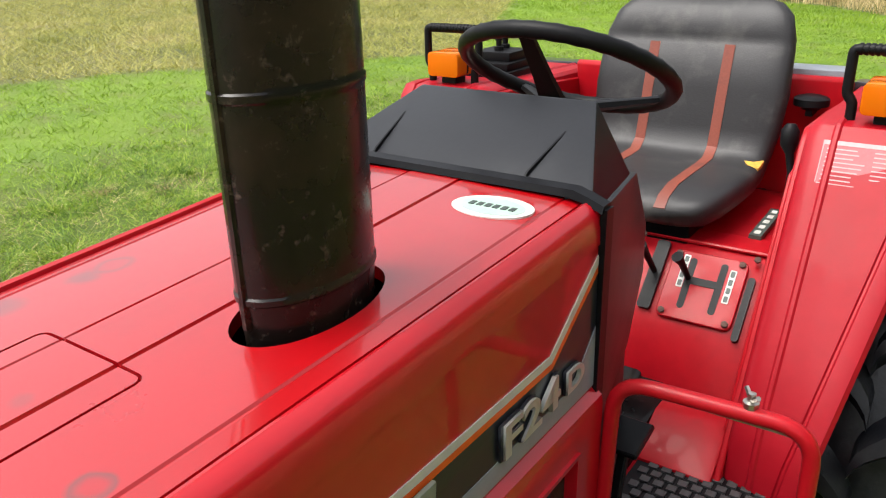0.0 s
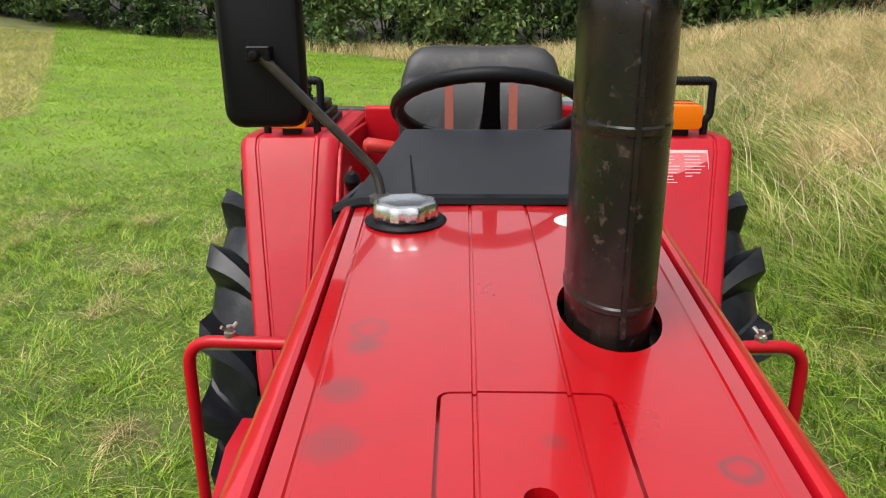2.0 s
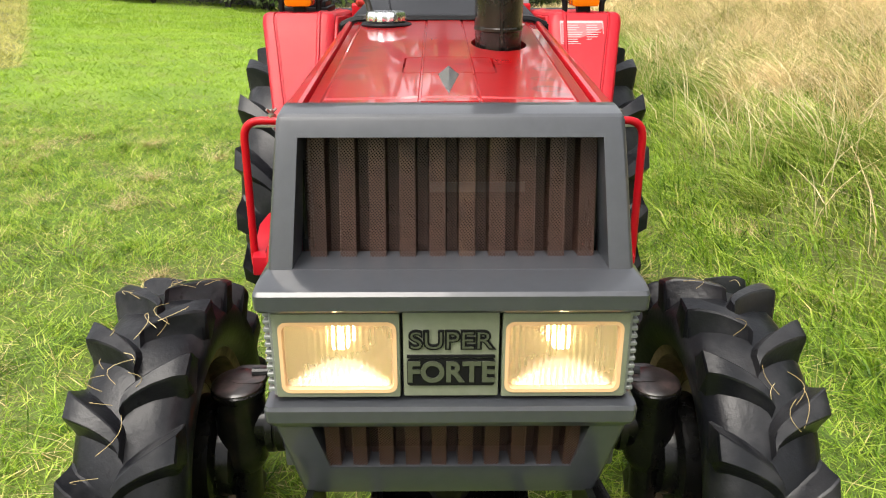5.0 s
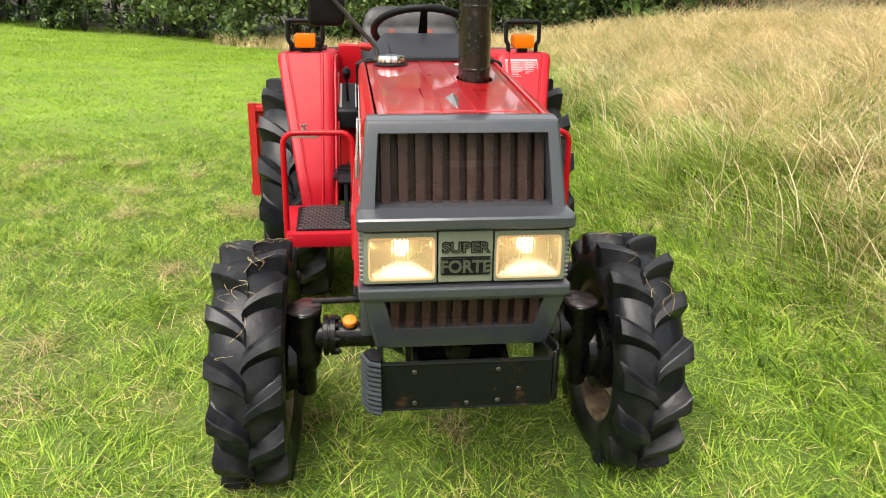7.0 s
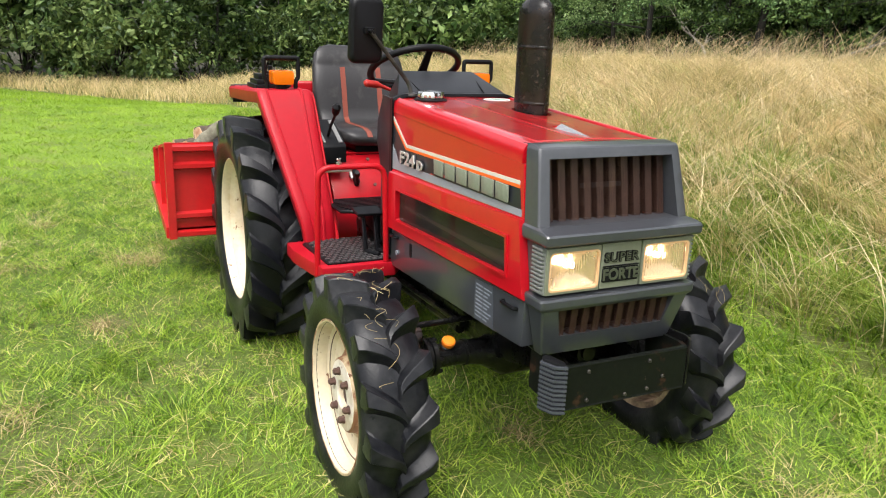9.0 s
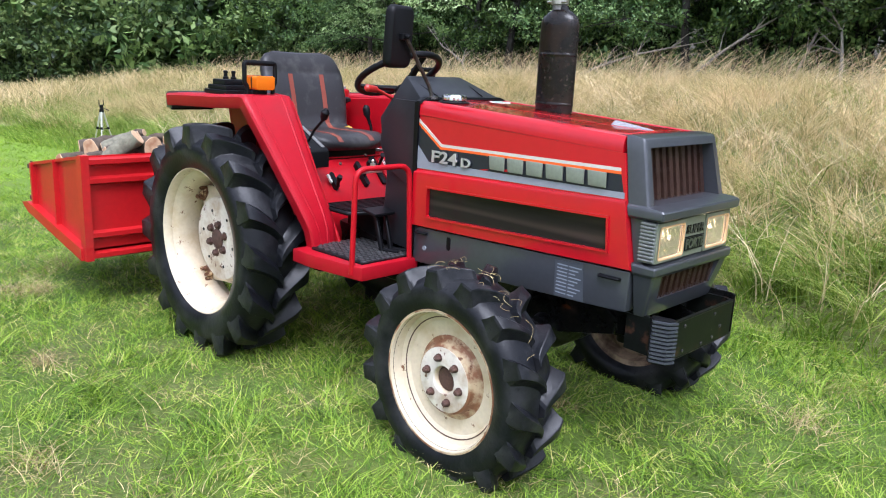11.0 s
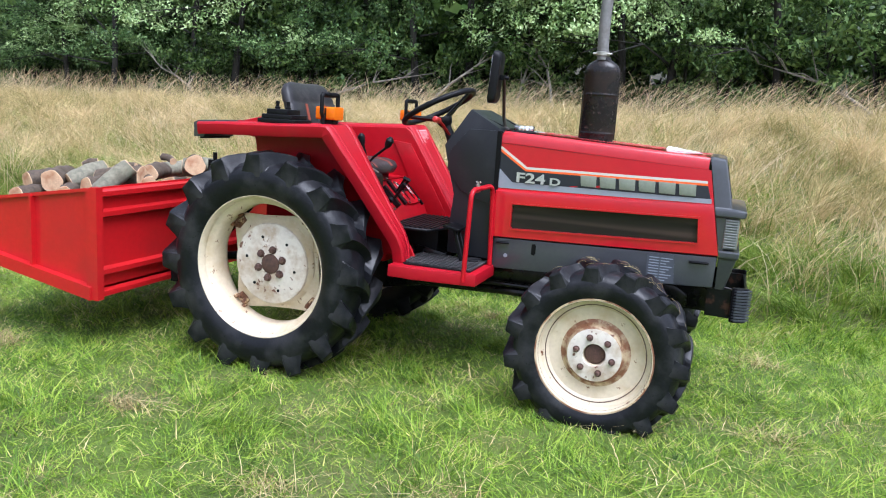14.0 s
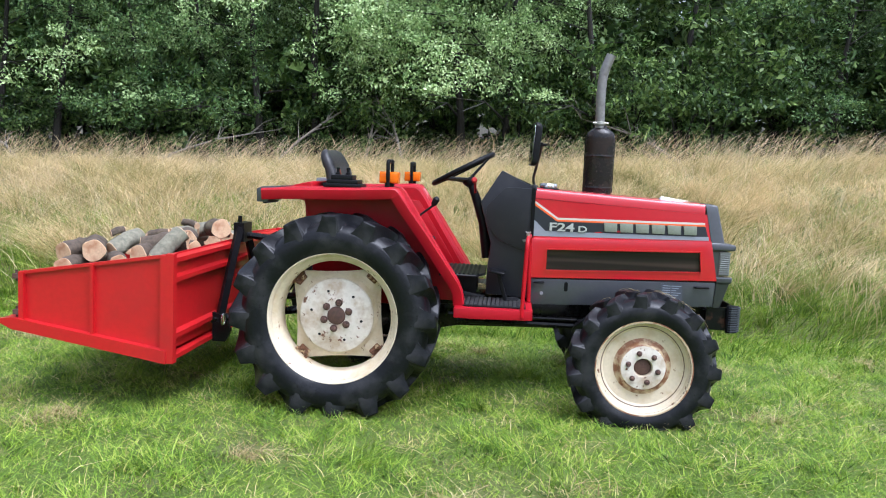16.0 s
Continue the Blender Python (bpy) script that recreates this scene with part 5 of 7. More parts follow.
def wheel(s, x, yc, z, r, rc, hw, rim_r, count, sweep, front, out=0.0):
    """One wheel: the rim carries the tyre, its disc, the nuts and clamps."""
    name = "front_wheel" if front else "rear_wheel"
    m = Matrix.Translation((x, s * yc, z)) @ Matrix.Rotation(radians(-90 * s), 4, "X")
    bm = bmesh.new()
    lw = 0.115 if front else 0.114
    if front:
        prof = [(rim_r + 0.004, lw - 0.012), (rim_r + 0.006, lw - 0.004), (rim_r - 0.002, lw - 0.004), (rim_r - 0.006, lw - 0.016), (rim_r - 0.010, 0.066), (rim_r - 0.030, 0.060), (rim_r - 0.040, 0.050),
                (0.130, 0.046), (0.118, 0.060), (0.114, 0.078), (0.108, 0.082), (0.046, 0.082), (0.043, 0.070), (0.043, 0.02), (0.0, 0.02), (0.0, 0.0), (0.15, 0.0), (rim_r - 0.03, 0.02), (rim_r - 0.02, out - hw + 0.030), (rim_r + 0.004, out - 0.80 * hw), (rim_r + 0.004, out - 0.76 * hw)]
    else:
        prof = [(rim_r + 0.004, 0.098), (rim_r + 0.008, 0.112), (rim_r - 0.002, 0.114), (rim_r - 0.010, 0.104), (rim_r - 0.014, 0.075), (rim_r - 0.034, 0.060), (rim_r - 0.044, 0.040), (rim_r - 0.044, -0.05), (rim_r - 0.03, -0.07), (rim_r - 0.014, -0.09), (rim_r - 0.002, -0.114), (rim_r + 0.008, -0.112), (rim_r + 0.004, -0.098)]
    lathe(bm, prof, 64, m, closed=True)
    rim = part(name, bm, CREAM, tractor, "cream painted steel wheel with rust and a lugged black tyre")
    # tyre: carcass and lugs in one mesh
    bm = bmesh.new()
    w = hw
    carc = [(rim_r - 0.006, w * 0.80), (rim_r + 0.012, w * 0.94), (rim_r + (rc - rim_r) * 0.35, w * 1.02), (rim_r + (rc - rim_r) * 0.65, w * 1.02), (rc - (0.028 if front else 0.040), w * 0.95), (rc - (0.011 if front else 0.019), w * 0.78), (rc - 0.003, w * 0.45), (rc + 0.002, 0.0)]
    FLANK = ([b for a, b in carc[:1:-1]], [a for a, b in carc[:1:-1]])
    carc = carc + [(a, -b) for a, b in carc[-2::-1]]
    mt = m @ Matrix.Translation((0, 0, out))
    lathe(bm, carc, 72, mt, closed=True)
    part("tyre", bm, RUBBER, rim, "worn black rubber tyre with dried mud", smooth=40)
    for side in (-1, 1):
        lug = None
        for i in range(count):
            turn = 2 * math.pi * (i + (0.5 if side > 0 else 0)) / count
            if lug:
                ob = new("tread_lug", lug.data)
                ob.parent = rim
                ob.matrix_local = mt @ Matrix.Rotation(-s * turn, 4, "Z")
                continue
            rings = []
            bm = bmesh.new()
            deep = 0.085 if front else 0.125
            for t, v, top in ((0.0, -0.05, r - 0.007), (0.05, 0.0, r - 0.005), (0.16, 0.12, r - 0.004), (0.30, 0.28, r - 0.002), (0.46, 0.46, r), (0.62, 0.64, r), (0.78, 0.81, r), (0.92, 0.94, r - 0.004),
                              (1.0, 1.01, r - 0.007), (1.01, 1.035, r - 0.014), (1.03, 1.040, r - 0.50 * deep), (1.05, 1.015, r - deep)):
                th = radians(sweep) * max(0.0, t) ** 0.62
                wt = (0.0125 + 0.0130 * min(1.0, t) ** 1.6) * (1.4 if not front else 1.0)
                # past the shoulder the end face runs down to a ridge along its leading edge
                over = max(0.0, t - 1.0)
                wr = wt * (1.0 - 28.0 * over)
                wb = max(wt + 0.012, (0.034 + 0.022 * t) * (1.5 if not front else 1.0)) if not over else wr + 0.016
                fl = 1.0 if not over else 0.35
                foot = min(top - 0.012, float(np.interp(abs(v) * w, FLANK[0], FLANK[1])) - 0.005)
                lat = side * v * w
                lat_in = side * min(v, 0.96) * w
                row = []
                for frac, dw in ((0.0, -wt - 0.024 * fl), (0.10, -wt - 0.013 * fl), (0.45, -wt - 0.006 * fl), (0.92, -wt), (1.0, -wt + 0.003), (1.0, wr - 0.003), (0.93, wr + 0.001), (0.52, wr + 0.30 * (wb - wr)), (0.20, wr + 0.62 * (wb - wr)), (0.0, wb)):
                    rad = foot + frac * (top - foot)
                    a = (th + dw / rad) * (-s)
                    row.append((rad * math.cos(a), rad * math.sin(a), lat_in + (lat - lat_in) * frac))
                rings.append(row)
            loft(bm, rings)
            lug = part("tread_lug", bm, RUBBER, rim, smooth=18)
            lug.matrix_local = mt @ Matrix.Rotation(-s * turn, 4, "Z")
    if front:
        bm = bmesh.new()
        lathe(bm, [(0.110, 0.0795), (0.108, 0.0845), (0.102, 0.0855), (0.048, 0.0855), (0.045, 0.080)], 48, m, closed=True)
        plate = part("wheel_disc", bm, HUBWHITE, rim, "chalky white hub disc")
        bm = bmesh.new()
        lathe(bm, [(0.0425, 0.050), (0.041, 0.066), (0.034, 0.070), (0.0, 0.069)], 24, m)
        part("hub_cap", bm, RUST, rim, "rusty hub centre")
        bm = bmesh.new()
        lathe(bm, [(0.143, 0.0455), (0.139, 0.0480), (0.132, 0.0482), (0.1195, 0.0615), (0.1155, 0.0795), (0.109, 0.0835), (0.106, 0.080), (0.116, 0.058)], 48, m, closed=True)
        part("rust_ring", bm, CREAM_RUST, rim, "rust-stained ring round the hub")
        bm = bmesh.new()
        lathe(bm, [(rim_r - 0.026, 0.0605), (rim_r - 0.0265, 0.0625), (rim_r - 0.029, 0.0625), (rim_r - 0.030, 0.0605)], 64, m, closed=True)
        part("rim_groove", bm, RUST, rim, "dark rusty groove inside the rim")
        bm = bmesh.new()
        lathe(bm, [(rim_r + 0.0065, lw - 0.0065), (rim_r + 0.0065, lw - 0.0028), (rim_r + 0.001, lw - 0.0028), (rim_r + 0.001, lw - 0.0065)], 64, m, closed=True)
        part("rim_edge", bm, CREAM_RUST, rim, "chipped rusty rim edge")
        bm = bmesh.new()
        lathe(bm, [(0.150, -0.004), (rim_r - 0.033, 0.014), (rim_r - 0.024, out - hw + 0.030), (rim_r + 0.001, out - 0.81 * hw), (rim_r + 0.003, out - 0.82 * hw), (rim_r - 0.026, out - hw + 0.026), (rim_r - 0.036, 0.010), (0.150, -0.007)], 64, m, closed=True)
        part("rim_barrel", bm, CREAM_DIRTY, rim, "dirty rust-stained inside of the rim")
        nuts, nr, nh, ns, turn0 = 6, 0.074, 0.085, 0.011, radians(48)
    else:
        # square dish with clipped corners
        bm = bmesh.new()
        pts = []
        for k in range(4):
            a0 = radians(45 + 90 * k + 4)
            for da, rr in ((-0.155, 0.284), (-0.09, 0.294), (0.09, 0.294), (0.155, 0.284), (0.50, 0.232), (0.7854, 0.222), (1.07, 0.232)):
                pts.append((rr * math.cos(a0 + da), rr * math.sin(a0 + da)))
        n = len(pts)
        ring = lambda k, h: [m @ Vector((px * k, py * k, h)) for px, py in pts]
        loft(bm, [ring(1.0, -0.060), ring(1.0, -0.050), ring(0.90, -0.042), [m @ Vector((0.212 * math.cos(math.atan2(py, px)), 0.212 * math.sin(math.atan2(py, px)), -0.034)) for px, py in pts], [m @ Vector((0.192 * math.cos(math.atan2(py, px)), 0.192 * math.sin(math.atan2(py, px)), -0.004)) for px, py in pts]])
        part("wheel_dish", bm, CREAM, rim, "cream dish with clipped corners")
        bm = bmesh.new()
        lathe(bm, [(0.194, -0.010), (0.192, 0.003), (0.182, 0.009), (0.0, 0.010)], 48, m)
        plate = part("wheel_disc", bm, HUBWHITE, rim, "white round wheel centre speckled with rust")
        bm = bmesh.new()
        lathe(bm, [(0.048, 0.005), (0.047, 0.014), (0.040, 0.018), (0.0, 0.019)], 24, m)
        part("hub_cap", bm, RUST, rim, "rusty hub centre")
        for k in range(4):
            a = radians(45 + 90 * k + 4)
            bm = bmesh.new()
            mm = m @ Matrix.Rotation(a, 4, "Z") @ Matrix.Translation((0.277, 0, -0.024))
            box(bm, (-0.030, -0.030, -0.028), (0.022, 0.030, -0.004), mm)
            box(bm, (-0.004, -0.040, -0.020), (0.020, -0.022, 0.016), mm)
            box(bm, (-0.004, 0.022, -0.020), (0.020, 0.040, 0.016), mm)
            rounded(bm, 0.004, 1)
            for dy in (-0.016, 0.018):
                lathe(bm, [(0.0125, -0.006), (0.0125, 0.006), (0.007, 0.007), (0.007, 0.020), (0.0, 0.021)], 6, mm @ Matrix.Translation((-0.014, dy, 0)))
            part("rim_clamp", bm, RUSTY_CLAMP, rim, "rusty bolted rim clamp")
        for k in range(6):
            a = radians(50 + 60 * k)
            bm = bmesh.new()
            lathe(bm, [(0.0072, 0.006), (0.0072, 0.0112)], 10, m @ Matrix.Translation((0.132 * math.cos(a), 0.132 * math.sin(a), 0)))
            part("bolt_hole", bm, BLACK, rim)
        nuts, nr, nh, ns, turn0 = 6, 0.068, 0.009, 0.0155, radians(20)
    for k in range(nuts):
        a = turn0 + 2 * math.pi * k / nuts
        bm = bmesh.new()
        lathe(bm, [(ns * 1.25, nh - 0.002), (ns * 1.25, nh + 0.004)], 14, m @ Matrix.Translation((nr * math.cos(a), nr * math.sin(a), 0)))
        lathe(bm, [(ns, nh + 0.003), (ns, nh + 0.016), (ns * 0.6, nh + 0.021), (0, nh + 0.021)], 6, m @ Matrix.Translation((nr * math.cos(a), nr * math.sin(a), 0)))
        part("wheel_nut", bm, RUST, rim)


for s in SIDES:
    wheel(s, 1.55, 0.538, 0.365, 0.374, 0.342, 0.098, 0.231, 15, 12, True, 0.022)
    wheel(s, 0.0, 0.548, 0.52, 0.530, 0.487, 0.132, 0.331, 16, 14, False)



def straw_on_tyre(s, n, seed):
    """Loose dry strands caught on the tread of a front tyre."""
    rnd = random.Random(seed)
    bm = bmesh.new()
    for k in range(n):
        a = radians(rnd.choice((rnd.uniform(25, 100), rnd.gauss(96, 10), rnd.gauss(60, 7))))
        y = 0.562 + rnd.uniform(-0.075, 0.06)
        da, dy, curl = rnd.uniform(-0.20, 0.20), rnd.uniform(-0.05, 0.05), rnd.uniform(-0.03, 0.03)
        pts = []
        for j in range(7):
            u = j / 6
            r = 0.371 + 0.007 * math.sin(3.1 * u)
            pts.append((1.55 + r * math.cos(a + da * u), s * (y + dy * u + curl * math.sin(3.1 * u)), 0.365 + r * math.sin(a + da * u)))
        tube(bm, pts, 0.0006, 4)
    ob = part("dry_straw", bm, THATCH, None)
    tagged(ob, "strands of dry straw caught on the front tyre", "straw", kind="stuff")


straw_on_tyre(-1, 24, 5)
straw_on_tyre(1, 9, 6)


def fender(s):
    path = [(-0.40, 1.158), (-0.30, 1.165), (0.05, 1.178), (0.255, 1.190), (0.290, 1.187), (0.313, 1.164), (0.36, 1.089), (0.43, 0.977), (0.535, 0.815), (0.600, 0.720), (0.622, 0.668), (0.630, 0.60)]
    yi = 0.352
    bm = bmesh.new()
    rings = []
    for i, (x, z) in enumerate(path):
        # the sloping face narrows towards the step
        yo = 0.590 - 0.105 * min(1.0, max(0.0, (1.17 - z) / 0.55))
        a, b = path[max(0, i - 1)], path[min(len(path) - 1, i + 1)]
        d = Vector((b[0] - a[0], 0, b[1] - a[1])).normalized()
        nrm = Vector((-d.z, 0, d.x))
        # section across: outer skirt, rolled edge, top face with a crease, inner edge
        sec = [(yo, -0.055), (yo + 0.003, -0.012), (yo - 0.004, -0.003), (yo - 0.014, 0.0), (yo - 0.034, 0.0), (yo - 0.037, -0.004), (yo - 0.041, -0.004), (yo - 0.044, 0.0), (yi + 0.060, 0.0), (yi + 0.056, 0.004), (yi + 0.050, 0.004), (yi + 0.046, 0.0), (yi + 0.03, 0.0), (yi + 0.012, -0.003), (yi + 0.003, -0.012), (yi, -0.03)]
        skew = 0.022 * min(1.0, max(0.0, (1.12 - z) / 0.2)) / (yo - yi)
        outer = [Vector((x + skew * (y - yi), s * y, z)) + nrm * h for y, h in sec]
        inner = [Vector((x + skew * (y - yi), s * (y + (-0.004 if y > 0.46 else 0.004)), z)) + nrm * (min(h, -0.0) - 0.005) for y, h in sec]
        rings.append(outer + inner[::-1])
    loft(bm, rings)
    ob = part("fender", bm, RED_SATIN, tractor, "red mudguard with a creased outer edge")
    bm = bmesh.new()
    a, b = sorted((s * 0.346, s * 0.580))
    prism(bm, [(-0.424, 1.086), (-0.426, 1.152), (-0.400, 1.164), (-0.315, 1.170), (-0.300, 1.172), (-0.300, 1.140), (-0.345, 1.120), (-0.37, 1.086)], "y", a, b)
    rounded(bm, 0.005, 2)
    part("end_cap", bm, GREY, ob, "dark grey rear end cap")
    # inner wall
    bm = bmesh.new()
    wall = [(-0.25, 1.14), (0.05, 1.165), (0.27, 1.175), (0.30, 1.155), (0.345, 1.09), (0.515, 0.82), (0.63, 0.64), (0.65, 0.60), (0.25, 0.60), (0.10, 0.72), (-0.17, 0.85)]
    prism(bm, wall, "y", s * 0.345, s * 0.357)
    rounded(bm, 0.003, 1)
    part("fender_wall", bm, RED_WORN, ob, "scuffed red inner wall")
    bm = bmesh.new()
    wall = [(0.20, 1.10), (0.305, 1.09), (0.49, 0.80), (0.57, 0.66), (0.45, 0.66), (0.33, 0.86)]
    prism(bm, wall, "y", s * 0.334, s * 0.347)
    rounded(bm, 0.006, 2)
    part("wall_pressing", bm, RED_WORN, ob)
    bm = bmesh.new()
    box(bm, (-0.392, min(s * 0.36, s * 0.576), 1.078), (-0.375, max(s * 0.36, s * 0.576), 1.132))
    rounded(bm, 0.004)
    part("reflector_strip", bm, PLASTIC, ob, "black plastic rear edge")
    # indicator and its guard
    bm = bmesh.new()
    for x0, x1 in ((0.243, 0.286), (0.190, 0.233)):
        prism(bm, rrect(0.088, 0.058, 0.010, 3, s * 0.476, 1.237), "x", x0, x1)
    rounded(bm, 0.004)
    part("indicator", bm, AMBER, ob, "amber indicator lamp")
    bm = bmesh.new()
    box(bm, (0.226, min(s * 0.435, s * 0.517), 1.212), (0.250, max(s * 0.435, s * 0.517), 1.262))
    box(bm, (0.215, min(s * 0.455, s * 0.497), 1.17), (0.260, max(s * 0.455, s * 0.497), 1.214))
    rounded(bm, 0.003)
    part("lamp_foot", bm, PLASTIC, ob)
    bm = bmesh.new()
    a, b = 0.402, 0.550
    pts = [(0.238, s * (a + 0.012), 1.17), (0.238, s * (a + 0.012), 1.222), (0.238, s * a, 1.236), (0.238, s * a, 1.318), (0.238, s * b, 1.318), (0.238, s * b, 1.236), (0.238, s * (b - 0.012), 1.222), (0.238, s * (b - 0.012), 1.17)]
    tube(bm, bend(pts, 0.008, 3), 0.0095, 12)
    for i in range(14):
        y = a + 0.012 + (b - a - 0.024) * i / 13
        lathe(bm, [(0.0110, -0.0032), (0.0116, 0.0), (0.0110, 0.0032)], 12, Matrix.Translation((0.238, s * y, 1.318)) @ Matrix.Rotation(radians(90), 4, "X"))
    part("lamp_guard", bm, PLASTIC, ob, "ribbed black lamp guard handle")
    return ob


fl = {s: fender(s) for s in SIDES}


def fender_extras():
    # warning sticker on the left mudguard's slope
    ob = fl[1]
    def on(u, v, h):
        """Along the sloping face: u down the slope, v across."""
        x, z = 0.294 + u * 0.53, 1.194 - u * 0.848
        return Vector((x, v, z)) + Vector((0.848, 0, 0.53)) * h
    bm = bmesh.new()
    q = [(0.035, 0.387), (0.035, 0.530), (0.118, 0.533), (0.118, 0.390)]
    loft(bm, [[on(u, v, h) for u, v in q] for h in (-0.003, 0.0008)])
    st = part("warning_sticker", bm, PRINT_RED, ob, "faded pinkish sticker with rows of print", smooth=0)
    bm = bmesh.new()
    rnd = random.Random(4)
    def bar(u, v0, v1, t):
        loft(bm, [[on(u + a, v, h) for a, v in ((0, v0), (0, v1), (t, v1), (t, v0))] for h in (0.0006, 0.0014)])
    bar(0.0355, 0.390, 0.528, 0.008)
    bar(0.116, 0.392, 0.530, 0.0015)
    bar(0.036, 0.3885, 0.3900, 0.080)
    bar(0.036, 0.5285, 0.5300, 0.080)
    for r in range(8):
        u = 0.050 + r * 0.0083
        bar(u, 0.396, 0.396 + rnd.uniform(0.045, 0.068), 0.0022)
        bar(u, 0.474, 0.474 + rnd.uniform(0.035, 0.05), 0.0022)
    part("print", bm, PRINT_PINK, tractor, smooth=0)
    # trailer socket pod on the right mudguard
    bm = bmesh.new()
    for lo, hi, z0, z1 in ((-0.09, 0.105, 1.176, 1.196), (-0.075, 0.085, 1.194, 1.216), (-0.055, 0.055, 1.214, 1.240)):
        vs = box(bm, (lo, -0.56 + (z0 - 1.176) * 0.6, z0), (hi, -0.40 - (z0 - 1.176) * 0.6, z1))
    rounded(bm, 0.005)
    pod = part("tool_pod", bm, PLASTIC, tractor, "stepped black plastic pod with two plugs")
    for dx, dy in ((-0.03, -0.485), (0.02, -0.475)):
        bm = bmesh.new()
        lathe(bm, [(0.013, 1.238), (0.013, 1.250), (0.008, 1.252), (0.008, 1.264), (0.010, 1.266), (0.010, 1.276), (0.0, 1.278)], 14, pose(dx, dy, 0))
        part("plug", bm, PLASTIC, pod)
    # cross panel behind the seat
    bm = bmesh.new()
    prism(bm, [(-0.33, 1.165), (-0.21, 1.195), (-0.20, 1.185), (-0.215, 1.10), (-0.20, 0.85), (-0.22, 0.85), (-0.235, 1.09), (-0.33, 1.11)], "y", -0.35, 0.35)
    rounded(bm, 0.004, 1)
    rp = part("rear_panel", bm, RED_WORN, tractor, "red cross panel behind the seat")
    bm = bmesh.new()
    box(bm, (-0.315, 0.20, 1.176), (-0.225, 0.345, 1.206))
    rounded(bm, 0.004)
    part("panel_lid", bm, DECAL_GREY, rp, "grey lid on the cross panel")
    bm = bmesh.new()
    lathe(bm, [(0.020, 0.0), (0.026, 0.006), (0.040, 0.010), (0.040, 0.026), (0.034, 0.030), (0.020, 0.034), (0.0, 0.034)], 24, pose(-0.165, 0.28, 1.122))
    box(bm, (-0.21, 0.272, 1.107), (-0.15, 0.288, 1.127))
    part("filler_plug", bm, PLASTIC, rp, "black oil filler plug")


fender_extras()


def footwell():
    for s in SIDES:
        bm = bmesh.new()
        prism(bm, [(0.60, s * 0.20), (0.60, s * 0.555), (0.72, s * 0.560), (1.00, s * 0.520), (1.00, s * 0.235), (0.95, s * 0.20)], "z", 0.545, 0.598)
        rounded(bm, 0.005)
        step = part("step", bm, RED_SATIN, tractor, "red footstep")
        bm = bmesh.new()
        prism(bm, [(0.62, s * 0.21), (0.62, s * 0.46), (0.66, s * 0.505), (0.965, s * 0.490), (0.965, s * 0.255), (0.94, s * 0.21)], "z", 0.596, 0.604)
        mat = part("step_mat", bm, PLASTIC, tractor, "black rubber mat with raised blocks")
        bm = bmesh.new()
        for i in range(15):
            for j in range(11):
                x = 0.632 + i * 0.0225
                y = 0.222 + j * 0.0245 + (0.012 if i % 2 else 0)
                if y > 0.455 + 0.04 * min(1, max(0, (x - 0.62) / 0.05)) - 0.02 or x > 0.95:
                    continue
                box(bm, (x, min(s * y, s * (y + 0.017)), 0.603), (x + 0.016, max(s * y, s * (y + 0.017)), 0.608))
        part("mat_tread", bm, MAT, mat)
        # hand rail
        bm = bmesh.new()
        pts = bend([(0.945, s * 0.525, 0.56), (0.955, s * 0.522, 0.962), (0.975, s * 0.275, 0.965), (0.985, s * 0.268, 0.60)], 0.05, 6)
        tube(bm, pts, 0.0108, 12)
        rail = part("step_rail", bm, RED_WORN, tractor, "red tubular step rail with chipped paint")
        bm = bmesh.new()
        prism(bm, [(0.955, s * 0.395), (0.955, s * 0.500), (0.935, s * 0.490), (0.930, s * 0.410)], "z", 0.944, 0.949)
        part("bracket", bm, STEEL, rail, "bare steel bracket")
        bm = bmesh.new()
        lathe(bm, [(0.010, 0.972), (0.010, 0.980), (0.005, 0.981), (0.005, 0.992), (0.0, 0.993)], 10, pose(0.958, s * 0.445, 0))
        tube(bm, [(0.946, s * 0.435, 0.992), (0.955, s * 0.443, 0.984), (0.961, s * 0.447, 0.984), (0.970, s * 0.455, 0.994)], 0.0035, 6)
        part("wing_nut", bm, STEEL, rail, "zinc wing nut")
    # central transmission cover, under the seat and between the steps
    bm = bmesh.new()
    prism(bm, [(-0.2, 0.55), (-0.2, 0.90), (0.25, 0.90), (0.275, 0.893), (0.405, 0.765), (0.44, 0.69), (0.475, 0.60), (0.475, 0.55)], "y", -0.30, 0.345)
    rounded(bm, 0.012, 2)
    tr = part("gear_cover", bm, RED_WORN, tractor, "red gearbox cover under the seat, chipped and scuffed")
    bm = bmesh.new()
    prism(bm, [(0.47, 0.55), (0.47, 0.655), (0.56, 0.66), (0.60, 0.64), (0.66, 0.61), (0.66, 0.55)], "y", 0.20, 0.345)
    rounded(bm, 0.012, 2)
    part("cover_step", bm, RED_WORN, tr)
    bm = bmesh.new()
    prism(bm, [(0.40, 0.55), (0.40, 0.66), (0.60, 0.64), (0.75, 0.615), (0.75, 0.55)], "y", -0.21, 0.20)
    rounded(bm, 0.02, 2)
    part("tunnel", bm, GRIME, tr, "greasy black gearbox tunnel")
    bm = bmesh.new()
    box(bm, (0.50, -0.20, 0.62), (0.70, 0.10, 0.728))
    rounded(bm, 0.008)
    plat = part("foot_platform", bm, PLASTIC, tractor, "black ribbed foot platform")
    bm = bmesh.new()
    prism(bm, [(0.50, -0.36), (0.50, 0.10), (0.745, 0.10), (0.745, -0.25), (0.700, -0.36)], "z", 0.728, 0.742)
    rounded(bm, 0.004, 1)
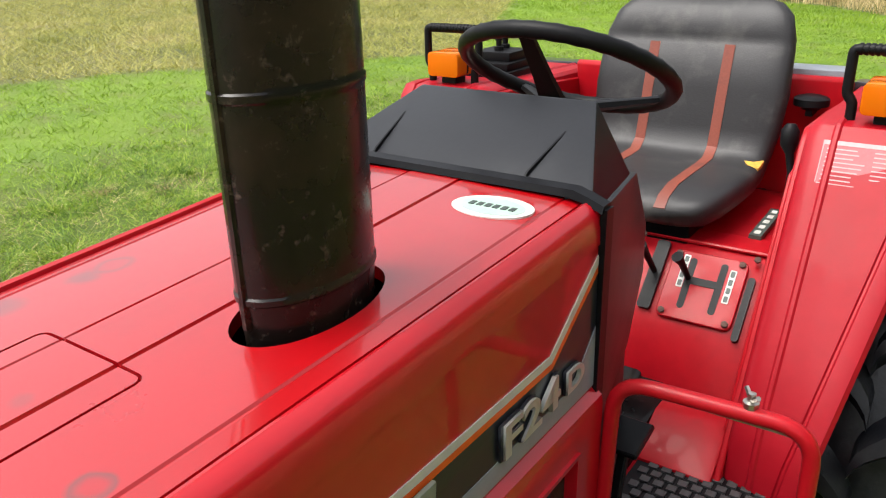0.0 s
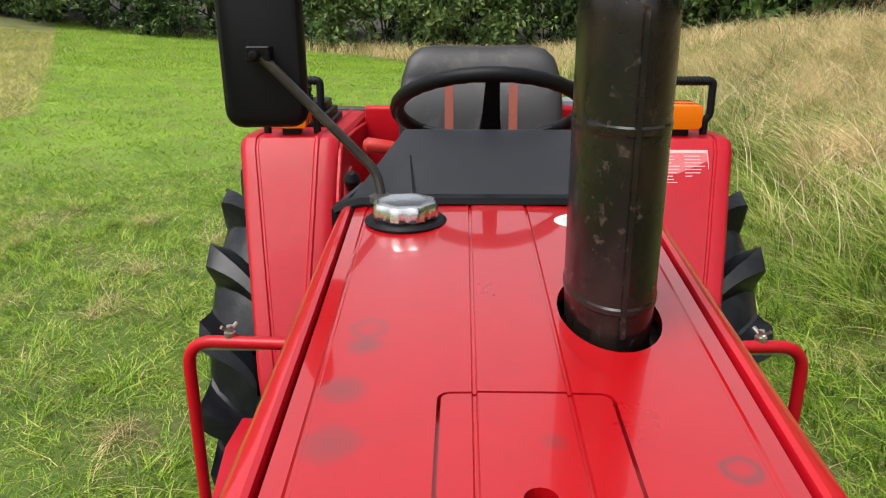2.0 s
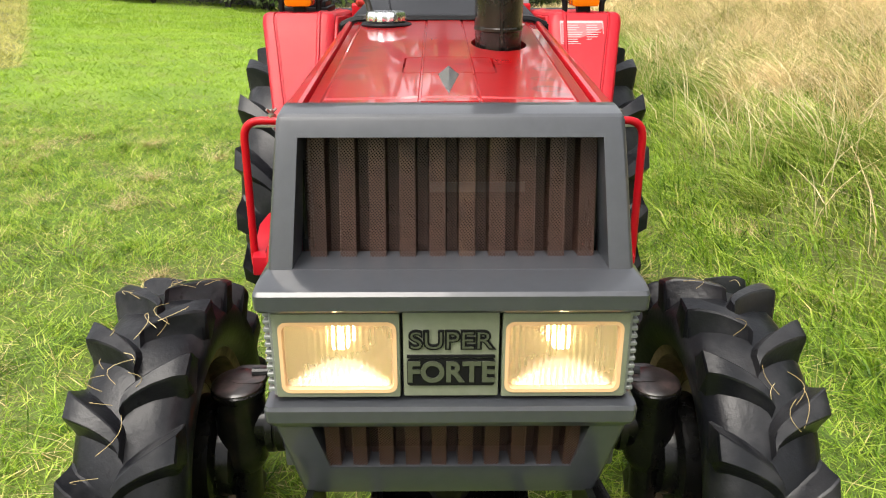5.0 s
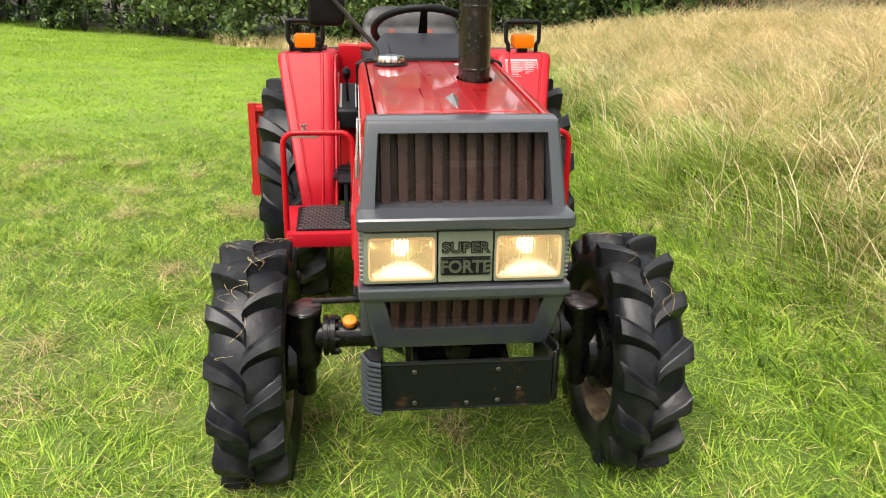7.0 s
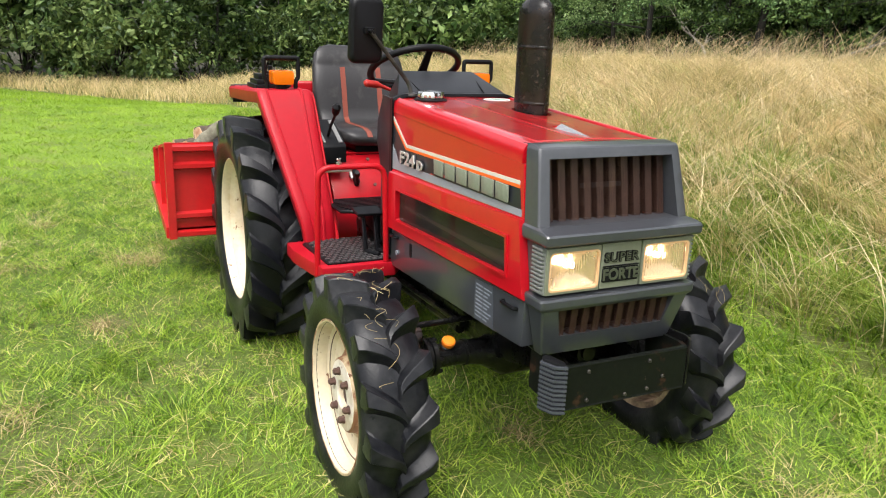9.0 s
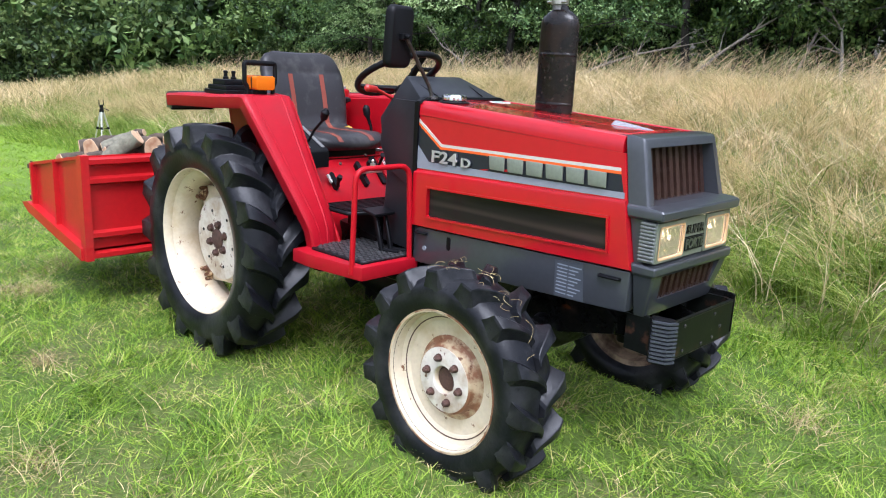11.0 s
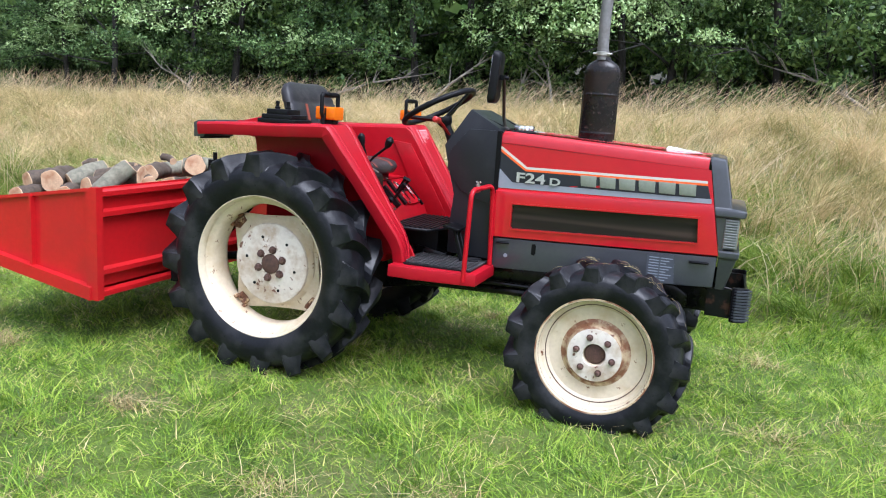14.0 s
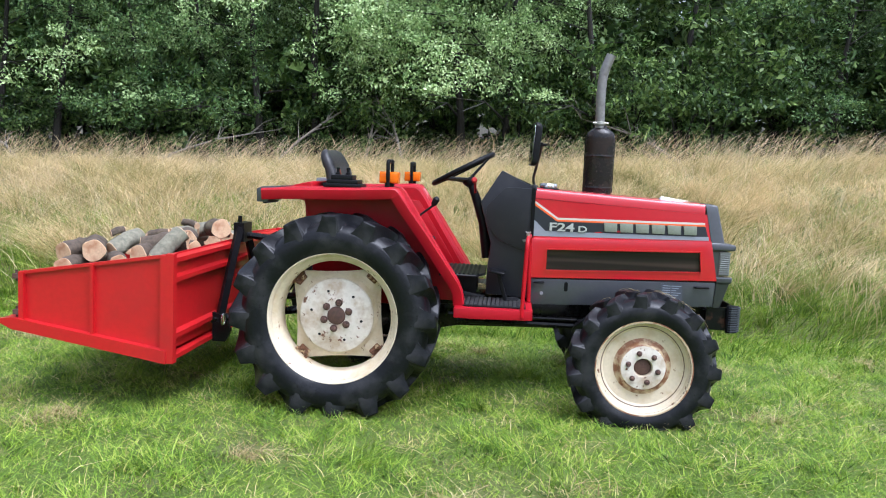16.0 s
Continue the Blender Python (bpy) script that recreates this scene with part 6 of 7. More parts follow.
    part("tread_plate", bm, BLACK, plat)
    for k in range(9):
        bm = bmesh.new()
        box(bm, (0.508 + 0.024 * k, -0.345 + 0.010 * max(0, k - 6), 0.740), (0.520 + 0.024 * k, 0.092, 0.747))
        part("ridge", bm, PLASTIC, plat)
    bm = bmesh.new()
    box(bm, (0.19, -0.335, 0.898), (0.272, 0.346, 0.907))
    rounded(bm, 0.003, 1)
    part("cover_lip", bm, RED_WORN, tr)
    # front gate plate, slots and levers
    tilt = Matrix.Translation((0.346, 0.0, 0.832)) @ Matrix.Rotation(radians(-45), 4, "Y")
    bm = bmesh.new()
    prism(bm, rrect(0.155, 0.155, 0.015, 3, 0.21, 0.0), "x", -0.006, 0.006)
    rounded(bm, 0.002, 1)
    bmesh.ops.transform(bm, matrix=tilt, verts=bm.verts)
    gate = part("gate_plate", bm, RED_WORN, tractor, "red gear gate plate with slots")
    bm = bmesh.new()
    for y, z, h in ((0.178, 0.005, 0.115), (0.242, 0.005, 0.115), (0.300, -0.025, 0.14), (0.105, 0.01, 0.16)):
        prism(bm, rrect(0.014 if y > 0.15 else 0.028, h, 0.006, 3, y, z), "x", -0.004, 0.0074)
    prism(bm, rrect(0.075, 0.016, 0.004, 2, 0.21, 0.012), "x", -0.004, 0.0076)
    bmesh.ops.transform(bm, matrix=tilt, verts=bm.verts)
    part("gate_slot", bm, BLACK, gate, "dark lever slots")
    for y, z0 in ((0.163, 0.030), (0.262, 0.015)):
        bm = bmesh.new()
        prism(bm, rrect(0.013, 0.075, 0.002, 2, y, z0), "x", 0.005, 0.0078)
        bmesh.ops.transform(bm, matrix=tilt, verts=bm.verts)
        sc = part("gear_scale", bm, STICKER, gate, "pale gear scale")
        bm = bmesh.new()
        for k in range(4):
            prism(bm, rrect(0.008, 0.013, 0.002, 2, y, z0 - 0.028 + 0.0185 * k), "x", 0.0077, 0.0084)
        bmesh.ops.transform(bm, matrix=tilt, verts=bm.verts)
        part("scale_print", bm, PRINT_DARK, gate)
    for y, z, L, mat in ((0.178, 0.015, 0.055, PLASTIC), (0.105, 0.015, 0.075, PLASTIC)):
        bm = bmesh.new()
        tube(bm, [tilt @ Vector((0.0, y, z)), tilt @ Vector((L, y - 0.01, z + 0.012)), tilt @ Vector((L + 0.022, y - 0.016, z + 0.015))], [0.006, 0.0075, 0.013], 12)
        part("gear_lever", bm, mat, tr, "black gear lever")
    for y, z in ((0.145, 0.068), (0.275, 0.068), (0.145, -0.066), (0.275, -0.066), (0.30, 0.085)):
        bm = bmesh.new()
        lathe(bm, [(0.007, 0.0), (0.007, 0.006), (0.0, 0.007)], 6, tilt @ Matrix.Translation((0.006, y, z)) @ Matrix.Rotation(radians(90), 4, "Y"))
        part("bolt", bm, RUST, tr)
    # slots, scale and knob on the right of the cover
    for y, z, h in ((-0.010, -0.010, 0.135), (-0.185, -0.035, 0.085)):
        bm = bmesh.new()
        prism(bm, rrect(0.022, h, 0.010, 4, y, z), "x", -0.004, 0.0215)
        bmesh.ops.transform(bm, matrix=tilt, verts=bm.verts)
        part("cover_slot", bm, BLACK, tr, "dark lever slot in the red cover")
    bm = bmesh.new()
    prism(bm, rrect(0.010, 0.045, 0.003, 2, -0.207, -0.025), "x", 0.012, 0.0222)
    bmesh.ops.transform(bm, matrix=tilt, verts=bm.verts)
    part("gear_scale", bm, STICKER, tr, "pale gear scale")
    for y, z, L in ((-0.010, -0.03, 0.085), (-0.185, -0.075, 0.050)):
        bm = bmesh.new()
        tube(bm, [tilt @ Vector((0.005, y, z)), tilt @ Vector((L, y - 0.01, z + 0.012)), tilt @ Vector((L + 0.012, y - 0.012, z + 0.014)), tilt @ Vector((L + 0.03, y - 0.016, z + 0.015))], [0.007, 0.008, 0.014, 0.011], 12)
        part("range_lever", bm, PLASTIC, tr, "black range lever")
    for y, z in ((-0.11, 0.05), (-0.11, -0.09), (-0.26, 0.03), (0.06, 0.09)):
        bm = bmesh.new()
        lathe(bm, [(0.008, 0.0), (0.008, 0.006), (0.0, 0.007)], 6, tilt @ Matrix.Translation((0.019, y, z)) @ Matrix.Rotation(radians(90), 4, "Y"))
        part("bolt", bm, RUST, tr)
    for y in (-0.305, -0.257, 0.24):
        bm = bmesh.new()
        prism(bm, [(0.806, 0.752), (0.826, 0.752), (0.872, 0.606), (0.850, 0.606)], "y", y - 0.008, y + 0.008)
        rounded(bm, 0.003, 1)
        tube(bm, [(0.862, y, 0.612), (0.93, y * 0.9, 0.612)], 0.008, 8)
        pedal = part("pedal", bm, BLACK, tractor, "black foot pedal arm with a ribbed pad")
        bm = bmesh.new()
        prism(bm, [(0.765, 0.758), (0.770, 0.770), (0.850, 0.756), (0.846, 0.744)], "y", y - 0.030, y + 0.030)
        rounded(bm, 0.003, 1)
        part("pad", bm, BLACK, pedal, "worn black pedal pad")
    # lever consoles beside the seat
    bm = bmesh.new()
    prism(bm, [(0.17, 1.045), (0.22, 1.052), (0.405, 0.965), (0.415, 0.955), (0.415, 0.885), (0.17, 0.885)], "y", -0.346, -0.240)
    rounded(bm, 0.005)
    con = part("lever_console", bm, PLASTIC, tractor, "black hydraulic lever console with a lever slot")
    bm = bmesh.new()
    for y0, y1 in ((-0.335, -0.325), (-0.268, -0.250)):
        prism(bm, [(0.23, 1.048), (0.23, 1.051), (0.395, 0.9735), (0.395, 0.9705)], "y", y0, y1)
    part("slot_edge", bm, STEEL, con, "worn bright slot edge")
    bm = bmesh.new()
    tube(bm, [(0.33, -0.30, 0.98), (0.385, -0.30, 1.045), (0.444, -0.30, 1.092), (0.453, -0.30, 1.105), (0.466, -0.30, 1.130), (0.473, -0.30, 1.143)], [0.006, 0.006, 0.006, 0.016, 0.019, 0.008], 14)
    part("lift_lever", bm, PLASTIC, con, "lever with a round black knob")
    bm = bmesh.new()
    tube(bm, [(0.07, 0.30, 0.90), (0.05, 0.295, 1.02), (0.04, 0.285, 1.06), (0.035, 0.28, 1.08), (0.03, 0.278, 1.11), (0.028, 0.278, 1.125)], [0.008, 0.008, 0.009, 0.019, 0.020, 0.010], 14)
    part("side_lever", bm, PLASTIC, tractor, "black lever with a round knob beside the seat")
    bm = bmesh.new()
    box(bm, (0.0, 0.256, 0.904), (0.20, 0.282, 0.916))
    sc = part("lever_scale", bm, PRINT_DARK, tractor, "dark lever scale with white numbers")
    bm = bmesh.new()
    for k in range(5):
        box(bm, (0.016 + 0.038 * k, 0.263, 0.915), (0.036 + 0.038 * k, 0.275, 0.9172))
    part("scale_print", bm, STICKER, sc)


footwell()


def mirror():
    bm = bmesh.new()
    base = Vector((0.985, -0.178, 1.222))
    pts = bend([base, (0.975, -0.186, 1.262), (1.005, -0.335, 1.428), (1.005, -0.352, 1.442)], 0.02, 5)
    tube(bm, pts, 0.0075, 10)
    lathe(bm, [(0.022, 0.0), (0.020, 0.008), (0.010, 0.012), (0.0, 0.012)], 16, Matrix.Translation(base - Vector((0, 0, 0.004))))
    arm = part("mirror_arm", bm, BLACK_ARM, tractor, "bent black mirror arm")
    bm = bmesh.new()
    m = Matrix.Translation((0.972, -0.350, 1.440)) @ Matrix.Rotation(radians(6), 4, "Z") @ Matrix.Rotation(radians(4), 4, "Y")
    rings = []
    for x, k in ((-0.016, 0.97), (-0.012, 1.0), (0.004, 1.0), (0.014, 0.95), (0.019, 0.86)):
        rings.append([m @ Vector((x, y * k, z * k)) for y, z in rrect(0.124, 0.222, 0.026, 5)])
    loft(bm, rings)
    head = part("mirror_head", bm, PLASTIC, arm, "black plastic mirror back")
    bm = bmesh.new()
    prism(bm, rrect(0.112, 0.205, 0.022, 5), "x", -0.0175, -0.0163)
    bmesh.ops.transform(bm, matrix=m, verts=bm.verts)
    part("mirror_glass", bm, MIRROR, arm)
    bm = bmesh.new()
    box(bm, (0.985, -0.366, 1.430), (1.012, -0.330, 1.452))
    lathe(bm, [(0.008, 0.0), (0.008, 0.03), (0.0, 0.031)], 6, Matrix.Translation((1.0, -0.35, 1.44)) @ Matrix.Rotation(radians(90), 4, "Y"))
    rounded(bm, 0.002, 1)
    part("mirror_bolt", bm, BLACK, arm)


mirror()


def running_gear():
    # chassis rails, sump and gearbox
    bm = bmesh.new()
    prism(bm, [(-0.25, 0.42), (-0.25, 0.70), (0.3, 0.74), (0.62, 0.58), (1.0, 0.60), (1.80, 0.60), (1.86, 0.56), (1.86, 0.50), (1.62, 0.44), (1.2, 0.44), (0.6, 0.42), (0.2, 0.34), (-0.1, 0.34)], "y", -0.135, 0.135)
    rounded(bm, 0.012)
    part("chassis", bm, GRIME, tractor, "greasy black gearbox, sump and front frame")
    bm = bmesh.new()
    tube(bm, [(0.0, -0.50, 0.52), (0.0, -0.30, 0.52), (0.0, -0.18, 0.52), (0.0, 0.18, 0.52), (0.0, 0.30, 0.52), (0.0, 0.50, 0.52)], [0.06, 0.07, 0.12, 0.12, 0.07, 0.06], 20)
    part("rear_axle", bm, GRIME, tractor, "black rear axle housing")
    # front axle beam with knuckles
    bm = bmesh.new()
    tube(bm, [(1.57, -0.40, 0.455), (1.57, -0.30, 0.455), (1.57, -0.222, 0.455), (1.57, -0.16, 0.450), (1.57, -0.09, 0.44), (1.57, 0.09, 0.44), (1.57, 0.16, 0.450), (1.57, 0.222, 0.455), (1.57, 0.30, 0.455), (1.57, 0.40, 0.455)], [0.040, 0.038, 0.038, 0.045, 0.078, 0.078, 0.045, 0.038, 0.038, 0.040], 24)
    ax = part("front_axle", bm, GRIME, tractor, "black greasy front axle beam")
    for s in SIDES:
        turned = Matrix.Translation((1.57, 0, 0.455)) @ Matrix.Rotation(radians(-90 * s), 4, "X")
        # upright housing: a drum over a slimmer foot, with a sloping cap
        bm = bmesh.new()
        lathe(bm, [(0.0, 0.262), (0.026, 0.262), (0.030, 0.272), (0.032, 0.345), (0.044, 0.360), (0.050, 0.375), (0.053, 0.42), (0.051, 0.52), (0.055, 0.528), (0.055, 0.540), (0.0, 0.541)], 28, pose(1.57, s * 0.425, 0))
        rounded(bm, 0.003, 1)
        hub = part("knuckle", bm, GRIME, ax, "greasy steering knuckle housing")
        bm = bmesh.new()
        lathe(bm, [(0.052, 0.0), (0.052, 0.007), (0.047, 0.011), (0.020, 0.013), (0.0, 0.013)], 28, Matrix.Translation((1.57, s * 0.425, 0.540)) @ Matrix.Rotation(radians(5), 4, "Y"))
        prism(bm, rrect(0.075, 0.070, 0.02, 3, 1.545, s * 0.405), "z", 0.541, 0.553)
        part("knuckle_cap", bm, WORN_CAP, hub, "rounded grey-red cap")
        bm = bmesh.new()
        lathe(bm, [(0.044, 0.330), (0.061, 0.331), (0.061, 0.345), (0.054, 0.347), (0.054, 0.351), (0.062, 0.352), (0.062, 0.366), (0.046, 0.368)], 28, turned)
        part("axle_flange", bm, GRIME, ax, "double bolted flange")
        bm = bmesh.new()
        lathe(bm, [(0.036, 0.227), (0.043, 0.225), (0.043, 0.216), (0.036, 0.214)], 24, turned)
        part("axle_band", bm, GRIME, ax)
        bm = bmesh.new()
        lathe(bm, [(0.0, 0.440), (0.060, 0.440), (0.088, 0.446), (0.092, 0.470), (0.120, 0.478), (0.126, 0.520), (0.118, 0.534), (0.0, 0.535)], 32, Matrix.Translation((1.55, 0, 0.365)) @ Matrix.Rotation(radians(-90 * s), 4, "X"))
        part("hub_drum", bm, GRIME, ax, "greasy black hub drum behind the wheel")
        for k in range(8):
            a = radians(45 * k + 10)
            at = (1.57 + 0.053 * math.cos(a), s * 0.3305, 0.455 + 0.053 * math.sin(a))
            bm = bmesh.new()
            lathe(bm, [(0.0085, -0.004), (0.0085, 0.009), (0.004, 0.010), (0.004, 0.015), (0.0, 0.015)], 6, Matrix.Translation(at) @ Matrix.Rotation(radians(90 * s), 4, "X"))
            part("flange_bolt", bm, GRIME, ax)
        bm = bmesh.new()
        tube(bm, [(1.545, s * 0.40, 0.556), (1.53, s * 0.10, 0.556), (1.53, 0.0, 0.556)], 0.010, 10)
        part("track_rod", bm, GRIME, ax)
    bm = bmesh.new()
    lathe(bm, [(0.020, 0.0), (0.020, 0.012), (0.017, 0.014), (0.017, 0.02), (0.0, 0.02)], 16, pose(1.578, -0.287, 0.482, 0, 25, 0))
    plug = part("plug_collar", bm, GRIME, ax, "black threaded collar")
    bm = bmesh.new()
    lathe(bm, [(0.021, 0.018), (0.022, 0.021), (0.022, 0.032), (0.019, 0.036), (0.0, 0.038)], 12, pose(1.578, -0.287, 0.482, 0, 25, 0))
    part("oil_plug", bm, YELLOW_PLASTIC, plug, "bright orange oil plug")
    # under-frame rods along the side
    for pts, r in (([(0.55, -0.20, 0.50), (1.45, -0.17, 0.50)], 0.012), ([(0.60, -0.16, 0.46), (1.40, -0.15, 0.465)], 0.020)):
        bm = bmesh.new()
        tube(bm, pts, r, 10)
        part("linkage_rod", bm, GRIME, tractor)
    bm = bmesh.new()
    box(bm, (0.75, -0.25, 0.515), (0.95, -0.14, 0.55))
    rounded(bm, 0.006)
    part("step_bracket", bm, GRIME, tractor)
    # front bumper plate, its arms and ribbed rubber corners
    bm = bmesh.new()
    prism(bm, [(2.07, -0.215), (2.10, -0.205), (2.10, 0.205), (2.07, 0.215), (1.94, 0.205), (1.94, 0.195), (2.065, 0.203), (2.09, 0.195), (2.09, -0.195), (2.065, -0.203), (1.94, -0.195), (1.94, -0.205)], "z", 0.498, 0.622)
    for z in (0.499, 0.618):
        tube(bm, [(2.072, -0.212, z), (2.098, -0.203, z), (2.098, 0.203, z), (2.072, 0.212, z)], 0.0035, 8)
    bump = part("bumper", bm, BUMPER, tractor, "black steel bumper plate with chipped paint")
    for y, z in ((-0.125, 0.598), (0.075, 0.598), (-0.125, 0.516), (0.075, 0.516), (0.125, 0.545), (0.0, 0.512)):
        bm = bmesh.new()
        lathe(bm, [(0.0060, 0.0), (0.0060, 0.003), (0.004, 0.0045), (0.0, 0.0045)], 6, Matrix.Translation((2.0995, y, z)) @ Matrix.Rotation(radians(90), 4, "Y"))
        part("bolt", bm, BLACK_ARM, bump)
    for y in (-0.115, 0.115):
        bm = bmesh.new()
        prism(bm, [(1.80, 0.50), (1.80, 0.60), (1.92, 0.60), (2.00, 0.570), (2.09, 0.560), (2.09, 0.505)], "y", y - 0.006, y + 0.006)
        rounded(bm, 0.002, 1)
        part("weight_bracket", bm, GRIME, bump, "black steel bracket plate")
    bm = bmesh.new()
    box(bm, (1.80, -0.109, 0.492), (1.96, 0.109, 0.510))
    lathe(bm, [(0.034, 0.0), (0.034, 0.05), (0.022, 0.052), (0.022, 0.060)], 20, Matrix.Translation((1.87, 0.0, 0.560)) @ Matrix.Rotation(radians(90), 4, "Y"))
    part("cross_plate", bm, GRIME, bump)
    bm = bmesh.new()
    prism(bm, [(1.96, 0.205), (2.06, 0.222), (2.088, 0.216), (2.100, 0.206), (2.104, 0.212), (2.090, 0.224), (2.060, 0.230), (1.96, 0.213)], "z", 0.505, 0.640)
    rounded(bm, 0.002, 1)
    part("end_bracket", bm, GRIME, bump, "bent bare end bracket")
    for s in (-1,):
        bm = bmesh.new()
        prism(bm, [(2.040, s * 0.212), (2.040, s * 0.234), (2.058, s * 0.244), (2.100, s * 0.228), (2.111, s * 0.205), (2.095, s * 0.200)], "z", 0.488, 0.636)
        rounded(bm, 0.006)
        corner = part("bumper_corner", bm, PLASTIC, tractor, "ribbed rubber bumper corner")
        for i in range(11):
            z = 0.497 + i * 0.0125
            bm = bmesh.new()
            prism(bm, [(2.043, s * 0.232), (2.058, s * 0.251), (2.104, s * 0.235), (2.119, s * 0.204), (2.095, s * 0.204)], "z", z, z + 0.007)
            part("rib", bm, GREY_RUBBER, corner)


running_gear()


def hitch():
    for s in SIDES:
        for pts, r in (([(-0.15, s * 0.22, 0.50), (-0.45, s * 0.30, 0.46), (-0.74, s * 0.36, 0.42)], 0.022), ([(-0.22, s * 0.22, 0.86), (-0.50, s * 0.31, 0.50)], 0.016), ([(-0.12, s * 0.10, 0.86), (-0.24, s * 0.22, 0.88)], 0.026)):
            bm = bmesh.new()
            tube(bm, pts, r, 10)
            part("hitch_arm", bm, GRIME, tractor, "black three-point hitch arm")
    bm = bmesh.new()
    tube(bm, [(-0.20, 0, 0.82), (-0.74, 0, 0.86)], 0.020, 10)
    part("top_link", bm, GRIME, tractor, "black top link")


hitch()

# ---- transport box behind the tractor, with its load ----
FX, RX = -0.755, -1.50          # front and rear of the box, at the floor line


def transport_box():
    t = thing("transport_box", "bright red steel transport box carried behind the tractor, full of logs", "box", at=pose(-1.15, 0, 0.34))
    inv = Matrix.Translation((1.15, 0, -0.34))

    def add(name, bm, mat, parent=t, label="", sm=0):
        bmesh.ops.transform(bm, matrix=inv if parent is t else inv, verts=bm.verts)
        return part(name, bm, mat, parent, label, smooth=sm)

    zf = lambda x: 0.355 + (x - FX) * -0.135      # floor rises to the tail
    zt = lambda x: 0.826 + (x - FX) * 0.165       # rim falls to the tail
    bm = bmesh.new()
    prism(bm, [(FX, 0.335), (FX, 0.355), (RX - 0.10, zf(RX - 0.10)), (RX - 0.10, zf(RX) - 0.006)], "y", -0.87, 0.87)
    add("floor_plate", bm, RED_BOX, label="red steel floor")
    for s in SIDES:
        bm = bmesh.new()
        prism(bm, [(FX, 0.34), (FX, zt(FX)), (RX, zt(RX)), (RX, zf(RX))], "y", s * 0.850, s * 0.856)
        side = add("side_panel", bm, RED_BOX, label="red steel side panel")
        bm = bmesh.new()
        a, b = sorted((s * 0.846, s * 0.872))
        prism(bm, [(FX, zt(FX) - 0.012), (FX, zt(FX) + 0.004), (RX, zt(RX) + 0.004), (RX, zt(RX) - 0.012)], "y", a, b)
        add("rim_rail", bm, RED_BOX, side)
        for x, w in ((FX - 0.016, 0.032), (-1.13, 0.014), (RX + 0.012, 0.024)):
            bm = bmesh.new()
            a, b = sorted((s * 0.852, s * 0.882))
            prism(bm, [(x - w / 2, zf(x) + 0.0), (x + w / 2, zf(x)), (x + w / 2, zt(x)), (x - w / 2, zt(x))], "y", a, b)
            add("stiffener", bm, RED_BOX, side)
        bm = bmesh.new()
        a, b = sorted((s * 0.852, s * 0.898))
        prism(bm, [(FX, 0.300), (FX, 0.362), (RX - 0.03, zf(RX - 0.03) + 0.022), (RX - 0.12, zf(RX - 0.12) - 0.005), (RX - 0.03, zf(RX - 0.03) - 0.035)], "y", a, b)
        add("side_sill", bm, RED_BOX, label="red folded sill")
        for z in (zt(RX) - 0.02, zf(RX) + 0.05):
            bm = bmesh.new()
            box(bm, (RX - 0.03, s * 0.862 - 0.02, z - 0.012), (RX + 0.0, s * 0.862 + 0.02, z + 0.012))
            tube(bm, [(RX - 0.02, s * 0.862, z - 0.025), (RX - 0.02, s * 0.862, z + 0.028)], 0.006, 8)
            add("tailgate_pin", bm, RUST, side)
    bm = bmesh.new()
    box(bm, (FX - 0.006, -0.85, 0.33), (FX, 0.85, 0.828))
    fr = add("front_panel", bm, RED_BOX, label="red steel front panel with pressed ribs")
    for z in (0.80, 0.705, 0.430, 0.325):
        bm = bmesh.new()
        prism(bm, [(FX, z - 0.024), (FX + 0.030, z - 0.012), (FX + 0.030, z + 0.010), (FX, z + 0.020)], "y", -0.875, 0.875)
        add("rib", bm, RED_BOX, fr)
    for s in SIDES:
        bm = bmesh.new()
        box(bm, (FX - 0.002, min(s * 0.845, s * 0.885), 0.30), (FX + 0.034, max(s * 0.845, s * 0.885), 0.832))
        add("corner_post", bm, RED_BOX, fr)
    bm = bmesh.new()
    prism(bm, [(RX - 0.004, zf(RX)), (RX - 0.010, zt(RX) - 0.01), (RX - 0.004, zt(RX) - 0.01), (RX + 0.002, zf(RX))], "y", -0.845, 0.845)
    add("tailgate", bm, RED_BOX, label="red tailgate")
    # head frame for the hitch
    for y in (-0.36, 0.36):
        bm = bmesh.new()
        prism(bm, [(FX + 0.028, 0.30), (FX + 0.028, 0.46), (FX + 0.10, 0.44), (FX + 0.13, 0.36), (FX + 0.10, 0.30)], "y", y - 0.012, y + 0.012)
        add("hitch_plate", bm, BLACK, fr, "black hitch bracket")
    for y in (-0.40, 0.40):
        bm = bmesh.new()
        ring = [(FX + 0.10, y + 0.03 * math.cos(a), 0.43 + 0.03 * math.sin(a)) for a in (2 * math.pi * k / 20 for k in range(21))]
        tube(bm, ring, 0.0035, 6)
        tube(bm, [(FX + 0.10, y, 0.46), (FX + 0.10, y, 0.40)], 0.006, 8)
        add("lynch_pin", bm, CHROME, fr, "bright lynch pin")
    bm = bmesh.new()
    tube(bm, [(FX + 0.06, -0.36, 0.40), (FX + 0.06, -0.06, 0.90)], 0.026, 4)
    tube(bm, [(FX + 0.06, 0.36, 0.40), (FX + 0.06, 0.06, 0.90)], 0.026, 4)
    box(bm, (FX + 0.03, -0.07, 0.82), (FX + 0.09, 0.07, 0.93))
    tube(bm, [(FX + 0.06, -0.05, 0.90), (FX + 0.06, -0.05, 0.97)], 0.012, 8)
    add("head_frame", bm, BLACK, fr, "black A-shaped head frame")


transport_box()


